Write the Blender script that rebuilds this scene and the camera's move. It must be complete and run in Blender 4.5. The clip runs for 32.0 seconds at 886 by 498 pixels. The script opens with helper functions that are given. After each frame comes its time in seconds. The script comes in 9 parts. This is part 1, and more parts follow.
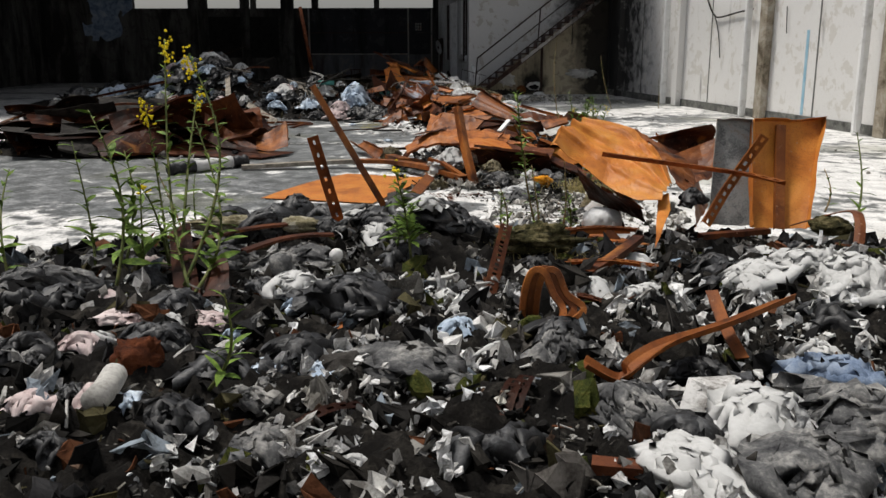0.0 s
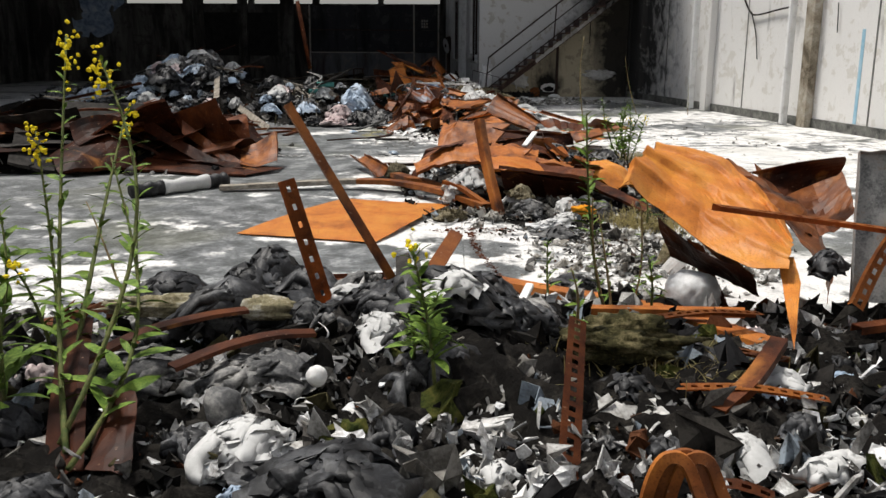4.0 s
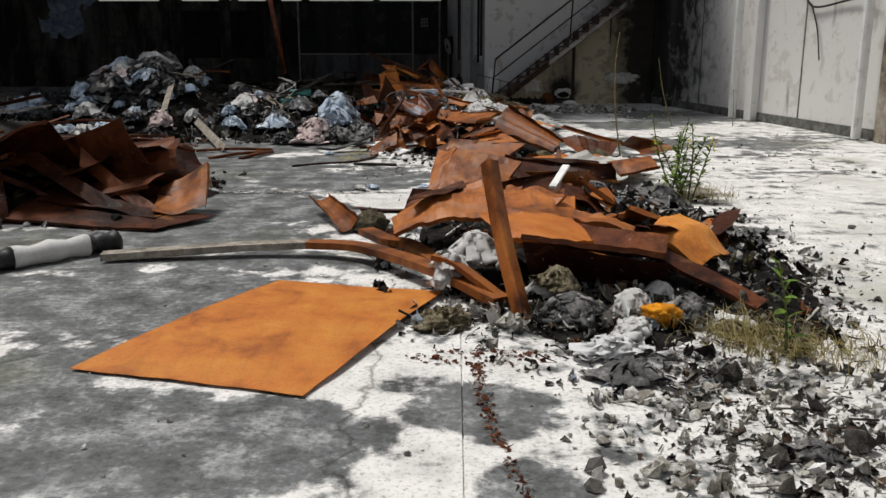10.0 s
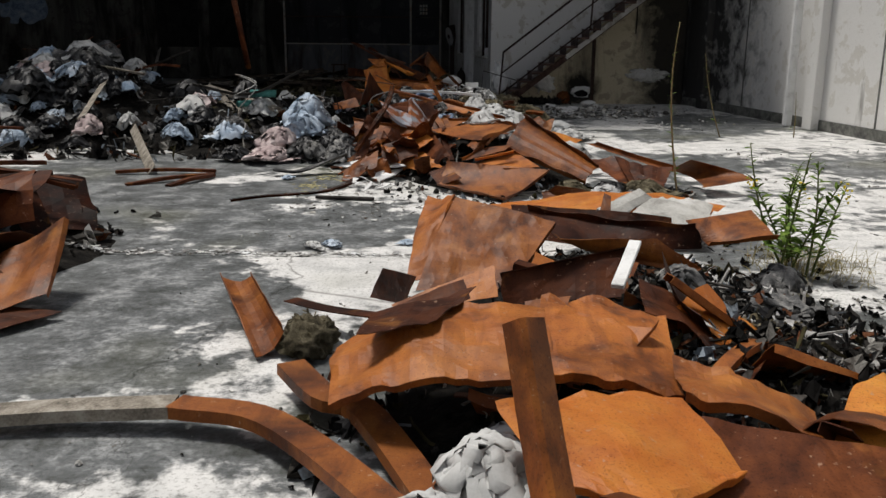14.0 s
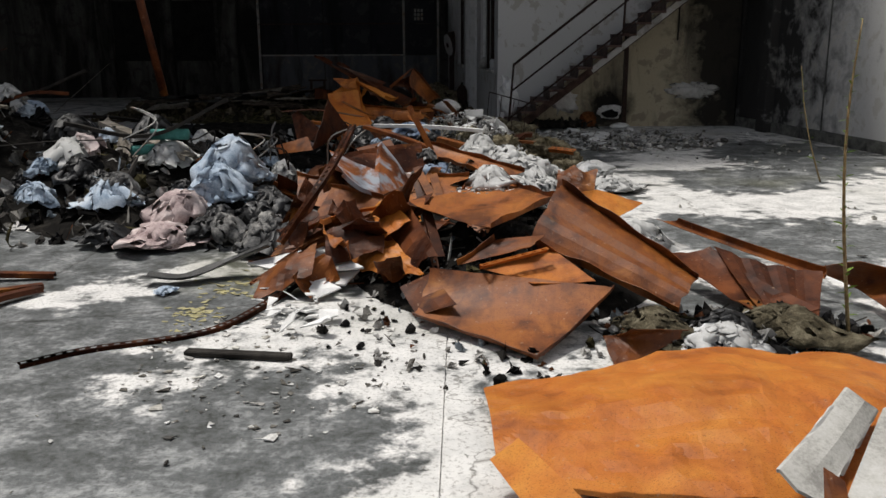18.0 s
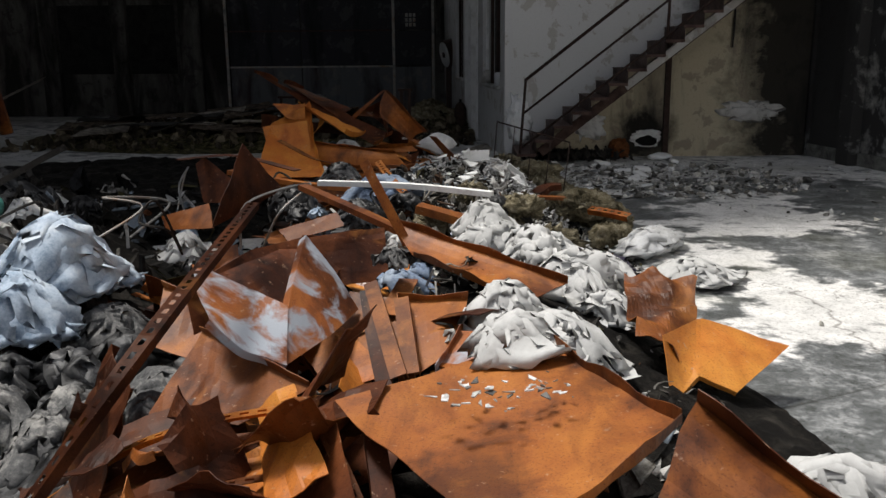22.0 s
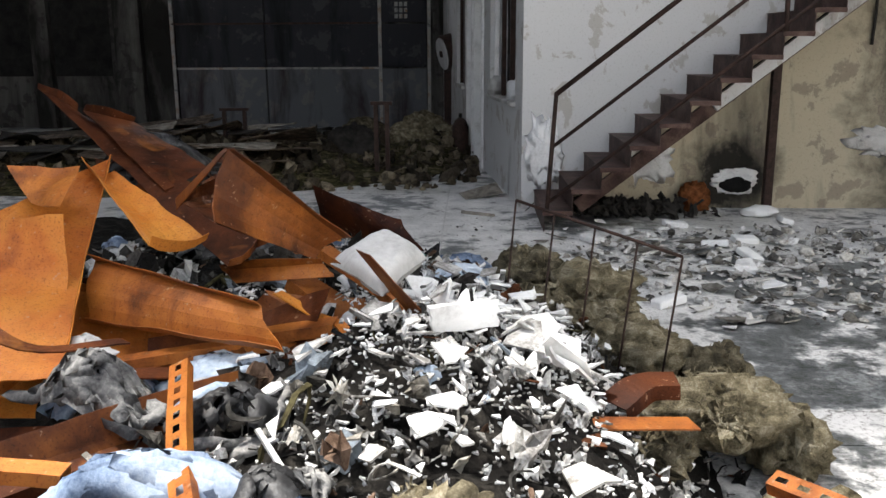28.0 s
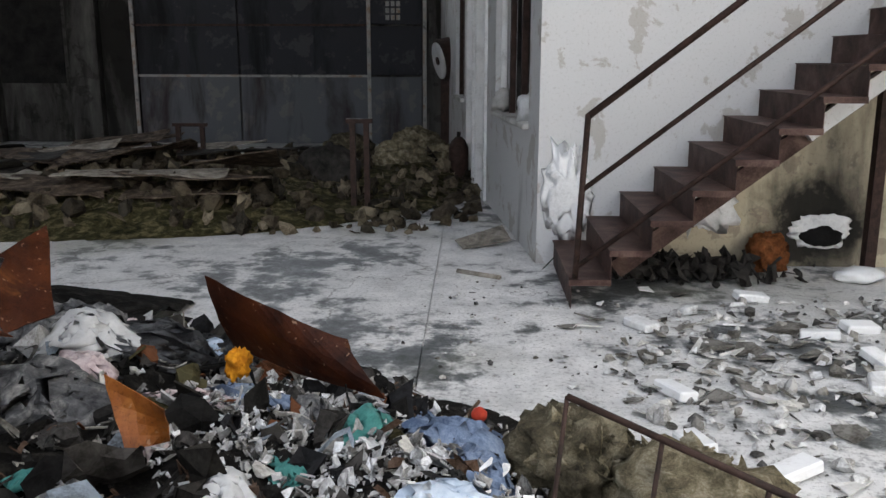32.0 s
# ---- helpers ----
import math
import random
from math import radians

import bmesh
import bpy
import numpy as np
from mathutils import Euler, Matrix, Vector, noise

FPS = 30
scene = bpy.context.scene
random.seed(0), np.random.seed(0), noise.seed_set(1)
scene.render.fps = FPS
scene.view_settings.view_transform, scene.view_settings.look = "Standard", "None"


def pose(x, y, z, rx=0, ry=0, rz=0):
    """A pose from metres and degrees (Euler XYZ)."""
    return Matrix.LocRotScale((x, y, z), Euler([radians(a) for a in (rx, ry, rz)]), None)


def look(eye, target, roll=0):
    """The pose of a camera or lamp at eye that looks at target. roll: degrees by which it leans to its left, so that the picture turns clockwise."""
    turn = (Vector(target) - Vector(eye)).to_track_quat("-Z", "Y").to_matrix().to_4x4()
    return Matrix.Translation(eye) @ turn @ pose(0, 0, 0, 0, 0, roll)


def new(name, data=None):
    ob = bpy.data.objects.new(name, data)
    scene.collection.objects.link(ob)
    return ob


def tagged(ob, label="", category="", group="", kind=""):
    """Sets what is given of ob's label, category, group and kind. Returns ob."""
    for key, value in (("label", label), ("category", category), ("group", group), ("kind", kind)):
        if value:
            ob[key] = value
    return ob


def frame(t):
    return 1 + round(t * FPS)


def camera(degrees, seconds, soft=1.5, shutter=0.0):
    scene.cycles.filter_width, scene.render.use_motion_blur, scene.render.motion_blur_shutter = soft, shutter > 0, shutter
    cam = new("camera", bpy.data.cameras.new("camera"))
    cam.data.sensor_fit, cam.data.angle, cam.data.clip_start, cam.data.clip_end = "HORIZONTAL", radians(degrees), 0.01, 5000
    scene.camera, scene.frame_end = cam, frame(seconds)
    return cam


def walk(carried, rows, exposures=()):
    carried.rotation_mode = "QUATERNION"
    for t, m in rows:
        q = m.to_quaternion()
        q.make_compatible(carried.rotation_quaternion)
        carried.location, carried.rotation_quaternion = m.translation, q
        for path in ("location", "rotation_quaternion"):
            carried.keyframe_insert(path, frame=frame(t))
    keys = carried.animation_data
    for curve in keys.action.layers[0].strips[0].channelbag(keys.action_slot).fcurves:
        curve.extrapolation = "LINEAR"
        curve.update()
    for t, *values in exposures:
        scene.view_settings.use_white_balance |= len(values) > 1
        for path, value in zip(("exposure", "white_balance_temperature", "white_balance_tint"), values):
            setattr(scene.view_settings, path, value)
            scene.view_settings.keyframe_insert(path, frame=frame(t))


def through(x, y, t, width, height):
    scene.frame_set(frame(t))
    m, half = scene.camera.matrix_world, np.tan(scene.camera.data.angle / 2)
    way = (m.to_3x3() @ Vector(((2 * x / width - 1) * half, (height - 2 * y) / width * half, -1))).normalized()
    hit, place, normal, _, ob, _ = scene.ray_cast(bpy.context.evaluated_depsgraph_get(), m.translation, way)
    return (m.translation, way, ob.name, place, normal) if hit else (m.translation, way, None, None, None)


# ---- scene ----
import functools

cam = camera(54.0, 32.0)
PATH = [
    (0, (0.159, -3.506, 1.488), (0.15, -1.559, 1.031), -0.1),
    (0.5, (0.159, -3.277, 1.492), (0.146, -1.33, 1.037), -0.1),
    (1, (0.152, -3.04, 1.491), (0.137, -1.093, 1.035), -0.2),
    (1.5, (0.142, -2.794, 1.488), (0.129, -0.847, 1.031), -0.0),
    (2, (0.111, -2.593, 1.49), (0.098, -0.645, 1.035), -0.0),
    (2.5, (0.074, -2.397, 1.469), (0.06, -0.449, 1.013), -0.0),
    (3, (0.058, -2.177, 1.474), (0.042, -0.231, 1.015), 0.0),
    (3.5, (0.025, -1.978, 1.496), (0.011, -0.032, 1.035), 0.2),
    (5.5, (0.01, -1.043, 1.49), (-0.008, 0.903, 1.031), 0.2),
    (6, (0.023, -0.804, 1.461), (-0.004, 1.143, 1.005), 0.0),
    (6.5, (0.031, -0.544, 1.448), (0.002, 1.404, 0.995), -0.1),
    (7, (0.031, -0.294, 1.457), (0.002, 1.654, 1.005), -0.1),
    (7.5, (0.037, -0.038, 1.457), (0.008, 1.91, 1.0), 0.0),
    (8, (0.037, 0.238, 1.444), (0.009, 2.185, 0.988), 0.0),
    (8.5, (0.048, 0.489, 1.456), (0.02, 2.435, 0.999), -0.1),
    (9, (0.061, 0.749, 1.456), (0.033, 2.696, 0.999), -0.0),
    (9.5, (0.07, 1.007, 1.461), (0.043, 2.954, 1.003), -0.0),
    (10, (0.084, 1.258, 1.462), (0.058, 3.204, 1.004), 0.0),
    (10.5, (0.119, 1.507, 1.446), (0.094, 3.454, 0.99), 0.0),
    (11, (0.143, 1.811, 1.433), (0.118, 3.758, 0.975), 0.1),
    (11.5, (0.151, 2.186, 1.441), (0.128, 4.132, 0.979), 0.2),
    (12, (0.143, 2.589, 1.451), (0.118, 4.534, 0.987), 0.1),
    (12.5, (0.132, 2.992, 1.465), (0.106, 4.936, 0.996), 0.1),
    (13, (0.126, 3.41, 1.454), (0.098, 5.353, 0.982), 0.1),
    (13.5, (0.121, 3.789, 1.46), (0.093, 5.732, 0.986), 0.3),
    (14, (0.115, 4.178, 1.481), (0.086, 6.118, 1.0), 0.5),
    (14.5, (0.125, 4.629, 1.486), (0.087, 6.572, 1.012), -0.1),
    (16.5, (0.131, 6.634, 1.521), (0.092, 8.576, 1.046), -0.3),
    (17, (0.158, 7.146, 1.514), (0.117, 9.09, 1.045), -0.4),
    (17.5, (0.179, 7.563, 1.516), (0.138, 9.507, 1.048), -0.3),
    (18, (0.194, 7.965, 1.506), (0.151, 9.91, 1.04), -0.3),
    (18.5, (0.2, 8.367, 1.506), (0.161, 10.312, 1.042), -0.2),
    (19, (0.202, 8.761, 1.496), (0.164, 10.707, 1.037), -0.2),
    (19.5, (0.204, 9.172, 1.469), (0.166, 11.119, 1.012), 0.1),
    (20, (0.193, 9.544, 1.487), (0.158, 11.491, 1.029), 0.1),
    (20.5, (0.205, 10.002, 1.5), (0.167, 11.949, 1.043), 0.1),
    (21, (0.204, 10.445, 1.515), (0.168, 12.392, 1.058), 0.1),
    (21.5, (0.208, 10.826, 1.482), (0.17, 12.775, 1.036), -0.1),
    (22, (0.231, 11.268, 1.499), (0.186, 13.217, 1.053), -0.5),
    (22.5, (0.242, 11.687, 1.522), (0.194, 13.635, 1.074), -0.3),
    (23, (0.262, 12.097, 1.52), (0.21, 14.045, 1.072), -0.6),
    (23.5, (0.269, 12.506, 1.505), (0.22, 14.454, 1.055), -0.4),
    (24, (0.298, 12.911, 1.494), (0.244, 14.859, 1.048), -0.6),
    (24.5, (0.328, 13.303, 1.49), (0.269, 15.252, 1.045), -0.7),
    (25, (0.348, 13.704, 1.467), (0.285, 15.655, 1.034), -1.3),
    (27.5, (0.366, 15.233, 1.481), (0.299, 17.181, 1.03), -0.3),
    (28, (0.357, 15.481, 1.486), (0.292, 17.429, 1.037), -0.3),
    (28.5, (0.357, 15.735, 1.464), (0.294, 17.686, 1.025), -0.1),
    (29, (0.334, 15.954, 1.485), (0.275, 17.905, 1.049), -0.1),
    (29.5, (0.355, 16.268, 1.498), (0.291, 18.219, 1.063), -0.1),
    (30, (0.359, 16.572, 1.494), (0.292, 18.523, 1.06), -0.2),
    (30.5, (0.353, 16.803, 1.501), (0.286, 18.753, 1.062), -0.3),
    (31, (0.356, 17.056, 1.491), (0.289, 19.006, 1.052), -0.2),
    (31.5, (0.355, 17.293, 1.483), (0.289, 19.243, 1.045), -0.0),
    (32, (0.37, 17.554, 1.465), (0.303, 19.505, 1.032), 0.1),
]
EXPOSURES = [(0.0, 0.0), (3.0, 0.2), (6.0, 0.35), (9.0, 0.0), (11.0, -0.25), (13.0, -0.25), (17.0, -0.1), (19.0, -0.1), (21.0, 0.1), (23.0, 0.45), (25.0, 1.1), (26.5, 1.7), (28.0, 2.15), (30.0, 2.35), (32.0, 2.6)]
walk(cam, [(t, look(eye, target, roll)) for t, eye, target, roll in PATH], EXPOSURES)

# ---- light: an overcast sky over the part of the hall that has lost its roof ----
world = bpy.data.worlds.new("overcast_sky")
scene.world = world
world.use_nodes = True
wn, wl = world.node_tree.nodes, world.node_tree.links
sky = wn.new("ShaderNodeTexSky")
sky.sky_type, sky.sun_disc = "NISHITA", False
sky.sun_elevation, sky.sun_rotation = radians(66), radians(304)
sky.air_density, sky.dust_density, sky.ozone_density = 1.0, 3.0, 1.0
soft_sky = wn.new("ShaderNodeHueSaturation")
soft_sky.inputs["Saturation"].default_value = 0.35
wl.new(sky.outputs[0], soft_sky.inputs["Color"])
wl.new(soft_sky.outputs[0], wn["Background"].inputs["Color"])
wn["Background"].inputs["Strength"].default_value = 0.09
sun = new("sun", bpy.data.lights.new("sun", "SUN"))
sun.data.energy, sun.data.angle, sun.data.color = 3.3, radians(12), (1.0, 0.96, 0.9)
sun.matrix_world = look((0, 0, 20), (-math.sin(radians(304)) * 7.12, -math.cos(radians(304)) * 7.12, 4))

# ---- materials ----
MATS = {}


def nodes_of(name):
    m = bpy.data.materials.new(name)
    m.use_nodes = True
    return m, m.node_tree.nodes, m.node_tree.links, m.node_tree.nodes["Principled BSDF"]


def noise_node(n, l, pos, scale, detail=6, rough=0.6, dist=0.0):
    t = n.new("ShaderNodeTexNoise")
    t.inputs["Scale"].default_value, t.inputs["Detail"].default_value = scale, detail
    t.inputs["Roughness"].default_value, t.inputs["Distortion"].default_value = rough, dist
    l.new(pos, t.inputs["Vector"])
    return t.outputs["Fac"]


def ramp_node(n, l, fac, stops, constant=False):
    r = n.new("ShaderNodeValToRGB")
    e = r.color_ramp.elements
    while len(e) < len(stops):
        e.new(0.5)
    for el, (p, c) in zip(e, stops):
        el.position, el.color = p, (*c, 1) if len(c) == 3 else c
    if constant:
        r.color_ramp.interpolation = "CONSTANT"
    l.new(fac, r.inputs[0])
    return r.outputs[0]


def mix_node(n, l, fac, a, b, kind="MIX"):
    m = n.new("ShaderNodeMix")
    m.data_type, m.blend_type = "RGBA", kind
    for sock, v in ((m.inputs[0], fac), (m.inputs[6], a), (m.inputs[7], b)):
        if isinstance(v, (int, float)):
            sock.default_value = v
        elif isinstance(v, tuple):
            sock.default_value = (*v, 1)
        else:
            l.new(v, sock)
    return m.outputs[2]


def math_node(n, l, op, a, b=0.5):
    m = n.new("ShaderNodeMath")
    m.operation = op
    for sock, v in ((m.inputs[0], a), (m.inputs[1], b)):
        if isinstance(v, (int, float)):
            sock.default_value = v
        else:
            l.new(v, sock)
    return m.outputs[0]


def bump_node(n, l, bsdf, height, strength, dist):
    b = n.new("ShaderNodeBump")
    b.inputs["Strength"].default_value, b.inputs["Distance"].default_value = strength, dist
    l.new(height, b.inputs["Height"])
    l.new(b.outputs[0], bsdf.inputs["Normal"])


def surface(name, colours, scale=6.0, fine=60.0, rough=0.85, metal=0.0, bump=0.5, dist=0.01, island=None, spread=0.12, sheen=0.0, tint=None, through=0.0):
    """Mottled material: colours by a coarse and a fine noise; island: palette picked per loose piece; tint: spread of tone per object."""
    m, n, l, bsdf = nodes_of(name)
    geo = n.new("ShaderNodeNewGeometry")
    pos = geo.outputs["Position"]
    coarse, grain = noise_node(n, l, pos, scale, 5, 0.62, 0.4), noise_node(n, l, pos, fine, 6, 0.7)
    both = math_node(n, l, "ADD", math_node(n, l, "MULTIPLY", coarse, 0.65), math_node(n, l, "MULTIPLY", grain, 0.35))
    k = len(colours)
    col = ramp_node(n, l, both, [(0.5 + spread * (2 * i / max(k - 1, 1) - 1), c) for i, c in enumerate(colours)])
    if island:
        pick = ramp_node(n, l, geo.outputs["Random Per Island"], [(i / len(island), c) for i, c in enumerate(island)], True)
        col = mix_node(n, l, 0.82, col, pick)
        dirt = ramp_node(n, l, both, [(0.4, (0.16, 0.14, 0.12)), (0.56, (1, 1, 1))])
        col = mix_node(n, l, 0.8, col, dirt, "MULTIPLY")
    if tint:
        info = n.new("ShaderNodeObjectInfo")
        tone = ramp_node(n, l, info.outputs["Random"], [(0.0, (tint,) * 3), (1.0, (1, 1, 1))])
        col = mix_node(n, l, 1.0, col, tone, "MULTIPLY")
    l.new(col, bsdf.inputs["Base Color"])
    bsdf.inputs["Roughness"].default_value, bsdf.inputs["Metallic"].default_value = rough, metal
    bsdf.inputs["Specular IOR Level"].default_value = 0.12 if not metal else 0.3
    if sheen:
        bsdf.inputs["Sheen Weight"].default_value = sheen
    if through:
        bsdf.inputs["Transmission Weight"].default_value = through
    bump_node(n, l, bsdf, both, bump, dist)
    MATS[name] = m
    return m


def rust_material(name, light, mid, dark, bare=None, rough=0.52, burnt=0.75, gloss=0.28, tone_low=0.36):
    """Rusted sheet steel: orange bloom, darker runs, blackened patches, specks; bare: grey metal left in places."""
    m, n, l, bsdf = nodes_of(name)
    geo = n.new("ShaderNodeNewGeometry")
    pos = geo.outputs["Position"]
    big, med, fine = noise_node(n, l, pos, 1.7, 4, 0.5, 0.4), noise_node(n, l, pos, 4.5, 7, 0.62, 0.3), noise_node(n, l, pos, 130, 4, 0.7)
    col = ramp_node(n, l, med, [(0.27, dark), (0.44, mid), (0.68, light)])
    info = n.new("ShaderNodeObjectInfo")
    tone = ramp_node(n, l, info.outputs["Random"], [(0.0, (tone_low, tone_low * 0.84, tone_low * 0.78)), (0.5, (0.5 + tone_low * 0.5, 0.5 + tone_low * 0.46, 0.5 + tone_low * 0.44)), (1.0, (1.12, 1.12, 1.1))])
    col = mix_node(n, l, 1.0, col, tone, "MULTIPLY")
    soot = ramp_node(n, l, math_node(n, l, "ADD", math_node(n, l, "MULTIPLY", big, 0.7), math_node(n, l, "MULTIPLY", med, 0.3)), [(0.38, (0.16, 0.11, 0.1)), (0.49, (1, 1, 1))])
    col = mix_node(n, l, burnt, col, soot, "MULTIPLY")
    speck = ramp_node(n, l, fine, [(0.34, (0.35, 0.28, 0.25)), (0.46, (1, 1, 1))])
    col = mix_node(n, l, 0.7, col, speck, "MULTIPLY")
    fleck = ramp_node(n, l, noise_node(n, l, pos, 38, 3, 0.6), [(0.66, (0, 0, 0)), (0.72, (0.6, 0.6, 0.6))])
    col = mix_node(n, l, fleck, col, (0.42, 0.27, 0.18))
    # dark runs that water and soot left down and across the sheet, and pale bloom
    run = n.new("ShaderNodeMapping")
    run.inputs["Scale"].default_value, run.inputs["Rotation"].default_value = (9.0, 2.2, 2.2), (0.3, 0.2, 0.5)
    l.new(pos, run.inputs[0])
    runs = ramp_node(n, l, noise_node(n, l, run.outputs[0], 1.0, 6, 0.6, 0.8), [(0.36, (0.3, 0.22, 0.2)), (0.5, (1, 1, 1))])
    col = mix_node(n, l, 0.55 * burnt, col, runs, "MULTIPLY")
    bloom = ramp_node(n, l, noise_node(n, l, pos, 3.2, 5, 0.6, 0.6), [(0.6, (0, 0, 0)), (0.72, (0.35, 0.35, 0.35))])
    col = mix_node(n, l, bloom, col, (0.6, 0.24, 0.05))
    if bare:
        patch = ramp_node(n, l, noise_node(n, l, pos, 5.0, 6, 0.62, 0.5), [(0.47, (0, 0, 0)), (0.58, (1, 1, 1))])
        col = mix_node(n, l, patch, col, bare)
    l.new(col, bsdf.inputs["Base Color"])
    bsdf.inputs["Roughness"].default_value, bsdf.inputs["Specular IOR Level"].default_value = rough, gloss
    bump_node(n, l, bsdf, math_node(n, l, "ADD", med, math_node(n, l, "MULTIPLY", fine, 0.35)), 0.35, 0.006)
    MATS[name] = m
    return m


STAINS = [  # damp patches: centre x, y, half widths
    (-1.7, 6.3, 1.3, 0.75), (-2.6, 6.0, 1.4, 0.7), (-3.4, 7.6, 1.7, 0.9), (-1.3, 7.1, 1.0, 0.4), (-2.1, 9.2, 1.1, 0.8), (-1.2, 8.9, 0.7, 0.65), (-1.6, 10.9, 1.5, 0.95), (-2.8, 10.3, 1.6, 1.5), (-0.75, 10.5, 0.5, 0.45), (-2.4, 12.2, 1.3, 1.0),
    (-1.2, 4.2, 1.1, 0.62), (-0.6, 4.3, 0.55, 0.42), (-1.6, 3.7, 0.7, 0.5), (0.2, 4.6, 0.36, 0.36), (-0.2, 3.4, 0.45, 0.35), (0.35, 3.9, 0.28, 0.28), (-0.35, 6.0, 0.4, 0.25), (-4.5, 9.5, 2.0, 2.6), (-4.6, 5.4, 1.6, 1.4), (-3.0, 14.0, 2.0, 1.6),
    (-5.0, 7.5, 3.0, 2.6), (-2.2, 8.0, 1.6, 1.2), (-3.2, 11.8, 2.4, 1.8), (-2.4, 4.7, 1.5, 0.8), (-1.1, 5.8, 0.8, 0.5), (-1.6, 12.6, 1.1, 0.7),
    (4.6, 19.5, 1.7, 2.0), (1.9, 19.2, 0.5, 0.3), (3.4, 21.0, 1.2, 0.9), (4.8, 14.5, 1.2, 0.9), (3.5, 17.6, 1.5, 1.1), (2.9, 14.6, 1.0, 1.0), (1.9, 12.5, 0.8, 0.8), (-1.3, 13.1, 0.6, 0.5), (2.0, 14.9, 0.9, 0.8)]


def floor_material():
    """Old concrete slab: pale dry dust, damp grey patches, dark grit, moss tint, fine cracks."""
    m, n, l, bsdf = nodes_of("concrete_floor")
    pos = n.new("ShaderNodeNewGeometry").outputs["Position"]
    patch = noise_node(n, l, pos, 0.75, 5, 0.5, 0.35)
    med, fine = noise_node(n, l, pos, 4.0, 7, 0.66), noise_node(n, l, pos, 45, 6, 0.75)
    edge = math_node(n, l, "ADD", patch, math_node(n, l, "MULTIPLY", math_node(n, l, "SUBTRACT", med, 0.5), 0.95))
    dry = ramp_node(n, l, med, [(0.3, (0.46, 0.46, 0.45)), (0.6, (0.74, 0.73, 0.71))])
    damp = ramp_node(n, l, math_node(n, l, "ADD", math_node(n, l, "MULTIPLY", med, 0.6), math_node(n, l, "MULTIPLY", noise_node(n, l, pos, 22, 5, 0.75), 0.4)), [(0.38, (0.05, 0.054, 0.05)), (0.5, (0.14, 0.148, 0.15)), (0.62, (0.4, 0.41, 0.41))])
    split = n.new("ShaderNodeSeparateXYZ")
    l.new(pos, split.inputs[0])
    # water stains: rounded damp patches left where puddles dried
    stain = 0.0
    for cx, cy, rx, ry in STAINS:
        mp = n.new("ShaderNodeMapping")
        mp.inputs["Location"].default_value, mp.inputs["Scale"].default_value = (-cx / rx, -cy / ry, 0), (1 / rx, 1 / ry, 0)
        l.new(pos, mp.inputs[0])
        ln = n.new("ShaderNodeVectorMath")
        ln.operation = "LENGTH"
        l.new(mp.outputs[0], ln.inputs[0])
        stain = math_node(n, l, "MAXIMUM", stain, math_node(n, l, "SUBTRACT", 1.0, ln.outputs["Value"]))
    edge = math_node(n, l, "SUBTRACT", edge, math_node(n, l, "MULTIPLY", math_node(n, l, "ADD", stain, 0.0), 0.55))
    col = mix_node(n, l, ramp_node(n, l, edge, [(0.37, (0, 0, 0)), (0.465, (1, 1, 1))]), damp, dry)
    grit = ramp_node(n, l, fine, [(0.33, (0.3, 0.29, 0.27)), (0.48, (1, 1, 1))])
    col = mix_node(n, l, 0.85, col, grit, "MULTIPLY")
    moss = ramp_node(n, l, noise_node(n, l, pos, 0.5, 3, 0.5), [(0.55, (0, 0, 0)), (0.7, (0.5, 0.5, 0.5))])
    col = mix_node(n, l, moss, col, (0.13, 0.13, 0.06))
    vor = n.new("ShaderNodeTexVoronoi")
    vor.feature = "DISTANCE_TO_EDGE"
    vor.inputs["Scale"].default_value = 0.45
    warp = n.new("ShaderNodeVectorMath")
    l.new(pos, warp.inputs[0])
    l.new(noise_node(n, l, pos, 3.0, 4), warp.inputs[1])
    l.new(warp.outputs[0], vor.inputs["Vector"])
    crack = ramp_node(n, l, vor.outputs["Distance"], [(0.0, (0.25, 0.24, 0.22)), (0.006, (1, 1, 1))])
    col = mix_node(n, l, 0.8, col, crack, "MULTIPLY")
    l.new(col, bsdf.inputs["Base Color"])
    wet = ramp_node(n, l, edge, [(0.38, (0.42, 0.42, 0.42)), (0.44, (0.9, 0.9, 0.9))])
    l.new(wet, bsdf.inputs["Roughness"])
    bsdf.inputs["Specular IOR Level"].default_value = 0.35
    bump_node(n, l, bsdf, fine, 0.5, 0.008)
    MATS["concrete_floor"] = m
    return m


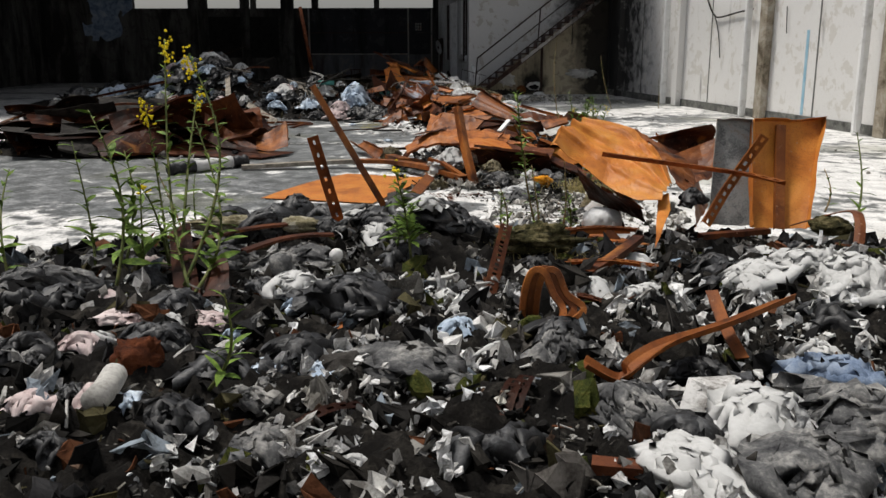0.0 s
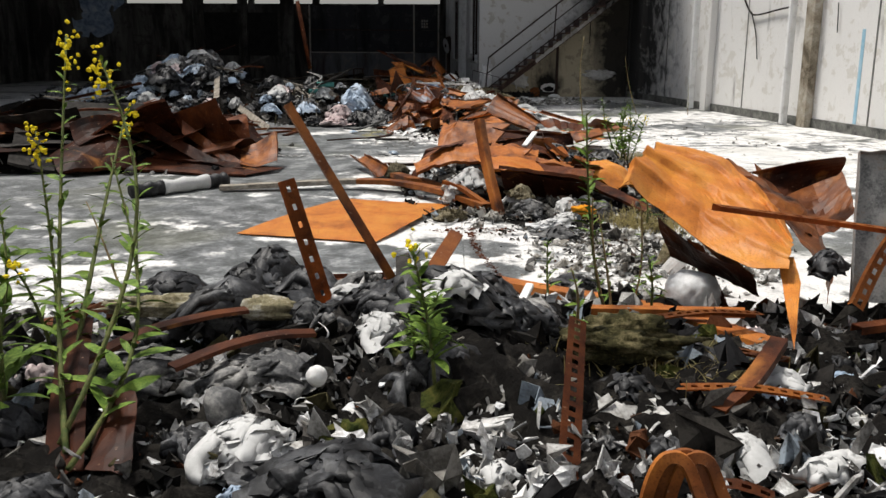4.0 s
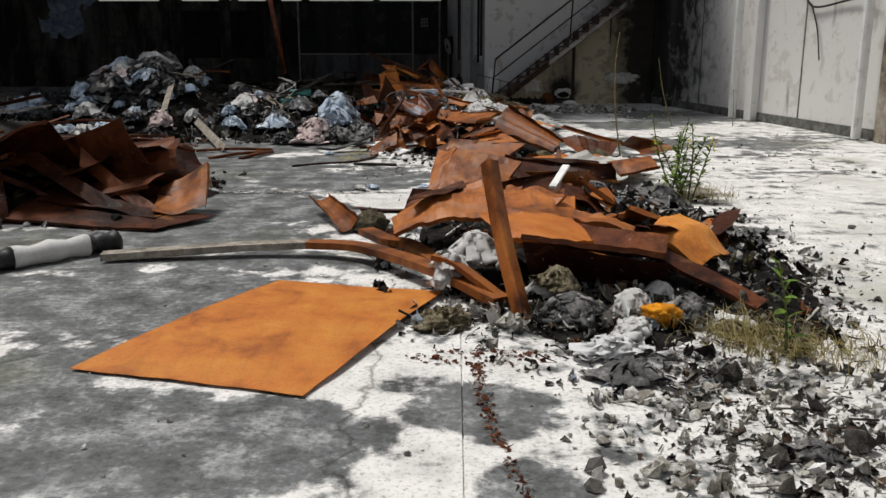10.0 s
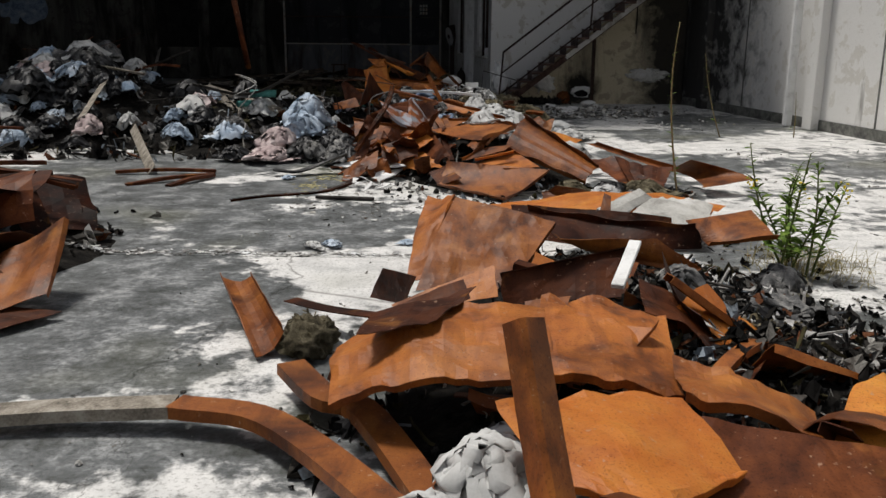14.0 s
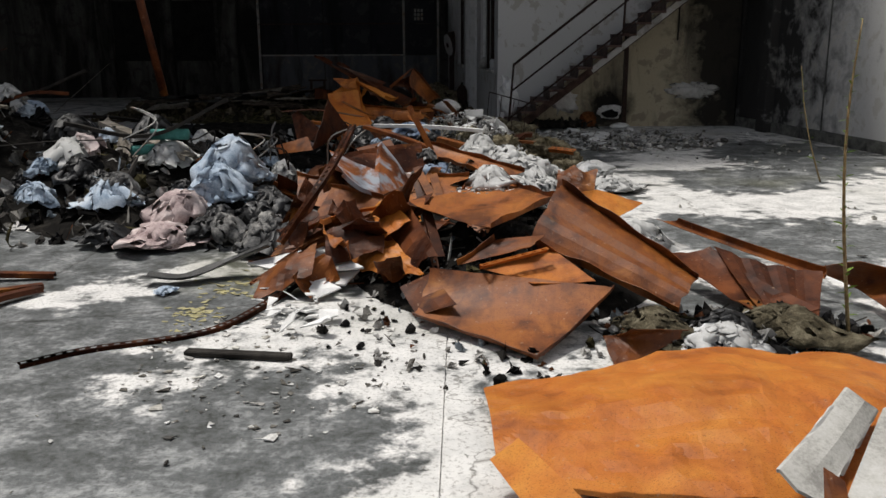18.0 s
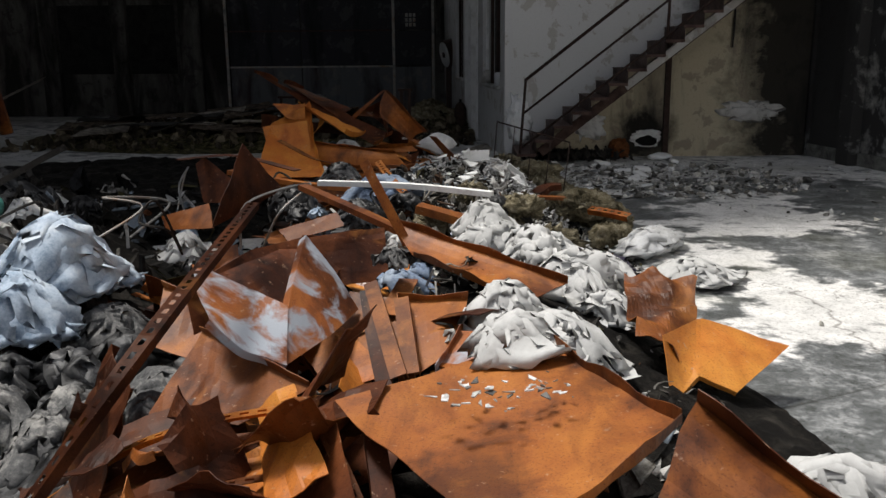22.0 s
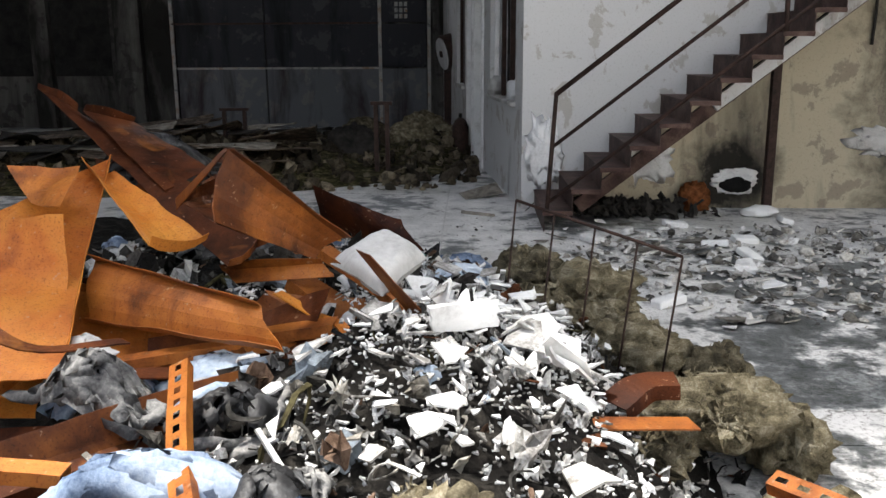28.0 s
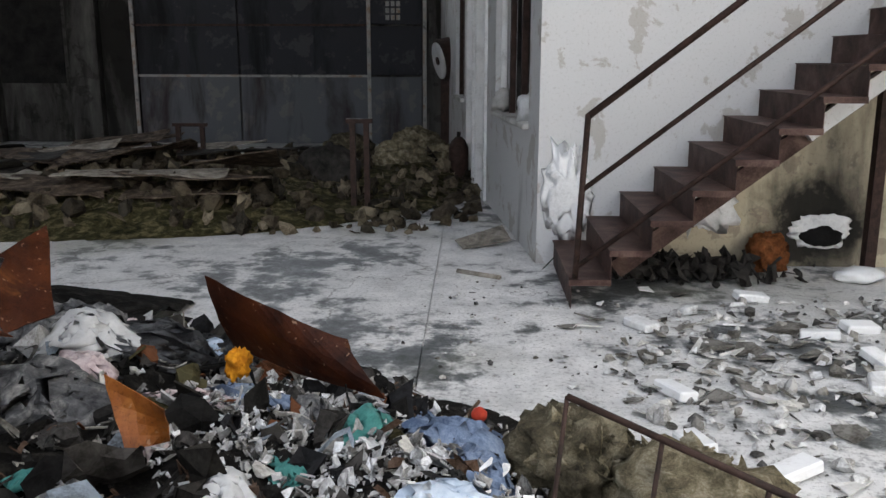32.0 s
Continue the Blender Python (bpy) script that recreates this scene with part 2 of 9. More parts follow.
def plaster_material(name, paint, bare, soot, amount=0.5, streak=1.0, smoke=()):
    """Painted plaster that flakes to bare render, with smoke stains in clouds and runs."""
    m, n, l, bsdf = nodes_of(name)
    pos = n.new("ShaderNodeNewGeometry").outputs["Position"]
    flat = n.new("ShaderNodeMapping")
    flat.inputs["Scale"].default_value = (1.6, 1.6, 0.35 if streak else 1.6)
    l.new(pos, flat.inputs[0])
    med, fine = noise_node(n, l, pos, 3.0, 7, 0.65, 0.3), noise_node(n, l, pos, 50, 5, 0.7)
    col = mix_node(n, l, ramp_node(n, l, med, [(0.56, (0, 0, 0)), (0.585, (1, 1, 1))]), paint, bare)
    runs = ramp_node(n, l, noise_node(n, l, flat.outputs[0], 1.3, 6, 0.62, 0.4), [(0.3 + 0.3 * amount, (1, 1, 1)), (0.52 + 0.25 * amount, (0, 0, 0))])
    col = mix_node(n, l, math_node(n, l, "MULTIPLY", math_node(n, l, "SUBTRACT", 1.0, runs), 0.92), col, soot)
    for (cx, cy, cz), (rx, ry, rz) in smoke:  # clouds of smoke that came out of an opening
        mp = n.new("ShaderNodeMapping")
        mp.inputs["Location"].default_value, mp.inputs["Scale"].default_value = (-cx / rx, -cy / ry, -cz / rz), (1 / rx, 1 / ry, 1 / rz)
        l.new(pos, mp.inputs[0])
        ln = n.new("ShaderNodeVectorMath")
        ln.operation = "LENGTH"
        l.new(mp.outputs[0], ln.inputs[0])
        cloud = math_node(n, l, "ADD", ln.outputs["Value"], math_node(n, l, "MULTIPLY", math_node(n, l, "SUBTRACT", med, 0.5), 1.4))
        col = mix_node(n, l, ramp_node(n, l, cloud, [(0.5, (0.96, 0.96, 0.96)), (1.05, (0, 0, 0))]), col, (0.014, 0.013, 0.012))
    speck = ramp_node(n, l, fine, [(0.3, (0.6, 0.58, 0.55)), (0.45, (1, 1, 1))])
    col = mix_node(n, l, 0.6, col, speck, "MULTIPLY")
    l.new(col, bsdf.inputs["Base Color"])
    bsdf.inputs["Roughness"].default_value, bsdf.inputs["Specular IOR Level"].default_value = 0.9, 0.2
    bump_node(n, l, bsdf, math_node(n, l, "ADD", med, math_node(n, l, "MULTIPLY", fine, 0.2)), 0.3, 0.01)
    MATS[name] = m
    return m


RUST = rust_material("rusted_steel", (0.47, 0.165, 0.03), (0.33, 0.1, 0.02), (0.1, 0.033, 0.014))
RUST_BRIGHT = rust_material("orange_rust", (0.62, 0.27, 0.045), (0.53, 0.18, 0.027), (0.34, 0.105, 0.02), burnt=0.25, tone_low=0.85)
# darker rust tone, also used to colour in shade on recessed sheets
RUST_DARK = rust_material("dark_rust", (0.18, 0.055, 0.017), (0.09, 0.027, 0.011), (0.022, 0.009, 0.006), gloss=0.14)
RUST_BARE = rust_material("rust_and_zinc", (0.5, 0.17, 0.04), (0.36, 0.11, 0.03), (0.14, 0.045, 0.02), (0.34, 0.37, 0.42))
# near-black rust: shade inside and under sheets is put into this colour
RUST_SHADED = rust_material("shaded_rust", (0.09, 0.024, 0.008), (0.035, 0.011, 0.005), (0.008, 0.004, 0.003), gloss=0.08)
CHAR = surface("charred", [(0.012, 0.011, 0.01), (0.05, 0.045, 0.04)], 9, 90, 0.8, 0, 0.8)
GREY_STEEL = surface("weathered_steel", [(0.1, 0.1, 0.1), (0.3, 0.3, 0.29), (0.2, 0.12, 0.07)], 5, 80, 0.6, 0.3, 0.3)
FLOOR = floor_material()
WALL_PAINT = plaster_material("whitewashed_wall", (0.74, 0.73, 0.71), (0.64, 0.62, 0.58), (0.2, 0.19, 0.17), 1.0, smoke=[((5.3, 23.9, 2.5), (2.6, 3.6, 7.0))])
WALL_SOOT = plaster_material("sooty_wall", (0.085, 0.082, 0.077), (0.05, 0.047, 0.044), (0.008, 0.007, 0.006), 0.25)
HOUSE_PAINT = plaster_material("house_plaster", (0.55, 0.55, 0.545), (0.42, 0.4, 0.37), (0.12, 0.11, 0.1), 0.95, smoke=[((5.0, 23.7, 2.6), (1.7, 2.0, 5.0))])
HOUSE_LOW = plaster_material("yellowed_plaster", (0.5, 0.44, 0.32), (0.34, 0.29, 0.22), (0.06, 0.055, 0.05), 0.75, smoke=[((5.0, 23.7, 1.6), (1.2, 2.0, 4.0)), ((2.8, 23.7, 0.3), (0.5, 1.0, 0.45))])
BLACK_DOOR = plaster_material("smoked_steel", (0.03, 0.031, 0.036), (0.052, 0.052, 0.057), (0.01, 0.01, 0.011), 0.6)
# black for soot and for the painted dark of openings
BLACK = surface("soot_and_shade_black", [(0.006, 0.006, 0.006), (0.02, 0.019, 0.018)], 4, 60, 0.9)
GRIT = surface("ash_and_grit", [(0.012, 0.011, 0.01), (0.07, 0.066, 0.06), (0.34, 0.33, 0.31)], 7, 55, 0.95, 0, 1.0, 0.03, spread=0.17)
# soil darkened past charcoal so that it also paints the shade in crevices
SOIL_AND_SHADE = surface("ash_soil_and_shade", [(0.003, 0.0027, 0.0024), (0.008, 0.007, 0.006), (0.04, 0.036, 0.03)], 9, 70, 0.95, 0, 1.0, 0.03, spread=0.16)
STRAW = surface("mossy_earth", [(0.012, 0.012, 0.006), (0.05, 0.045, 0.018), (0.18, 0.15, 0.08)], 12, 90, 0.95, 0, 1.0, 0.03)
CONCRETE = surface("pale_concrete", [(0.3, 0.29, 0.27), (0.5, 0.49, 0.46), (0.6, 0.59, 0.57)], 4, 80, 0.9)
WHITE_CLOTH = surface("white_cloth", [(0.34, 0.34, 0.33), (0.52, 0.52, 0.51), (0.62, 0.62, 0.61)], 3, 40, 0.9, 0, 0.5, 0.006, spread=0.2)
BLUE_CLOTH = surface("pale_blue_cloth", [(0.2, 0.27, 0.36), (0.42, 0.5, 0.6), (0.6, 0.66, 0.72)], 4, 60, 0.9, 0, 0.35, 0.006)
DENIM = surface("blue_denim", [(0.07, 0.1, 0.16), (0.17, 0.22, 0.31), (0.3, 0.35, 0.42)], 5, 90, 0.95)
GREY_CLOTH = surface("grey_cloth", [(0.025, 0.025, 0.028), (0.11, 0.11, 0.11), (0.36, 0.35, 0.33)], 7, 60, 0.95, spread=0.15)
BLACK_CLOTH = surface("black_cloth", [(0.003, 0.003, 0.0035), (0.012, 0.012, 0.013), (0.07, 0.072, 0.076)], 6, 70, 0.5, 0, 0.7, spread=0.1)
BLACK_CLOTH.node_tree.nodes["Principled BSDF"].inputs["Specular IOR Level"].default_value = 0.4
BROWN_WOOD = surface("scorched_wood", [(0.02, 0.015, 0.011), (0.075, 0.055, 0.04), (0.19, 0.15, 0.11)], 8, 90, 0.9)
PINK_CLOTH = surface("pinkish_cloth", [(0.3, 0.22, 0.22), (0.55, 0.45, 0.44), (0.68, 0.6, 0.58)], 4, 60, 0.95)
PURPLE_CLOTH = surface("purple_cloth", [(0.015, 0.013, 0.024), (0.055, 0.046, 0.075), (0.26, 0.25, 0.28)], 6, 60, 0.95)
WOOL = surface("mineral_wool", [(0.03, 0.027, 0.018), (0.19, 0.16, 0.1), (0.44, 0.4, 0.3)], 14, 140, 1.0, 0, 1.0, 0.03, spread=0.16)
WOOL_DARK = surface("burnt_wool", [(0.02, 0.017, 0.012), (0.1, 0.085, 0.055), (0.26, 0.23, 0.16)], 14, 120, 1.0, 0, 1.0, 0.03, spread=0.16)
WHITE_BOARD = surface("white_board", [(0.5, 0.49, 0.47), (0.8, 0.8, 0.79), (0.86, 0.86, 0.85)], 5, 60, 0.85, 0, 0.25, spread=0.22)
WOOD_GREY = surface("weathered_wood", [(0.1, 0.09, 0.075), (0.26, 0.23, 0.19), (0.4, 0.37, 0.32)], 8, 90, 0.9)
PLASTIC = surface("dirty_plastic", [(0.45, 0.45, 0.44), (0.7, 0.71, 0.72)], 4, 50, 0.35, 0, 0.2)
ORANGE_FOAM = surface("orange_foam", [(0.4, 0.14, 0.01), (0.75, 0.32, 0.02)], 20, 100, 0.95)
# the near-black pieces also stand for shade between the rubble
MIXED = surface("mixed_rubble", [(0.008, 0.008, 0.007), (0.05, 0.047, 0.044)], 10, 90, 0.9, 0, 0.6,
                island=[(0.004, 0.004, 0.0035), (0.006, 0.0055, 0.005), (0.01, 0.009, 0.008), (0.022, 0.02, 0.018), (0.008, 0.008, 0.009), (0.03, 0.027, 0.023), (0.06, 0.055, 0.05), (0.12, 0.11, 0.1), (0.25, 0.24, 0.22),
                        (0.55, 0.54, 0.52), (0.76, 0.75, 0.73), (0.08, 0.07, 0.03), (0.15, 0.055, 0.022), (0.02, 0.02, 0.022), (0.3, 0.35, 0.4), (0.66, 0.65, 0.62)])
PALE_BITS = surface("pale_fragments", [(0.3, 0.29, 0.26), (0.6, 0.59, 0.57)], 10, 90, 0.9, 0, 0.5,
                    island=[(0.72, 0.72, 0.7), (0.8, 0.8, 0.79), (0.45, 0.44, 0.42), (0.05, 0.046, 0.04), (0.66, 0.64, 0.58), (0.14, 0.13, 0.11), (0.78, 0.77, 0.74), (0.025, 0.022, 0.02), (0.3, 0.28, 0.24)])
MIXED_PALE = surface("stony_fragments", [(0.05, 0.05, 0.045), (0.3, 0.29, 0.27)], 10, 90, 0.9, 0, 0.6,
                     island=[(0.012, 0.011, 0.01), (0.02, 0.019, 0.018), (0.05, 0.046, 0.04), (0.14, 0.13, 0.11), (0.3, 0.28, 0.24), (0.5, 0.48, 0.44), (0.7, 0.69, 0.66), (0.62, 0.6, 0.54), (0.1, 0.05, 0.025), (0.03, 0.028, 0.025)])
WHITE_BITS = surface("white_flakes", [(0.4, 0.4, 0.38), (0.74, 0.74, 0.73)], 10, 90, 0.9, 0, 0.4,
                     island=[(0.78, 0.78, 0.77), (0.8, 0.8, 0.8), (0.7, 0.71, 0.72), (0.74, 0.74, 0.72), (0.5, 0.49, 0.47), (0.06, 0.055, 0.05), (0.76, 0.77, 0.78), (0.25, 0.24, 0.22)])
BACK_BITS = surface("brown_debris", [(0.1, 0.08, 0.05), (0.2, 0.17, 0.12)], 10, 90, 0.95, 0, 0.6,
                    island=[(0.07, 0.055, 0.036), (0.13, 0.11, 0.075), (0.1, 0.08, 0.055), (0.02, 0.016, 0.012), (0.24, 0.2, 0.14), (0.05, 0.04, 0.03), (0.02, 0.018, 0.015)])
LEAF = surface("leaf_green", [(0.045, 0.085, 0.014), (0.11, 0.185, 0.03), (0.2, 0.28, 0.05)], 30, 150, 0.6, 0, 0.2, through=0.0)
STEM = surface("plant_stem", [(0.06, 0.09, 0.03), (0.14, 0.14, 0.05)], 30, 120, 0.8)
DRY_STEM = surface("dry_stem", [(0.14, 0.1, 0.05), (0.34, 0.26, 0.14)], 30, 120, 0.9)
FLOWER = surface("yellow_flower", [(0.6, 0.45, 0.01), (0.85, 0.68, 0.03)], 40, 120, 0.8)
CYAN_PAINT = surface("blue_paint_run", [(0.25, 0.45, 0.58), (0.4, 0.58, 0.68)], 6, 60, 0.8)
RED_PLASTIC = surface("red_plastic", [(0.3, 0.03, 0.02), (0.5, 0.06, 0.03)], 10, 60, 0.5)
TEAL_PLASTIC = surface("teal_plastic", [(0.04, 0.16, 0.14), (0.1, 0.3, 0.27)], 6, 60, 0.5)

# ---- building helpers ----
def vnoise(p, seed=0):
    """Smooth value noise in -1..1 at points p (n x 3)."""
    p = np.asarray(p, float)
    i = np.floor(p).astype(np.int64)
    f = p - i
    f = f * f * (3 - 2 * f)
    out = np.zeros(len(p))
    for dx in (0, 1):
        for dy in (0, 1):
            for dz in (0, 1):
                h = (i[:, 0] + dx) * 374761393 + (i[:, 1] + dy) * 668265263 + (i[:, 2] + dz) * 2147483647 + seed * 1274126177
                h = (h ^ (h >> 13)) * 1274126177
                h = ((h ^ (h >> 16)) & 0xFFFF) / 32767.5 - 1
                out += h * np.where(dx, f[:, 0], 1 - f[:, 0]) * np.where(dy, f[:, 1], 1 - f[:, 1]) * np.where(dz, f[:, 2], 1 - f[:, 2])
    return out


def fbm(p, octaves=4, seed=0, ridged=False):
    p = np.asarray(p, float)
    total, amp, norm = np.zeros(len(p)), 1.0, 0.0
    for o in range(octaves):
        v = vnoise(p * 2.03**o + 17.3 * o, seed + o)
        total += amp * (1 - 2 * np.abs(v) if ridged else v)
        norm += amp
        amp *= 0.52
    return total / norm


MOUNDS = [  # centre x, y, half widths x, y, height, steepness
    (0.4, -0.15, 5.2, 3.39, 0.3, 2.6), (-0.1, 1.69, 0.75, 0.81, 0.22, 1.2), (-2.4, -0.59, 1.8, 2.06, 0.16, 1.5), (2.4, 0.58, 1, 1.32, 0.14, 1.5),
    (1, 7.94, 1.25, 2.21, 0.24, 1.6), (1.9, 7.36, 0.6, 2.30, 0.06, 1.3), (1.6, 4.85, 0.9, 1.18, 0.011, 1.4), (0.9, 5.74, 0.55, 0.6, 0.05, 1.4),
    (0.5, 14.2, 1.2, 1.85, 0.25, 1.5), (0.1, 16.33, 1.35, 2.36, 0.38, 1.5), (-0.1, 18.40, 1.3, 1.99, 0.45, 1.5), (0.55, 18.69, 0.75, 1.62, 0.2, 1.4), (0.15, 20.09, 0.7, 1.10, 0.22, 1.4),
    (-0.9, 20.16, 0.9, 1.32, 0.3, 1.4), (-2.6, 16.19, 1.2, 1.77, 0.35, 1.5), (-5.5, 17.22, 1.7, 2.06, 0.9, 1.2), (-3.8, 17.07, 1.8, 1.91, 0.4, 1.5), (-8, 17.51, 2.2, 2.36, 0.4, 1.5),
    (-4.6, 9.86, 2.4, 1.77, 0.3, 1.5), (-3.2, 20.46, 3.5, 2.65, 0.3, 2), (-3.6, 27.37, 4.2, 3.24, 0.18, 2.2), (-2.6, 25.90, 2, 1.47, 0.15, 1.5), (-0.3, 28.26, 0.9, 2.36, 0.12, 1.6)]


def ground(x, y):
    """Height of the rubble over the slab."""
    x, y = np.asarray(x, float), np.asarray(y, float)
    h = np.zeros(np.broadcast(x, y).shape)
    for cx, cy, rx, ry, hh, s in MOUNDS:
        d = np.abs((x - cx) / rx) ** 2 + np.abs((y - cy) / ry) ** 2
        h = h + hh * np.clip(1 - d ** (s / 2), 0, 1)
    return h


def gz(x, y):
    return float(ground(x, y))


def mesh_of(name, verts, faces, mat, smooth=False):
    me = bpy.data.meshes.new(name)
    v = np.asarray(verts, np.float32).reshape(-1, 3)
    if isinstance(faces, np.ndarray):
        sizes, loops = np.full(len(faces), faces.shape[1], np.int32), faces.ravel().astype(np.int32)
    else:
        sizes = np.fromiter((len(f) for f in faces), np.int32, len(faces))
        loops = np.fromiter((i for f in faces for i in f), np.int32, int(sizes.sum()))
    me.vertices.add(len(v))
    me.vertices.foreach_set("co", v.ravel())
    me.loops.add(len(loops))
    me.loops.foreach_set("vertex_index", loops)
    me.polygons.add(len(sizes))
    me.polygons.foreach_set("loop_start", np.concatenate([[0], np.cumsum(sizes)[:-1]]).astype(np.int32))
    me.update(calc_edges=True)
    me.validate()
    if smooth:
        me.shade_smooth()
    else:
        me.shade_flat()
    me.materials.append(mat)
    return me


def thing(name, label, category, group="", kind="", at=(0, 0, 0)):
    """An empty that carries the parts of a thing."""
    ob = tagged(new(name), label, category, group, kind)
    ob.location = at
    return ob


def solid(name, verts, faces, mat, label="", category="", group="", kind="", parent=None, smooth=False):
    ob = new(name, mesh_of(name, verts, faces, mat, smooth))
    if label and len(label.split()) < 4:
        label += " in the rubble"
    if parent is not None:
        ob.parent = parent
        ob.location = -Vector(parent.location) if parent.type == "EMPTY" else (0, 0, 0)
        return tagged(ob, label)
    return tagged(ob, label, category, group, kind)


def part(name, bm, mat, parent=None, label="", smooth=False):
    me = bpy.data.meshes.new(name)
    if smooth:
        for f in bm.faces:
            f.smooth = True
    bm.to_mesh(me)
    bm.free()
    me.materials.append(mat)
    ob = new(name, me)
    if parent is not None:
        ob.parent = parent
        if parent.type == "EMPTY":
            ob.location = -Vector(parent.location)
    return tagged(ob, label)


def box(bm, a, b, turn=None, bevel=0.0):
    """An axis-parallel box between two corners, turned by a matrix about the origin."""
    a, b = Vector(a), Vector(b)
    r = bmesh.ops.create_cube(bm, size=1.0)
    m = Matrix.Translation((a + b) / 2) @ Matrix.Diagonal((*[abs(v) for v in (b - a)], 1))
    bmesh.ops.transform(bm, matrix=(turn or Matrix()) @ m, verts=r["verts"])
    if bevel:
        es = list({e for v in r["verts"] for e in v.link_edges})
        bmesh.ops.bevel(bm, geom=es, offset=bevel, segments=1, affect="EDGES")
    return bm


def block(name, a, b, mat, parent=None, label="", turn=None, bevel=0.0):
    return part(name, box(bmesh.new(), a, b, turn, bevel), mat, parent, label)


def wall_run(p, q, z0, z1, thick, holes=()):
    """Verts and faces of a wall from p to q with rectangular openings (s0, s1, h0, h1) that go through it; its body lies to the right of p-q."""
    p, q = np.array(p, float), np.array(q, float)
    length = np.linalg.norm(q - p)
    d = (q - p) / length
    nrm = np.array([d[1], -d[0]])
    xs = sorted({0.0, length, *[v for h in holes for v in h[:2]]})
    zs = sorted({z0, z1, *[v for h in holes for v in h[2:]]})
    verts, faces, ids = [], [], {}

    def vid(s, z, k):
        if (s, z, k) not in ids:
            ids[s, z, k] = len(verts)
            xy = p + d * s + nrm * thick * k
            verts.append((xy[0], xy[1], z))
        return ids[s, z, k]

    def isopen(i, j):
        if not (0 <= i < len(xs) - 1 and 0 <= j < len(zs) - 1):
            return True
        s, z = (xs[i] + xs[i + 1]) / 2, (zs[j] + zs[j + 1]) / 2
        return any(h[0] < s < h[1] and h[2] < z < h[3] for h in holes)

    for i in range(len(xs) - 1):
        for j in range(len(zs) - 1):
            if isopen(i, j):
                continue
            a, b, c, e = (xs[i], zs[j]), (xs[i + 1], zs[j]), (xs[i + 1], zs[j + 1]), (xs[i], zs[j + 1])
            faces.append([vid(*v, 0) for v in (a, b, c, e)])
            faces.append([vid(*v, 1) for v in (e, c, b, a)])
            for di, dj, u, w in ((0, -1, a, b), (1, 0, b, c), (0, 1, c, e), (-1, 0, e, a)):
                if isopen(i + di, j + dj):
                    faces.append([vid(*u, 0), vid(*u, 1), vid(*w, 1), vid(*w, 0)])
    return verts, faces


def grid_faces(nu, nv, off=0, flip=False):
    i, j = np.meshgrid(np.arange(nu - 1), np.arange(nv - 1), indexing="ij")
    a = (i * nv + j + off).ravel()
    f = np.stack([a, a + nv, a + nv + 1, a + 1], 1)
    return f[:, ::-1] if flip else f


@functools.lru_cache(None)
def closed_faces(nu, nv):
    k = nu * nv
    ring = np.array([i * nv for i in range(nu)] + [(nu - 1) * nv + j for j in range(1, nv)] + [i * nv + nv - 1 for i in range(nu - 2, -1, -1)] + [j for j in range(nv - 2, 0, -1)])
    nxt = np.roll(ring, -1)
    return np.concatenate([grid_faces(nu, nv), grid_faces(nu, nv, k, True), np.stack([ring, ring + k, nxt + k, nxt], 1)])


def thick_grid(p, th):
    """Closed solid from a grid of points (nu x nv x 3) with a thickness."""
    nu, nv, _ = p.shape
    du, dv = np.gradient(p, axis=0), np.gradient(p, axis=1)
    n = np.cross(du, dv)
    n /= np.maximum(np.linalg.norm(n, axis=2, keepdims=True), 1e-9)
    top, bot = (p + n * th / 2).reshape(-1, 3), (p - n * th / 2).reshape(-1, 3)
    faces = closed_faces(nu, nv)
    return np.concatenate([top, bot]), faces


def panel_grid(c, nu, nv, crumple, seed, bow=(0, 0), wave=3.0, ragged=0.0):
    """Points of a bent sheet between four corners (in order round it)."""
    c = np.array(c, float)
    u, v = np.meshgrid(np.linspace(0, 1, nu), np.linspace(0, 1, nv), indexing="ij")
    size = (np.linalg.norm(c[1] - c[0]) + np.linalg.norm(c[3] - c[0])) / 2
    if ragged:
        uu, vv = u.ravel(), v.ravel()
        q = np.stack([uu * 5, vv * 5, np.full_like(uu, seed * 1.7)], 1)
        edge = np.maximum(np.abs(2 * uu - 1), np.abs(2 * vv - 1)) ** 4
        u = u + (ragged * edge * fbm(q, 3, seed + 5)).reshape(u.shape)
        v = v + (ragged * edge * fbm(q + 9, 3, seed + 6)).reshape(v.shape)
    w = [(1 - u) * (1 - v), u * (1 - v), u * v, (1 - u) * v]
    p = sum(wi[..., None] * ci for wi, ci in zip(w, c))
    n = np.cross(c[1] - c[0], c[3] - c[0])
    n /= np.linalg.norm(n)
    q = p.reshape(-1, 3) / size * wave + seed * 3.1
    # creases: sharp folds along a few random lines, with soft dents
    d = 0.6 * fbm(q, 3, seed) + 0.5 * (fbm(q * 0.8, 2, seed + 31, True) - 0.3)
    rnd = np.random.RandomState(seed)
    for _ in range(3):
        a, o = rnd.uniform(0, math.pi), rnd.uniform(-0.25, 0.25)
        s = (u.ravel() - 0.5) * math.cos(a) + (v.ravel() - 0.5) * math.sin(a) - o
        d += rnd.uniform(-0.9, 0.9) * np.abs(s)
    off = crumple * size * d.reshape(u.shape) + bow[0] * 4 * u * (1 - u) + bow[1] * 4 * v * (1 - v)
    return p + off[..., None] * n, n


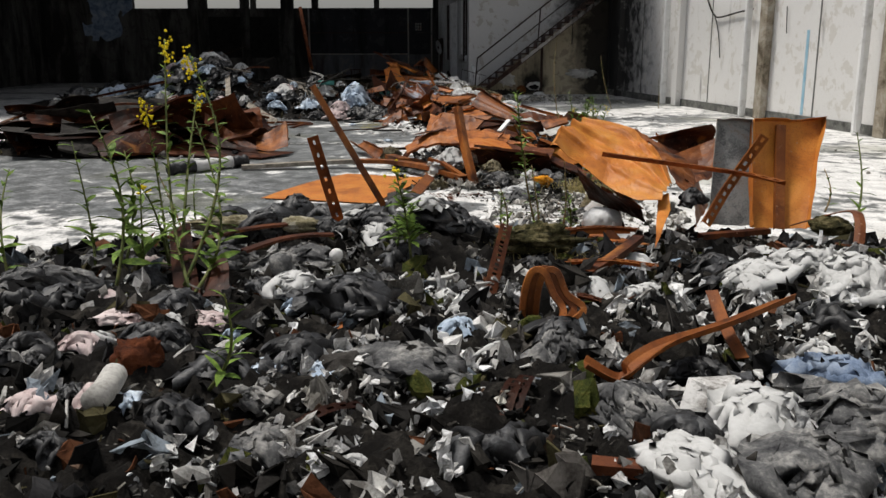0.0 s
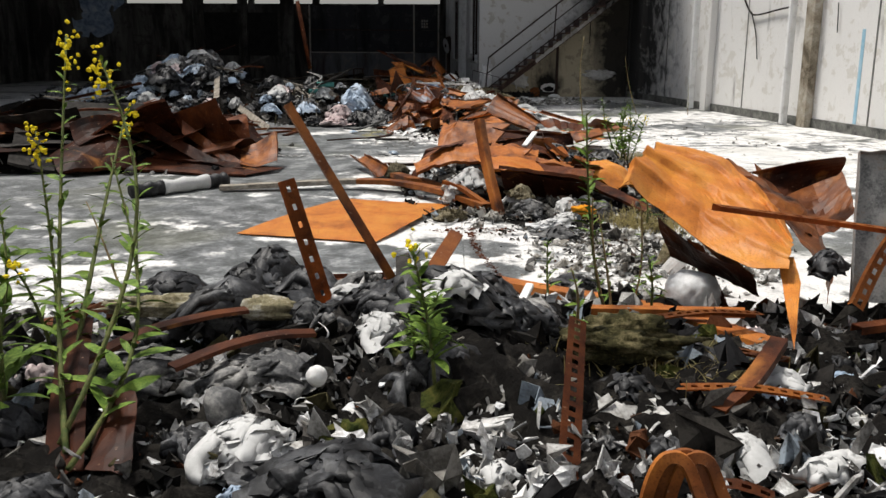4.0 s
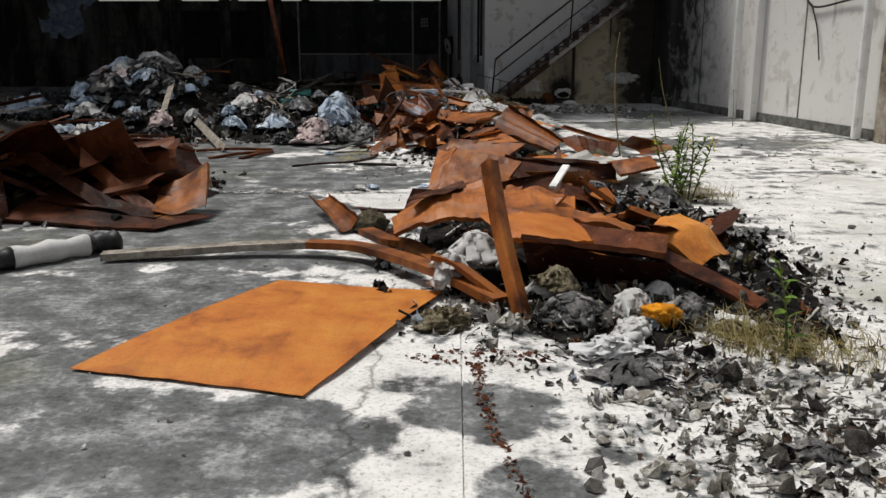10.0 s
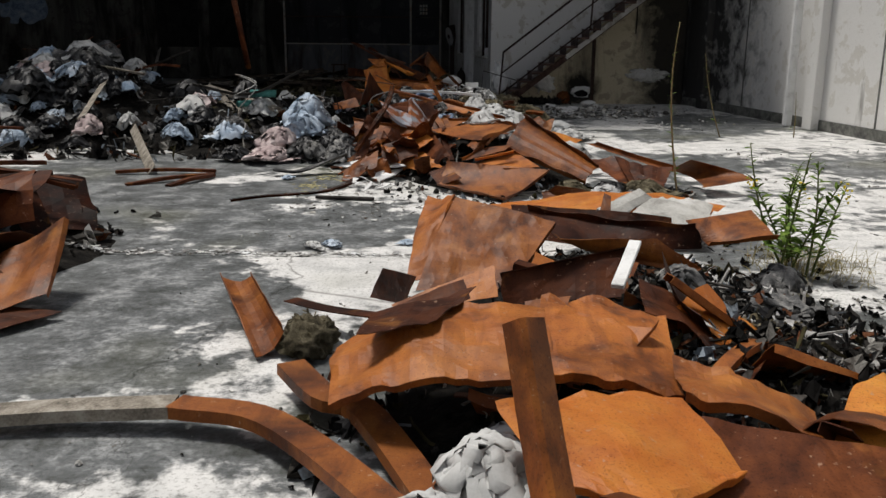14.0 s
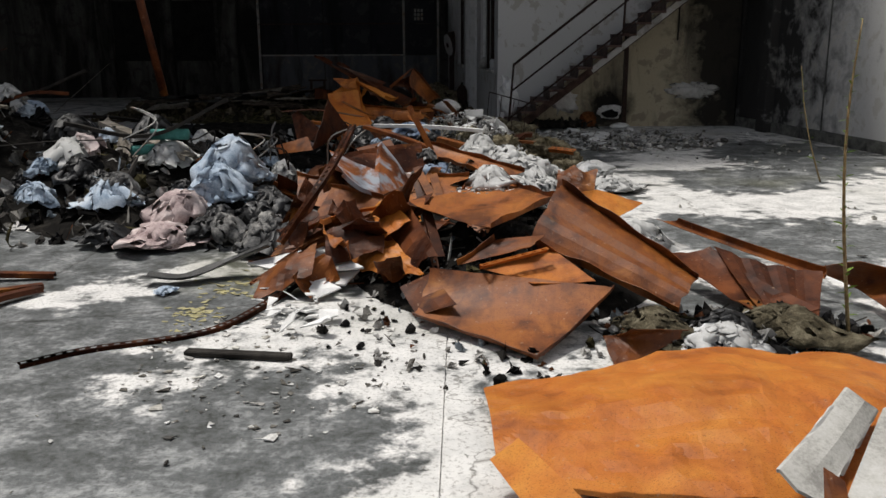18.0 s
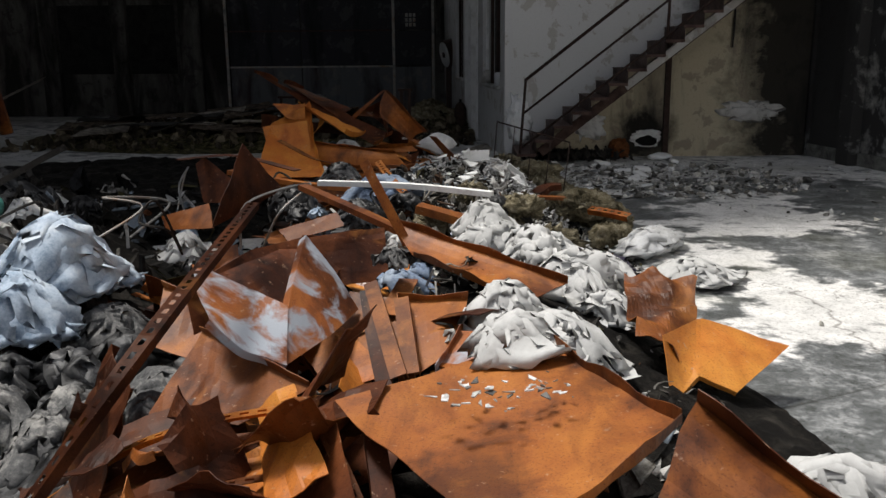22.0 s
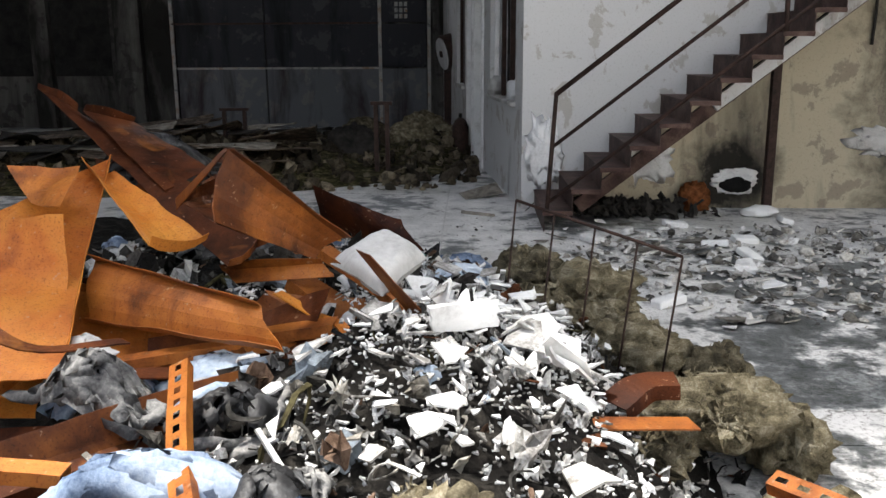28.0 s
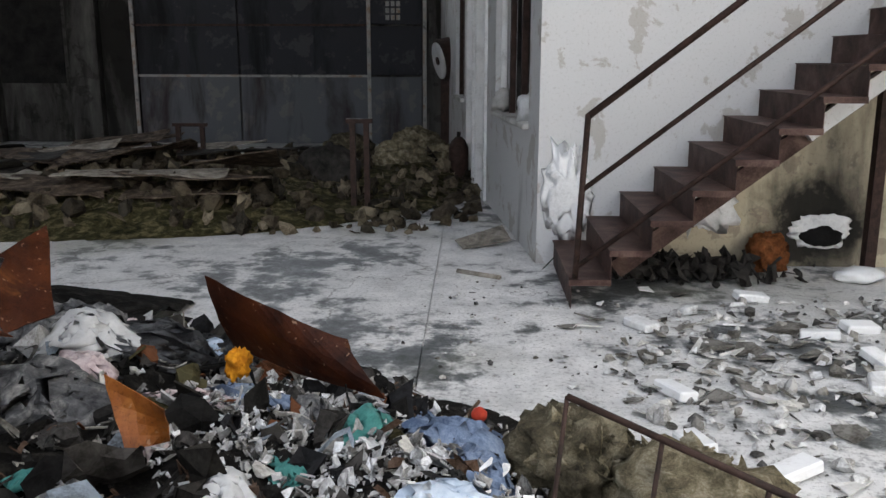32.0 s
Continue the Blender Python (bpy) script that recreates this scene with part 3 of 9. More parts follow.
def sheet(corners, mat=None, crumple=0.03, seed=1, bow=(0, 0), lips="", lip=0.035, th=0.003, ragged=0.02, res=0.05, label="", name="steel_sheet", group="rusty sheets", parent=None, wave=3.0, category="metal sheet", ribs=0):
    """A bent sheet of steel. lips: edges (a: first side, b, c, d) with a folded flange, each a part; ribs: pressed ridges."""
    c = np.array(corners, float)
    lu, lv = max(np.linalg.norm(c[1] - c[0]), np.linalg.norm(c[2] - c[3])), max(np.linalg.norm(c[3] - c[0]), np.linalg.norm(c[2] - c[1]))
    nu, nv = int(np.clip(lu / res, 6, 40)), int(np.clip(lv / res, 6, 40))
    p, n = panel_grid(c, nu, nv, crumple, seed, bow, wave, ragged)
    if ribs:
        prof = sum(np.exp(-(((np.linspace(0, 1, nv) - (k + 1) / (ribs + 1)) / 0.035) ** 2)) for k in range(ribs))
        p = p + 0.018 * prof[None, :, None] * n
    p[..., 2] = np.maximum(p[..., 2], 0.006)
    v, f = thick_grid(p, th)
    mat = mat or RUST
    base = solid(name, v, f, mat, label or "bent rusty steel sheet lying in the rubble", category, group, parent=parent, smooth=False)
    for e in lips:
        line = {"a": p[:, 0], "b": p[-1], "c": p[:, -1], "d": p[0]}[e]
        down = line - n * lip * (1 + 0.25 * np.sin(np.arange(len(line)) * 0.9 + seed))[:, None]
        down[:, 2] = np.maximum(down[:, 2], 0.004)
        vv, ff = thick_grid(np.stack([line, (line + down) / 2, down], 1), th)
        solid("flange", vv, ff, mat, parent=base)
    return base


def loft(rows, mat=None, crumple=0.012, seed=1, k=7, lips="", lip=0.035, th=0.003, soften=1, label="", name="steel_sheet", category="metal sheet", group="rusty sheets", ragged=0.0, parent=None):
    """A sheet of steel folded along the lines between a few rows of control points; lips as in sheet()."""
    c = np.array(rows, float)
    for axis in (0, 1):
        n = c.shape[axis]
        t = np.linspace(0, n - 1, (n - 1) * k + 1)
        i = np.minimum(t.astype(int), n - 2)
        f = (t - i).reshape((-1, 1, 1) if axis == 0 else (1, -1, 1))
        c = np.take(c, i, axis) * (1 - f) + np.take(c, i + 1, axis) * f
    for _ in range(soften):
        c[1:-1] = 0.25 * c[:-2] + 0.5 * c[1:-1] + 0.25 * c[2:]
        c[:, 1:-1] = 0.25 * c[:, :-2] + 0.5 * c[:, 1:-1] + 0.25 * c[:, 2:]
    n = np.cross(np.gradient(c, axis=0), np.gradient(c, axis=1))
    n /= np.maximum(np.linalg.norm(n, axis=2, keepdims=True), 1e-9)
    q = c.reshape(-1, 3)
    d = (0.6 * fbm(q * 3.1 + seed, 3, seed) + 0.5 * fbm(q * 5 + seed, 2, seed + 3, True)).reshape(c.shape[:2])
    c = c + crumple * d[..., None] * n
    if ragged:
        c[0] += ragged * fbm(c[0] * 14, 2, seed + 5)[:, None] * np.array([0.5, 0.5, 1])
        c[-1] += ragged * fbm(c[-1] * 14, 2, seed + 6)[:, None] * np.array([0.5, 0.5, 1])
    c[..., 2] = np.maximum(c[..., 2], 0.006)
    v, f = thick_grid(c, th)
    base = solid(name, v, f, mat or RUST, label or "bent rusty steel sheet lying in the rubble", category, group, parent=parent)
    for e in lips:
        line, nn = {"a": (c[:, 0], n[:, 0]), "b": (c[-1], n[-1]), "c": (c[:, -1], n[:, -1]), "d": (c[0], n[0])}[e]
        down = line - np.sign(nn[:, 2:].mean() or 1) * nn * lip
        down[:, 2] = np.maximum(down[:, 2], 0.004)
        solid("flange", *thick_grid(np.stack([line, (line + down) / 2, down], 1), th), mat or RUST, parent=base)
    return base


def frames_along(pts):
    pts = np.array(pts, float)
    t = np.gradient(pts, axis=0)
    t /= np.linalg.norm(t, axis=1, keepdims=True)
    return pts, t


def smooth_line(pts, k=6):
    """Catmull-Rom through the points, k steps a span."""
    p = np.array(pts, float)
    q = np.vstack([2 * p[0] - p[1], p, 2 * p[-1] - p[-2]])
    out = []
    for i in range(1, len(q) - 2):
        for s in np.linspace(0, 1, k, endpoint=False):
            a, b, c, d = q[i - 1], q[i], q[i + 1], q[i + 2]
            out.append(0.5 * (2 * b + (c - a) * s + (2 * a - 5 * b + 4 * c - d) * s**2 + (3 * b - a - 3 * c + d) * s**3))
    return np.array(out + [p[-1]])


def tube_mesh(pts, r, sides=8):
    pts, t = frames_along(pts)
    r = np.broadcast_to(np.asarray(r, float), (len(pts),))
    up = np.array([0.13, 0.21, 1.0]) if abs(t[0, 2]) < 0.9 else np.array([1.0, 0.1, 0.05])
    verts = []
    for p, d, rr in zip(pts, t, r):
        s = np.cross(d, up)
        s /= np.linalg.norm(s)
        up = np.cross(s, d)
        for k in range(sides):
            a = 2 * math.pi * k / sides
            verts.append(p + rr * (math.cos(a) * s + math.sin(a) * up))
    n = len(pts)
    faces = [[i * sides + k, i * sides + (k + 1) % sides, (i + 1) * sides + (k + 1) % sides, (i + 1) * sides + k] for i in range(n - 1) for k in range(sides)]
    faces += [list(range(sides))[::-1], [(n - 1) * sides + k for k in range(sides)]]
    return np.array(verts), faces


def rod(pts, r, mat, name="steel_rod", label="", category="rod", group="", parent=None, sides=8, curve=0):
    line = smooth_line(pts, curve) if curve and len(pts) > 2 else np.array(pts, float)
    v, f = tube_mesh(line, r, sides)
    return solid(name, v, f, mat, label, category, group, parent=parent, smooth=sides > 5)


def profile_bar(pts, section, mat, name="steel_bar", label="", category="bar", group="", parent=None, face=(0, 0, 1), curve=6, twist=0.0, wobble=0.0, seed=1):
    """A bar with an open section (list of (side, up) points, walls 4 mm) along a bent line."""
    line = smooth_line(pts, curve) if len(pts) > 2 else np.linspace(pts[0], pts[1], 12)
    if wobble:
        line = line + wobble * np.stack([vnoise(line * 3 + 7 * k, seed + k) for k in range(3)], 1)
    line, t = frames_along(line)
    up0 = np.array(face, float)
    sec = np.array(section, float)
    grid = []
    for i, (p, d) in enumerate(zip(line, t)):
        s = np.cross(d, up0)
        s /= np.linalg.norm(s)
        u = np.cross(s, d)
        a = twist * i / len(line)
        s, u = math.cos(a) * s + math.sin(a) * u, math.cos(a) * u - math.sin(a) * s
        grid.append(p + sec[:, :1] * s + sec[:, 1:] * u)
    v, f = thick_grid(np.array(grid), 0.005)
    return solid(name, v, f, mat, label, category, group, parent=parent)


def slotted_bar(pts, width=0.05, side=0.03, mat=None, label="", face=(0, 0, 1), pitch=0.055, name="slotted_angle", group="slotted angles", curve=5, category="slotted bar", slot=(0.5, 0.32), parent=None):
    """A slotted angle: a flange with a row of real holes and a plain flange, along a bent line."""
    line = smooth_line(pts, curve) if len(pts) > 2 else np.array(pts, float)
    seg = np.r_[0, np.cumsum(np.linalg.norm(np.diff(line, axis=0), axis=1))]
    n = max(3, int(seg[-1] / pitch))
    s = np.linspace(0, seg[-1], n + 1)
    fine = np.stack([np.interp(s, seg, line[:, k]) for k in range(3)], 1)
    fine, t = frames_along(fine)
    up0 = np.array(face, float)
    bm = bmesh.new()
    rows = []
    for p, d in zip(fine, t):
        a = np.cross(d, up0)
        a /= np.linalg.norm(a)
        u = np.cross(a, d)
        rows.append((p, a, u))
    def at(i, fr, w, h=0.0):
        p = rows[i][0] * (1 - fr) + rows[min(i + 1, n)][0] * fr
        a, u = rows[i][1] * (1 - fr) + rows[min(i + 1, n)][1] * fr, rows[i][2] * (1 - fr) + rows[min(i + 1, n)][2] * fr
        return bm.verts.new(p + a * w * width + u * h)
    edge0 = [at(min(i, n), 0, -0.5) for i in range(n + 1)]
    edge1 = [at(min(i, n), 0, 0.5) for i in range(n + 1)]
    low = [at(min(i, n), 0, -0.5, -side) for i in range(n + 1)]
    for i in range(n):
        f0, f1 = 0.5 - slot[0] / 2, 0.5 + slot[0] / 2
        w = slot[1] / 2
        h = [at(i, f0, -w), at(i, f1, -w), at(i, f1, w), at(i, f0, w)]
        o = [edge0[i], edge0[i + 1], edge1[i + 1], edge1[i]]
        for k in range(4):
            bm.faces.new((o[k], o[(k + 1) % 4], h[(k + 1) % 4], h[k]))
        bm.faces.new((low[i], low[i + 1], edge0[i + 1], edge0[i]))
    bmesh.ops.solidify(bm, geom=bm.faces[:], thickness=0.004)
    ob = part(name, bm, mat or RUST, parent)
    return tagged(ob, label or "bent rusty slotted angle bar in the rubble", category, group)


def ball(level):
    bm = bmesh.new()
    bmesh.ops.create_icosphere(bm, subdivisions=level, radius=1.0)
    v = np.array([x.co for x in bm.verts])
    f = [[q.index for q in x.verts] for x in bm.faces]
    bm.free()
    return v, f


BALLS = {k: ball(k) for k in (1, 2, 3, 4, 5)}


def drape(seed, squeeze, n=56, steps=80):
    """A square of fabric pushed together from all sides over the ground until it buckles into folds; about 2 across, z from 0."""
    rr = np.random.RandomState(seed)
    u, v = np.meshgrid(np.linspace(-1, 1, n), np.linspace(-1, 1, n), indexing="ij")
    q = np.stack([u.ravel() * 1.6, v.ravel() * 1.6, np.full(n * n, seed * 1.9)], 1)
    edge = np.maximum(np.abs(u), np.abs(v)).ravel() ** 3
    p = np.stack([u.ravel() * (1 + 0.2 * edge * fbm(q, 3, seed)), v.ravel() * (1 + 0.2 * edge * fbm(q + 7, 3, seed + 1)), np.zeros(n * n)], 1)
    idx = np.arange(n * n).reshape(n, n)
    groups = []
    for di, dj, k in ((1, 0, 1.0), (0, 1, 1.0), (1, 1, 0.7), (1, -1, 0.7), (2, 0, 0.06), (0, 2, 0.06)):
        i, j = np.meshgrid(np.arange(n - di), np.arange(max(0, -dj), n - max(0, dj)), indexing="ij")
        a_, b_ = idx[i, j].ravel(), idx[i + di, j + dj].ravel()
        par = ((i if di else j) // max(di, abs(dj)) % 2).ravel()
        for m in (0, 1):
            aa, bb = a_[par == m], b_[par == m]
            groups.append((aa, bb, np.linalg.norm(p[aa] - p[bb], axis=1), k))
    p[:, 2] = 0.2 * fbm(q * 2.8, 3, seed + 2) + 0.2
    a = rr.uniform(0, math.pi)
    d, e = np.array([math.cos(a), math.sin(a)]), np.array([-math.sin(a), math.cos(a)])
    vel = np.zeros_like(p)
    for s in range(steps):
        t = min(1.0, s / (steps * 0.75))
        old = p.copy()
        vel[:, 2] -= 0.0006
        p = p + vel * 0.85
        lim_a, lim_c = 1.15 + (squeeze - 1.15) * t, 1.15 + (min(1.1, squeeze * 1.3) - 1.15) * t
        if s:
            p[:, :2] = np.outer(p[:, :2] @ d * lim_a / last[0], d) + np.outer(p[:, :2] @ e * lim_c / last[1], e)
        last = lim_a, lim_c
        for _ in range(3):
            for aa, bb, rest, k in groups:
                w = p[bb] - p[aa]
                ln = np.sqrt((w * w).sum(1)) + 1e-7
                w *= (0.5 * k * (ln - rest) / ln)[:, None]
                p[aa] += w
                p[bb] -= w
            r = np.sqrt((p[:, :2] @ d / lim_a) ** 2 + (p[:, :2] @ e / lim_c) ** 2)
            p[:, :2] /= np.maximum(r, 1.0)[:, None]
            low = p[:, 2] < 0
            p[:, 2] = np.clip(p[:, 2], 0, 0.42 * squeeze)
        vel = p - old
        vel[low, :2] *= 0.3
    p[:, :2] -= np.median(p[:, :2], axis=0)
    p /= np.percentile(np.hypot(p[:, 0], p[:, 1]), 95)
    p[:, 2] = np.clip(p[:, 2] / np.percentile(p[:, 2], 97), 0, 1.15)
    # small sharp creases that run with the folds
    w = np.stack([p[:, 0] * 3.2 + 0.5 * p[:, 2], p[:, 1] * 3.2, q[:, 2]], 1)
    fine = fbm(np.stack([(w[:, :2] @ d) * 1.0, (w[:, :2] @ e) * 2.6, w[:, 2]], 1), 3, seed + 5, True)
    p[:, 2] += 0.42 * (fine - fine.mean()) + 0.12 * fbm(w * 3.5, 2, seed + 8)
    p[:, 2] -= min(0.0, p[:, 2].min())
    p[:, :2] += 0.035 * np.stack([fbm(w * 2.5 + 3, 2, seed + 6), fbm(w * 2.5 + 9, 2, seed + 7)], 1)
    return p.reshape(n, n, 3)


DRAPES = {5: [drape(31 + k, q) for k, q in enumerate((0.46, 0.6, 0.5, 0.55, 0.44, 0.64))],
          4: [drape(51 + k, q, 34) for k, q in enumerate((0.48, 0.6, 0.52, 0.44, 0.56, 0.64, 0.5, 0.58))],
          3: [drape(71 + k, q, 22) for k, q in enumerate((0.5, 0.62, 0.54, 0.58, 0.48, 0.66))]}


def cloth(at, size, mat, seed=1, turn=0.0, name="crumpled_cloth", label="", category="cloth", group="", level=5, parent=None):
    """A crumpled piece of fabric lying on the rubble."""
    pool = DRAPES[4 if level == 5 and max(size) < 0.17 else level]
    d = pool[seed % len(pool)]
    if seed // len(pool) % 2:
        d = d[::-1]
    sx, sy, sz = size
    sz = min(sz, 0.8 * max(sx, sy))
    ct, st = math.cos(radians(turn)), math.sin(radians(turn))
    x, y = d[..., 0] * sx * 0.9, d[..., 1] * sy * 0.9
    px, py = at[0] + x * ct - y * st, at[1] + x * st + y * ct
    r = np.clip(np.hypot(d[..., 0], d[..., 1]), 0, 1)
    lift = 0.3 * sz + 0.09 * (sx + sy)
    h = d[..., 2] * lift + 0.25 * sz * (1 - r**2)
    g = ground(px, py)
    base = at[2] if len(at) > 2 else gz(at[0], at[1])
    z = (g if len(at) < 3 else base + np.maximum(g - base, -0.32 * max(sx, sy)) * r**2 - 0.3 * sz) + h
    z = np.maximum(z, 0.006 + 0.8 * d[..., 2] * lift)
    n = d.shape[0]
    return solid(name, np.stack([px, py, z], 2).reshape(-1, 3), grid_faces(n, n), mat, label, category, group, parent=parent, smooth=True)


def lump(at, size, mat, seed=1, rough=0.3, name="wool_lump", label="", category="insulation", group="", level=4, turn=0.0, parent=None, sharp=False):
    v, f = BALLS[level]
    d = 1 + rough * (fbm(v * 1.5 + seed * 3, 2, seed) + 0.75 * fbm(v * 4 + seed, 3, seed + 4, True) + (0.55 if level > 3 else 0.2) * fbm(v * 11 + seed, 3, seed + 9, sharp))
    p = v * d[:, None] * np.array(size)
    c, s = math.cos(radians(turn)), math.sin(radians(turn))
    p = np.stack([p[:, 0] * c - p[:, 1] * s, p[:, 0] * s + p[:, 1] * c, p[:, 2]], 1)
    z0 = at[2] if len(at) > 2 else gz(at[0], at[1]) + size[2] * 0.45
    p = p + np.array([at[0], at[1], z0])
    p[:, 2] = np.maximum(p[:, 2], 0.003)
    return solid(name, p, f, mat, label, category, group, parent=parent, smooth=True)


# ---- joined small debris ----
class Heap:
    def __init__(self):
        self.v, self.quads, self.rest, self.k = [], [], [], 0

    def add(self, v, f):
        self.v.append(v)
        if isinstance(f, np.ndarray) and f.shape[1] == 4:
            self.quads.append(f + self.k)
        else:
            self.rest += [[i + self.k for i in q] for q in f]
        self.k += len(v)

    def faces(self):
        return (np.concatenate(self.quads).tolist() if self.quads else []) + self.rest

    def build(self, name, mat, label, category="debris", smooth=False):
        f = np.concatenate(self.quads) if self.quads and not self.rest else self.faces()
        return solid(name, np.concatenate(self.v), f, mat, label, category, kind="stuff", smooth=smooth)


def turn_random(rnd, tilt=0.5):
    a, b, c = rnd.uniform(0, 2 * math.pi), rnd.normal(0, tilt), rnd.normal(0, tilt)
    return np.array(Euler((b, c, a)).to_matrix())


def plate(rnd, size, th):
    """An irregular flat fragment."""
    k = rnd.randint(4, 7)
    a = np.sort(rnd.uniform(0, 2 * math.pi, k))
    r = size * rnd.uniform(0.6, 1.15, k)
    e = rnd.uniform(0.45, 1.0)
    ring = np.stack([r * np.cos(a), e * r * np.sin(a), np.zeros(k)], 1)
    ring[:, 2] += rnd.normal(0, size * 0.08, k)
    v = np.vstack([ring + (0, 0, th / 2), ring - (0, 0, th / 2)])
    f = [list(range(k)), list(range(2 * k - 1, k - 1, -1))] + [[i + k, (i + 1) % k + k, (i + 1) % k, i] for i in range(k)]
    return v, f


CLOD = BALLS[1]


def clod(rnd, size):
    v = CLOD[0] * (1 + rnd.normal(0, 0.22, (len(CLOD[0]), 1))) * size * rnd.uniform(0.6, 1.2, 3)
    return v, CLOD[1]


def scrap(rnd, size):
    """A crumpled flap of paper, film or cloth, torn out of a larger one."""
    d = DRAPES[4][rnd.randint(8)]
    step = rnd.randint(1, 4)
    i, j = rnd.randint(0, 34 - 5 * step), rnd.randint(0, 34 - 5 * step)
    p = d[i:i + 5 * step:step, j:j + 5 * step:step]
    p = p - p.mean((0, 1))
    p = p / max(np.abs(p[..., :2]).max(), 1e-3) * size * 1.1
    p = p + rnd.normal(0, 0.07 * size, p.shape)
    p = p * np.array([1, rnd.uniform(0.6, 1), 1.2])
    if size < 0.05:
        return p.reshape(-1, 3), grid_faces(5, 5)
    return thick_grid(p, 0.004)


def splinter(rnd, size):
    w, h = size * rnd.uniform(0.05, 0.12), size * rnd.uniform(0.04, 0.08)
    b = rnd.uniform(-0.3, 0.3) * size
    v = np.array([(x, y * w, z * h + (b if abs(x) < 0.1 else 0)) for x in (-size, 0.0, size) for y, z in ((-1, -1), (1, -1), (1, 1), (-1, 1))])
    f = [[i * 4 + k, i * 4 + (k + 1) % 4, i * 4 + 4 + (k + 1) % 4, i * 4 + 4 + k] for i in (0, 1) for k in range(4)] + [[3, 2, 1, 0], [8, 9, 10, 11]]
    return v, f


def ribbon(rnd, size):
    """A narrow torn strip of cloth or fibre that curls."""
    k, w = 8, size * rnd.uniform(0.06, 0.16)
    t = np.linspace(-1, 1, k)
    b, c = rnd.normal(0, 0.5, 3), rnd.normal(0, 0.35, 3)
    line = np.stack([t, b[0] * t * t + c[0] * np.sin(3 * t), 0.4 * (b[1] * t * t + c[1] * np.sin(4 * t + c[2]))], 1) * size
    side = np.stack([0 * t, np.cos(2 * t * b[2]), np.sin(2 * t * b[2])], 1) * w
    return thick_grid(np.stack([line - side, line + side], 1), 0.003)


def strew(heap, rnd, n, where, kinds, sizes, tilt=0.5, lift=0.3):
    """Scatter n pieces at places given by where(rnd) over the rubble."""
    places = [where(rnd) for _ in range(n)]
    heights = ground([q[0] for q in places], [q[1] for q in places])
    for (x, y), z in zip(places, heights):
        s = sizes[0] * (sizes[1] / sizes[0]) ** (rnd.rand() ** 1.6)
        kind = kinds[rnd.randint(len(kinds))]
        v, f = {"plate": lambda: plate(rnd, s, max(0.005, s * 0.09)), "clod": lambda: clod(rnd, s * 0.8), "scrap": lambda: scrap(rnd, s), "splinter": lambda: splinter(rnd, s * 1.6), "ribbon": lambda: ribbon(rnd, s * 1.7)}[kind]()
        v = v @ turn_random(rnd, tilt).T
        v = v + np.array([x, y, z + s * lift])
        v[:, 2] = np.maximum(v[:, 2], 0.004)
        heap.add(v, f)


def in_ellipse(cx, cy, rx, ry):
    def where(rnd):
        a, r = rnd.uniform(0, 2 * math.pi), math.sqrt(rnd.rand())
        return cx + rx * r * math.cos(a), cy + ry * r * math.sin(a)
    return where


def in_box(x0, x1, y0, y1):
    return lambda rnd: (rnd.uniform(x0, x1), rnd.uniform(y0, y1))


# ---- the hall ----
def slab():
    """The floor, cut along its joints into bays with recessed grooves."""
    xs, ys, gap = [-16.0, -6.05, 0.12, 6.3, 12.0], [-12.0, 1.2, 9.88, 18.6, 27.3, 36.0], 0.004
    floor = thing("floor", "old concrete slab with pale dust and damp grey patches", "floor", kind="structure")
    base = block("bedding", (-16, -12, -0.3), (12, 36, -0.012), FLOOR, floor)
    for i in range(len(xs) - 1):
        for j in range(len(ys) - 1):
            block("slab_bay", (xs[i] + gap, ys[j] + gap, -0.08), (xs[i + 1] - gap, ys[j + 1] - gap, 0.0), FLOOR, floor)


slab()
G = tagged(solid("ground", [(-400, -400, -0.32), (400, -400, -0.32), (400, 400, -0.32), (-400, 400, -0.32)], [[0, 1, 2, 3]], SOIL_AND_SHADE), "bare ground outside the hall", "ground", kind="structure")

# the back wall with its strip of high windows
TOP = 7.4
BACK = 32.5
holes = [(-0.25 - x0, -0.25 - x1, 2.93, 4.5) for x0, x1 in ((-0.4, -2.55), (-2.75, -5.0), (-5.25, -7.5), (-7.7, -9.9), (-10.2, -12.4), (-12.6, -13.6))]
v, f = wall_run((-0.25, BACK), (-16, BACK), 0, TOP, 0.25, holes)
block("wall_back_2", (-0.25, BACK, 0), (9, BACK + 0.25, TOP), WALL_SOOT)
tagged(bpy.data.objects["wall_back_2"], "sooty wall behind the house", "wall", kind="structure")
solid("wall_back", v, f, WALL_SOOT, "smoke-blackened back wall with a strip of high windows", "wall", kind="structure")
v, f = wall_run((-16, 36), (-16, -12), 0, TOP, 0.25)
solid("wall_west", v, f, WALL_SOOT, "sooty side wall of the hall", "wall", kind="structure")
# the right-hand wall runs at a slight angle
RW0, RW1 = np.array([5.1, 23.9]), np.array([9.3, -1.1])
v, f = wall_run(tuple(RW0), tuple(RW1), 0, TOP, -0.25)
solid("wall_east", v, f, WALL_PAINT, "whitewashed concrete panel wall with grey plinth and stains", "wall", kind="structure")
v, f = wall_run((9.3, -1.1), (9.3, -12), 0, TOP, -0.25)
solid("wall_east_2", v, f, WALL_PAINT, "whitewashed wall behind the rubble", "wall", kind="structure")
v, f = wall_run((-16, -12), (9.3, -12), 0, TOP, 0.25)
solid("wall_front", v, f, WALL_PAINT, "plain wall that closes the hall", "wall", kind="structure")
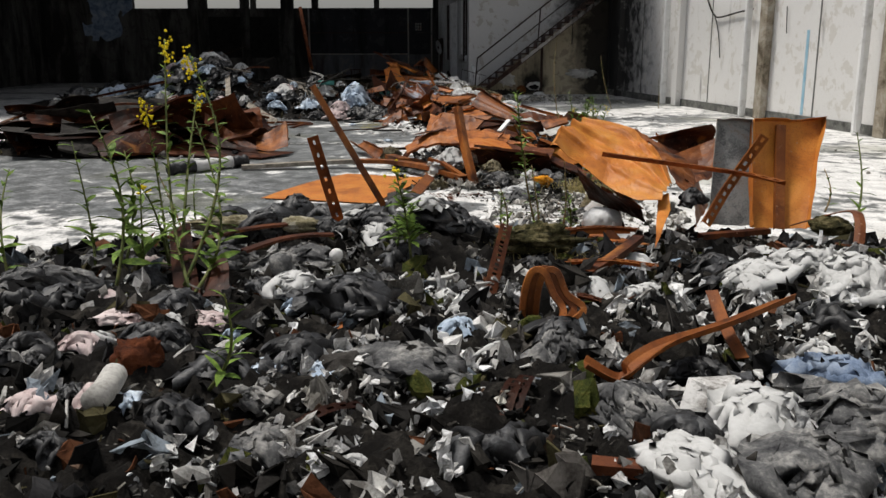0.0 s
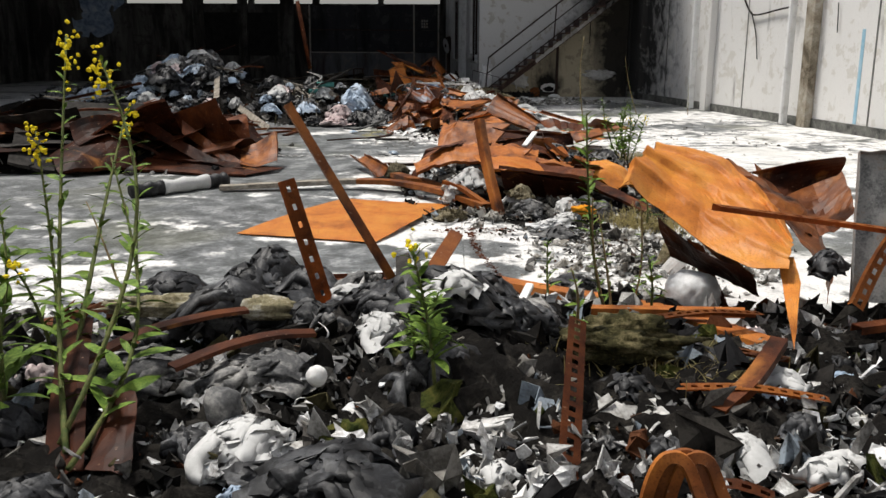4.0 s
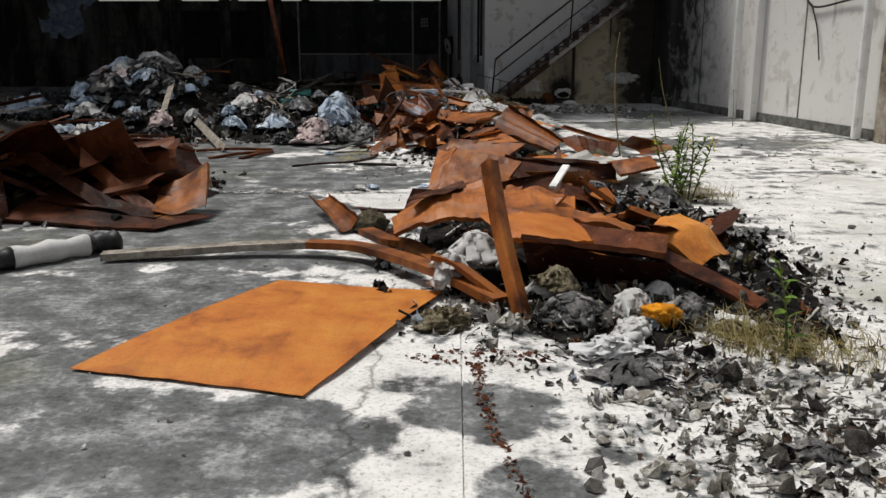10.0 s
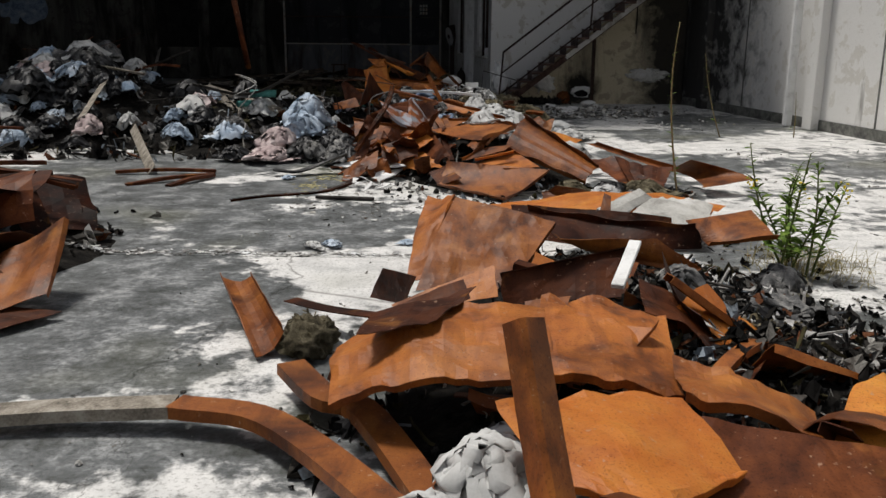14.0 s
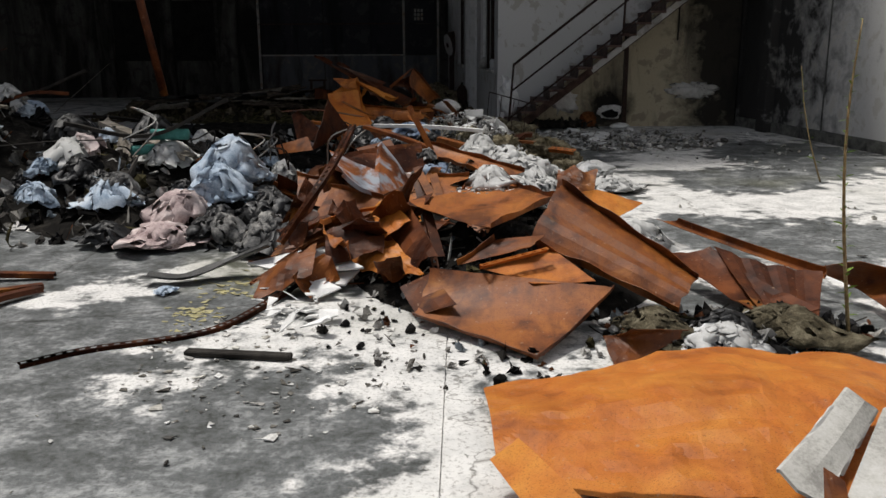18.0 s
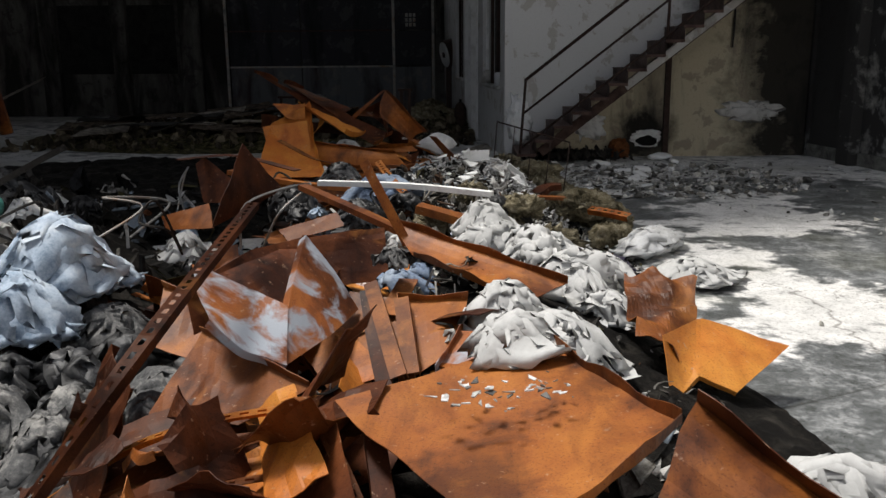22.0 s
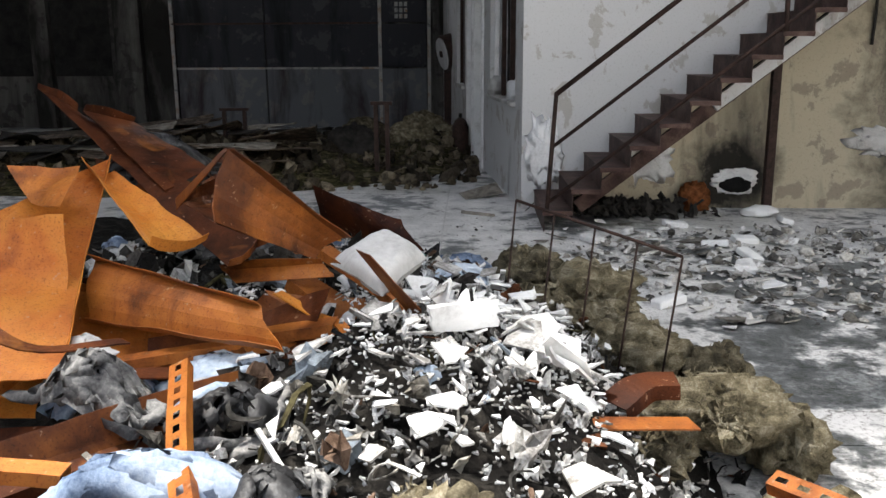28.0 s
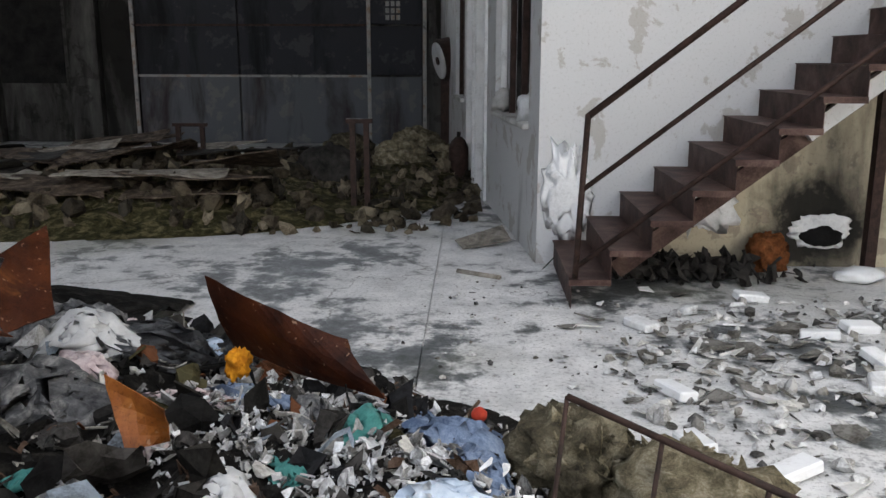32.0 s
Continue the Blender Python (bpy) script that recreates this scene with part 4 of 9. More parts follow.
# roof that still stands over the back part
# its unseen edge is set askew to place where the sunlight ends
def roof():
    edge = [(-16.2, 15.3), (10.8, 23.4)]
    bm = bmesh.new()
    ring = edge + [(10.8, 36.2), (-16.2, 36.2)]
    low, high = [bm.verts.new((x, y, TOP)) for x, y in ring], [bm.verts.new((x, y, TOP + 0.2)) for x, y in ring]
    bm.faces.new(low[::-1])
    bm.faces.new(high)
    for i in range(4):
        bm.faces.new((low[i], low[(i + 1) % 4], high[(i + 1) % 4], high[i]))
    for y in (23.4, 27.1, 30.8):
        box(bm, (-16, y, TOP - 0.45), (10.5, y + 0.25, TOP - 0.002))
    tagged(part("ceiling", bm, WALL_SOOT), "sooty concrete roof over the back of the hall, edge set to bound the sunlight", "ceiling", kind="structure")


roof()

IRON = surface("rusty_iron", [(0.02, 0.014, 0.012), (0.06, 0.035, 0.028)], 14, 90, 0.6)
RUST_TREAD = surface("brown_steel", [(0.03, 0.017, 0.014), (0.07, 0.04, 0.033), (0.12, 0.078, 0.064)], 6, 80, 0.55)
# ---- the house in the corner and its stairs ----
HX, HY = 0.83, 23.7
def house():
    v, f = wall_run((5.5, HY), (HX, HY), 0, TOP, 0.22, [(0.42, 0.95, 0.0, 2.9), (2.5, 2.82, 0.14, 0.32)])
    solid("wall_house_front", v, f, HOUSE_PAINT, "flaking white plaster wall behind the stairs", "wall", kind="structure")
    v, f = wall_run((HX, HY), (-0.2, BACK), 0, TOP, 0.2, [(0.42, 2.2, 0.97, 2.9), (2.8, 3.62, 0.0, 2.9), (3.85, 4.5, 0.0, 2.9), (4.95, 6.1, 0.95, 2.9)])
    solid("wall_house_side", v, f, HOUSE_PAINT, "flaking white plaster wall with burnt-out openings", "wall", kind="structure")


house()
STEP, RUN, X0, NEAR = 0.178, 0.23, 0.96, 22.55
def stairs():
    st = thing("staircase", "rusty steel stair with bent handrail against a plaster wall", "stairs")
    for k in range(18):
        x, z = X0 + RUN * k, STEP * (k + 1)
        block("tread", (x - 0.015, NEAR, z - 0.006), (x + RUN, HY - 0.01, z), RUST_TREAD, st)
        block("riser", (x - 0.004, NEAR, z - STEP), (x, HY - 0.01, z - 0.007), RUST_TREAD, st)
        block("tread_lip", (x - 0.018, NEAR - 0.012, z - 0.035), (x + RUN, NEAR, z + 0.002), RUST_TREAD, st)
    lean = (0.09, 0.35)
    for r, h, n in ((0.022, 0.93, "handrail"), (0.016, 0.5, "mid_rail"), (0.016, 0.06, "lower_rail")):
        k = h / 0.93
        rod([(X0 + 0.02 + lean[0] * k, NEAR + 0.03 + lean[1] * k, STEP + h), (X0 + 0.02 + lean[0] * k + RUN * 16, NEAR + 0.03 + lean[1] * k, STEP * 17 + h)], r, IRON, n, parent=st)
    for k in (0, 8, 15):
        x = X0 + 0.02 + RUN * k
        rod([(x, NEAR + 0.03, STEP * (k + 1)), (x + lean[0], NEAR + 0.03 + lean[1], STEP * (k + 1) + 0.94)], 0.02, IRON, "post", parent=st, sides=6)
    block("prop", (2.985, 23.28, 0), (3.055, 23.36, STEP * 9.2), IRON, st)
    # plastered edge beam under the upper flight
    d = Vector((RUN, 0, STEP)).normalized()
    m = Matrix.Translation((X0 + RUN * 6, NEAR + 0.3, STEP * 5.9)) @ pose(0, 0, 0, 0, -math.degrees(math.atan2(STEP, RUN)), 0)
    block("edge_beam", (0, 0, -0.1), (3.6, 0.06, 0), HOUSE_PAINT, st, "flaking white plastered edge", turn=m)
    m = Matrix.Translation((X0 + RUN * 1.2, NEAR + 0.36, STEP * 1.1)) @ pose(0, 0, 0, 0, -math.degrees(math.atan2(STEP, RUN)), 0)
    block("stringer", (0, 0, -0.12), (5.2, 0.05, 0.0), RUST_TREAD, st, turn=m)


stairs()

# ---- rubble beds ----
def bed(name, x0, x1, y0, y1, res, mat, label, amp=0.05, seed=3, keep=0.012):
    nx, ny = int((x1 - x0) / res), int((y1 - y0) / res)
    x, y = np.meshgrid(np.linspace(x0, x1, nx), np.linspace(y0, y1, ny), indexing="ij")
    g = ground(x, y)
    q = np.stack([x.ravel() * 4, y.ravel() * 4, np.zeros(x.size)], 1)
    n = (0.6 * fbm(q, 4, seed) + 0.5 * fbm(q * 2.2, 3, seed + 8, True) + 0.3 * fbm(q * 5, 2, seed + 9, True)).reshape(x.shape)
    z = g + amp * n * np.clip(g * 8, 0, 1) - 0.02
    q = np.stack([x, y, z], 2)
    f = grid_faces(nx, ny)
    keep_f = (g.ravel()[f] > keep).any(1)
    f = f[keep_f]
    used = np.unique(f)
    remap = np.full(x.size, -1)
    remap[used] = np.arange(len(used))
    return solid(name, q.reshape(-1, 3)[used], remap[f], mat, label, "rubble", kind="stuff", smooth=True)


# the beds' near-black colour doubles as shade in the gaps
bed("rubble_bed", -4.8, 5.4, -2.07, 3.38, 0.028, SOIL_AND_SHADE, "dark ash and soil under the rubble by the entrance", 0.13)
bed("rubble_bed", -0.4, 2.9, 3.68, 10.45, 0.045, SOIL_AND_SHADE, "ash and grit under bent sheets", 0.05, 5)
bed("rubble_bed", -1.5, 2.0, 11.77, 21.49, 0.045, SOIL_AND_SHADE, "ash and grit under the large scrap heap", 0.06, 7)
bed("rubble_bed", -10.3, -1.3, 7.94, 23.25, 0.07, SOIL_AND_SHADE, "ash and soil under heaps of burnt clothes", 0.08, 9)
bed("rubble_bed", -8, 0.75, 24.14, 30.76, 0.07, STRAW, "brown burnt wool and soil on the floor", 0.07, 11)

# ---- the orange sheet on the floor and the long plank beside it ----
sheet([(-1.68, 5.00, 0.012), (-0.55, 4.69, 0.012), (0.02, 6.25, 0.03), (-1.00, 6.40, 0.05)], RUST_BRIGHT, 0.006, 3, (0, 0.02), res=0.05, label="flat orange rusted steel sheet lying on the concrete", ragged=0.01, wave=2)
CHANNEL = [(-0.06, -0.045), (-0.06, 0), (0.06, 0), (0.06, -0.045)]
ANGLE = [(-0.045, -0.035), (-0.045, 0), (0.045, 0)]
U_SMALL = [(-0.03, -0.03), (-0.03, 0), (0.03, 0), (0.03, -0.03)]
FLATBAR = [(-0.025, 0.002), (0, 0), (0.025, -0.002)]
profile_bar([(-2.35, 7.06, 0.06), (-1.50, 7.21, 0.09), (-0.95, 7.24, 0.11)], CHANNEL, WOOD_GREY, "grey_channel", "long grey weathered channel lying on the concrete", "metal channel")
profile_bar([(-0.95, 7.24, 0.11), (-0.55, 7.09, 0.12), (-0.05, 6.44, 0.14), (0.35, 5.88, 0.1)], CHANNEL, RUST, "rusty_channel", "orange rusted channel bent round towards the heap", "metal channel")
# ---- middle heap ----
loft([[(0.11, 9.28, 0.54), (0.40, 9.20, 0.49), (0.69, 9.10, 0.42)], [(0.00, 9.02, 0.34), (0.28, 8.95, 0.31), (0.55, 8.90, 0.28)], [(-0.10, 8.72, 0.12), (0.14, 8.70, 0.13), (0.38, 8.68, 0.13)]], RUST, 0.025, 11, 9, "c", label="square rusty panel leaning upright on the heap")
loft([[(-0.07, 9.64, 0.47), (0.03, 9.58, 0.47), (0.11, 9.51, 0.51)], [(-0.12, 9.10, 0.32), (-0.02, 9.10, 0.40), (0.06, 9.20, 0.47)], [(-0.16, 8.80, 0.14), (-0.10, 8.80, 0.14), (-0.06, 8.80, 0.16)]], RUST, 0.03, 12, 8, "d", label="rusty flap folded from the side of a panel", ragged=0.03)
loft([[(0.30, 10.0, 0.34), (0.45, 9.85, 0.36), (0.58, 9.60, 0.35)], [(0.22, 9.72, 0.24), (0.34, 9.62, 0.28), (0.48, 9.45, 0.30)]], RUST, 0.02, 13, 8, label="triangular rusty flap behind the panel")
loft([[(0.48, 9.85, 0.38), (1.0, 9.68, 0.39), (1.45, 9.48, 0.38)], [(0.50, 9.70, 0.20), (1.0, 9.50, 0.18), (1.45, 9.32, 0.18)]], RUST_SHADED, 0.03, 131, 9, "d", label="long dark rusted trough side full of soot")
sheet([(1.05, 9.80, 0.31), (1.12, 10.02, 0.44), (1.16, 9.98, 0.42), (1.13, 9.78, 0.30)], RUST, 0.03, 132, label="pointed rusty shard standing up")
sheet([(0.56, 9.60, 0.42), (1.53, 9.21, 0.40), (1.58, 9.19, 0.28), (0.72, 9.27, 0.30)], RUST_DARK, 0.03, 14, (0.04, 0), "a", label="dark rusted trough full of soot")
sheet([(1.49, 9.30, 0.40), (1.93, 9.46, 0.44), (1.88, 8.85, 0.40), (1.60, 9.16, 0.28)], RUST, 0.03, 15, lips="c", label="rusty sheet with a folded front edge")
sheet([(0.69, 8.96, 0.36), (1.25, 8.99, 0.36), (1.51, 8.94, 0.20), (0.92, 9.08, 0.25)], RUST, 0.03, 151, lips="c", label="rusty trough lying among sheets")
sheet([(0.33, 8.29, 0.34), (0.99, 8.50, 0.43), (0.94, 8.22, 0.25), (0.35, 8.23, 0.20)], RUST_DARK, 0.03, 16, lips="a", label="brown rusty panel standing on edge")
sheet([(-0.36, 8.81, 0.05), (-0.27, 8.71, 0.25), (-0.08, 8.43, 0.28), (-0.14, 8.52, 0.10)], RUST_DARK, 0.06, 17, label="dark curled scrap of steel")
sheet([(-0.19, 8.16, 0.22), (0.30, 8.24, 0.40), (0.31, 8.06, 0.30), (-0.13, 8.04, 0.20)], RUST, 0.05, 18, label="narrow rusty sheet bent over a ridge")
loft([[(-0.36, 7.55, 0.20), (-0.06, 7.52, 0.40), (0.28, 7.40, 0.47), (0.46, 7.45, 0.42)], [(-0.36, 7.30, 0.26), (-0.04, 7.24, 0.44), (0.30, 7.18, 0.46), (0.46, 7.20, 0.40)], [(-0.31, 7.0, 0.20), (-0.04, 6.96, 0.33), (0.33, 6.94, 0.34), (0.46, 6.95, 0.30)]], RUST, 0.05, 19, 9, "b", 0.03, label="arched orange-brown rusty sheet with creases", ragged=0.02)
loft([[(-0.40, 7.50, 0.10), (-0.25, 7.60, 0.33), (0.15, 7.75, 0.46)], [(-0.33, 7.38, 0.10), (-0.18, 7.48, 0.30), (0.18, 7.66, 0.40)]], RUST_DARK, 0.03, 191, 8, "d", label="dark folded strip behind the arched sheet")
sheet([(-0.24, 7.15, 0.42), (-0.21, 7.44, 0.40), (0.20, 7.60, 0.45), (0.05, 7.17, 0.46)], RUST_DARK, 0.08, 201, label="torn rusty strip folded on itself")
sheet([(0.40, 7.20, 0.36), (0.55, 7.47, 0.44), (0.86, 7.26, 0.42), (0.72, 7.18, 0.30)], RUST, 0.04, 21, (0, 0.03), "c", label="rusty sheet with a bent corner")
sheet([(0.40, 7.62, 0.42), (0.58, 7.56, 0.45), (0.50, 7.25, 0.40), (0.39, 7.23, 0.28)], RUST, 0.05, 23, label="rusty flap on the heap")
loft([[(0.23, 6.50, 0.44), (0.50, 6.62, 0.43), (0.82, 6.70, 0.38)], [(0.30, 6.32, 0.40), (0.58, 6.34, 0.42), (0.88, 6.52, 0.35)], [(0.40, 6.18, 0.36), (0.62, 6.08, 0.37), (0.92, 6.36, 0.31)]], RUST_BRIGHT, 0.03, 240, 8, "b", 0.03, label="orange rusty sheet with a turned-down edge", ragged=0.02)
loft([[(0.84, 6.62, 0.36), (1.12, 6.56, 0.34), (1.40, 6.50, 0.31)], [(0.66, 6.30, 0.27), (0.95, 6.26, 0.25), (1.32, 6.22, 0.24)], [(0.46, 6.03, 0.43), (0.85, 5.97, 0.38), (1.26, 5.97, 0.32)]], RUST_DARK, 0.025, 241, 9, "b", 0.03, label="long rusty trough with a dark hollow", soften=1)
# dark sheet that paints the shade below the trough's lip
loft([[(0.47, 6.06, 0.38), (0.85, 6.00, 0.33), (1.28, 6.0, 0.27)], [(0.52, 6.16, 0.16), (0.90, 6.12, 0.13), (1.34, 6.15, 0.10)]], RUST_SHADED, 0.03, 242, 8, label="black sooty underside of a rusty trough")
loft([[(1.27, 6.62, 0.26), (1.44, 6.90, 0.35), (1.60, 7.02, 0.36)], [(1.42, 6.52, 0.27), (1.60, 6.76, 0.34), (1.76, 6.90, 0.29)], [(1.58, 6.45, 0.12), (1.72, 6.60, 0.17), (1.88, 6.80, 0.13)]], RUST_BRIGHT, 0.02, 243, 8, "ab", label="domed rusty sheet at the edge of the heap", soften=2)
loft([[(1.30, 6.50, 0.28), (1.55, 6.30, 0.18), (1.86, 6.02, 0.05)], [(1.26, 6.38, 0.24), (1.48, 6.16, 0.14), (1.76, 5.90, 0.03)]], RUST_DARK, 0.02, 244, 8, "b", 0.025, label="long rusty strip sloping off the heap")
loft([[(0.46, 7.55, 0.44), (0.70, 7.58, 0.42), (0.96, 7.52, 0.38)], [(0.42, 7.22, 0.38), (0.68, 7.25, 0.41), (0.92, 7.20, 0.34)], [(0.42, 6.98, 0.33), (0.66, 6.94, 0.33), (0.90, 6.95, 0.28)]], RUST, 0.04, 245, 8, "b", label="crumpled rusty sheet beside the arched one", ragged=0.03)
loft([[(0.95, 8.02, 0.40), (1.08, 7.92, 0.36), (1.22, 7.80, 0.27)], [(0.90, 7.62, 0.36), (1.06, 7.58, 0.33), (1.20, 7.50, 0.17)]], RUST_DARK, 0.04, 246, 8, "c", label="dark rusty sheet folded over a ridge")
loft([[(0.90, 7.15, 0.34), (1.10, 7.05, 0.33), (1.35, 6.95, 0.24)], [(0.86, 6.80, 0.33), (1.05, 6.72, 0.33), (1.28, 6.68, 0.24)]], RUST, 0.05, 247, 8, "bc", label="rusty panel strewn with ash", ragged=0.02)
sheet([(1.32, 6.32, 0.20), (1.67, 6.30, 0.10), (1.65, 6.25, 0.06), (1.38, 6.34, 0.14)], RUST, 0.02, 28, label="rusty strip at the edge of the heap")
sheet([(-1.21, 8.89, 0.14), (-1.03, 8.85, 0.16), (-0.69, 8.03, 0.12), (-0.80, 7.93, 0.03)], RUST, 0.04, 29, (0.03, 0), "bd", label="short rusty trough pointing away from the heap")
profile_bar([(-0.76, 8.59, 0.10), (-0.53, 8.38, 0.12), (-0.25, 8.16, 0.16)], ANGLE, RUST_DARK, "rusty_strip", "thin rusty angle strip", "metal strip")
profile_bar([*[(-0.58, 7.64, 0.12), (-0.39, 7.32, 0.12), (-0.19, 7.17, 0.10)], (0.30, 6.03, 0.06)], CHANNEL, RUST, "rusty_channel", "rusty channel running along the heap", "metal channel")
profile_bar([(-0.04, 6.27, 0.25), (0.10, 6.19, 0.22), (0.38, 5.91, 0.08)], U_SMALL, RUST, "rusty_bar", "rusty bar lying down the heap", "metal bar")
profile_bar([(0.27, 6.13, 0.83), (0.34, 5.94, 0.45), (0.44, 5.71, 0.06)], [(-0.05, -0.05), (-0.012, 0.012), (0.0, 0.016), (0.05, -0.05)], RUST, "steel_upright", "orange rusted channel upright leaning in the heap", "metal post", face=(-0.2, -1, 0.35))
block("white_stick", (-0.03, -0.22, -0.012), (0.03, 0.22, 0.012), WHITE_BOARD, None, turn=look((0.92, 8.14, 0.44), (1.08, 8.56, 0.56)) @ pose(0, 0, 0, 90), bevel=0.004)
tagged(bpy.data.objects["white_stick"], "white board stick poking out of the rusty heap", "board")
# ---- big pale sheet between the heaps and the curl behind it ----
loft([[(0.29, 11.48, 0.03), (0.72, 11.62, 0.07), (1.25, 11.78, 0.12), (1.85, 11.65, 0.14), (2.35, 11.30, 0.10)], [(0.31, 11.15, 0.06), (0.70, 11.10, 0.15), (1.18, 11.10, 0.25), (1.65, 11.0, 0.26), (2.1, 10.8, 0.16)], [(0.32, 10.88, 0.03), (0.58, 10.55, 0.06), (1.04, 10.34, 0.17), (1.36, 10.28, 0.15), (1.80, 10.20, 0.08)]], RUST_BRIGHT, 0.035, 31, 10, "b", 0.02, label="wide orange sheet arched over the floor", soften=3)
sheet([(0.29, 10.68, 0.12), (0.39, 10.78, 0.16), (0.63, 10.09, 0.20), (0.47, 10.06, 0.16)], RUST_BRIGHT, 0.03, 32, label="orange scrap beside the upright panel")
sheet([(-0.09, 9.77, 0.42), (0.10, 9.57, 0.48), (0.06, 9.44, 0.26), (-0.07, 9.46, 0.20)], RUST, 0.03, 33, (0.02, 0), label="narrow rusty flange standing by the panel")
sheet([(2.36, 13.25, 0.12), (2.41, 12.71, 0.30), (2.96, 12.40, 0.16), (2.42, 12.26, 0.10)], RUST, 0.03, 34, (0.0, 0.09), label="curled rusty sheet at the edge of the heap")
# ---- front of the large heap ----
sheet([(0.02, 12.70, 0.27), (1.00, 12.44, 0.22), (0.56, 11.88, 0.03), (-0.07, 12.46, 0.06)], RUST, 0.012, 41, (0, 0.04), "bc", label="broad rusty panel lying at the foot of the heap")
sheet([(-0.16, 12.74, 0.14), (0.01, 12.82, 0.20), (0.17, 12.39, 0.14), (-0.05, 12.48, 0.05)], RUST_DARK, 0.04, 42, label="torn rusty flap")
sheet([(-0.16, 13.75, 0.45), (0.51, 14.14, 0.52), (0.81, 13.41, 0.54), (0.36, 12.95, 0.43)], RUST, 0.012, 43, (0.0, 0.02), "bc", label="square rusty panel with white paint flakes")
sheet([(0.82, 13.33, 0.63), (1.50, 12.64, 0.22), (1.34, 12.40, 0.1), (0.60, 13.01, 0.34)], RUST, 0.012, 44, (0, -0.06), "ac", 0.06, label="long rusty trough sliding down the heap", ribs=1)
sheet([(1.50, 13.68, 0.34), (1.63, 13.62, 0.36), (2.33, 12.95, 0.20), (2.32, 12.91, 0.14)], RUST, 0.012, 45, (0.03, 0.02), "c", label="long narrow rusty sheet")
sheet([(1.50, 13.24, 0.22), (1.73, 13.23, 0.26), (2.12, 12.48, 0.10), (1.82, 12.48, 0.06)], RUST_DARK, 0.02, 46, (0.02, 0.03), label="dark rusty sheet with pressed ribs", ribs=2)
sheet([(1.82, 12.48, 0.06), (1.75, 13.23, 0.26), (2.27, 12.84, 0.20), (2.03, 12.28, 0.05)], RUST_DARK, 0.02, 461, (0.02, 0.03), label="dark rusty sheet with pressed ribs", ribs=3)
sheet([(0.17, 12.81, 0.26), (0.39, 12.99, 0.36), (0.68, 12.93, 0.40), (0.59, 12.81, 0.36)], RUST, 0.03, 47, label="rusty strip on the heap", lips="a")
sheet([(0.30, 12.85, 0.22), (0.72, 12.93, 0.32), (0.92, 12.49, 0.24), (0.58, 12.51, 0.22)], RUST, 0.02, 48, label="rusty panel half under a trough")
slotted_bar([(0.30, 12.61, 0.30), (0.48, 12.68, 0.33), (0.68, 12.73, 0.37)], 0.05, 0.03, RUST_BRIGHT)
sheet([(0.90, 12.13, 0.06), (1.01, 11.94, 0.16), (1.40, 12.20, 0.08), (0.90, 11.79, 0.02)], RUST, 0.06, 49, label="torn rusty sheet with a raised point")
sheet([(-0.71, 13.81, 0.20), (-0.39, 13.84, 0.30), (-0.03, 12.86, 0.20), (-0.46, 13.33, 0.10)], RUST_BRIGHT, 0.12, 50, label="crumpled orange steel scrap")
sheet([(-1.02, 13.61, 0.15), (-0.66, 13.83, 0.30), (-0.31, 13.77, 0.35), (-0.64, 13.68, 0.20)], RUST, 0.06, 51, label="rusty bent panel on the heap flank")
sheet([(-0.39, 13.84, 0.30), (-0.18, 13.78, 0.45), (0.05, 12.87, 0.30), (-0.16, 13.07, 0.12)], RUST_DARK, 0.08, 52, label="torn dark rusty steel scrap")
sheet([(-0.45, 13.92, 0.35), (-0.32, 13.92, 0.45), (-0.14, 13.41, 0.40), (-0.30, 13.38, 0.28)], RUST_BRIGHT, 0.12, 53, label="crumpled orange steel scrap")
sheet([(-1.07, 13.54, 0.12), (-0.95, 14.00, 0.25), (-0.59, 14.17, 0.35), (-0.41, 13.76, 0.20)], RUST_DARK, 0.05, 54, label="dark rusty panel on the heap flank")
sheet([(-0.88, 14.12, 0.25), (-0.79, 14.52, 0.42), (-0.27, 13.94, 0.42), (-0.50, 13.90, 0.30)], RUST, 0.04, 55, label="rusty panel on the heap flank", lips="b")
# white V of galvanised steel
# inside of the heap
# shade inside the fold is put into the darker rust
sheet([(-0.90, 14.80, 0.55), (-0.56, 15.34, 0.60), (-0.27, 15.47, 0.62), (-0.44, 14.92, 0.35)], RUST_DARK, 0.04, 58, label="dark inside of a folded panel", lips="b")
sheet([(-1.19, 15.25, 0.40), (-0.58, 14.87, 0.35), (-0.61, 14.55, 0.20), (-1.14, 14.86, 0.25)], RUST, 0.03, 59, label="rusty panel deep in the heap", lips="a")
sheet([(-0.27, 14.99, 0.45), (-0.04, 14.88, 0.45), (0.00, 14.48, 0.30), (-0.35, 14.80, 0.30)], RUST, 0.03, 60, label="rusty panel under loose bars")
sheet([(-0.12, 15.71, 0.62), (0.71, 15.18, 0.44), (0.46, 14.96, 0.42), (-0.01, 15.41, 0.52)], RUST, 0.012, 61, (0, 0.02), "ac", label="long rusty panel with a folded rim", ribs=1)
sheet([(-1.23, 16.20, 0.50), (-1.12, 16.59, 0.95), (-0.94, 16.87, 0.62), (-1.22, 16.29, 0.50)], RUST_DARK, 0.03, 62, label="dark triangular sheet standing up")
sheet([(-1.65, 16.58, 0.50), (-1.31, 16.46, 0.60), (-1.22, 16.20, 0.50), (-1.61, 16.53, 0.42)], RUST, 0.03, 63, label="small rusty panel")
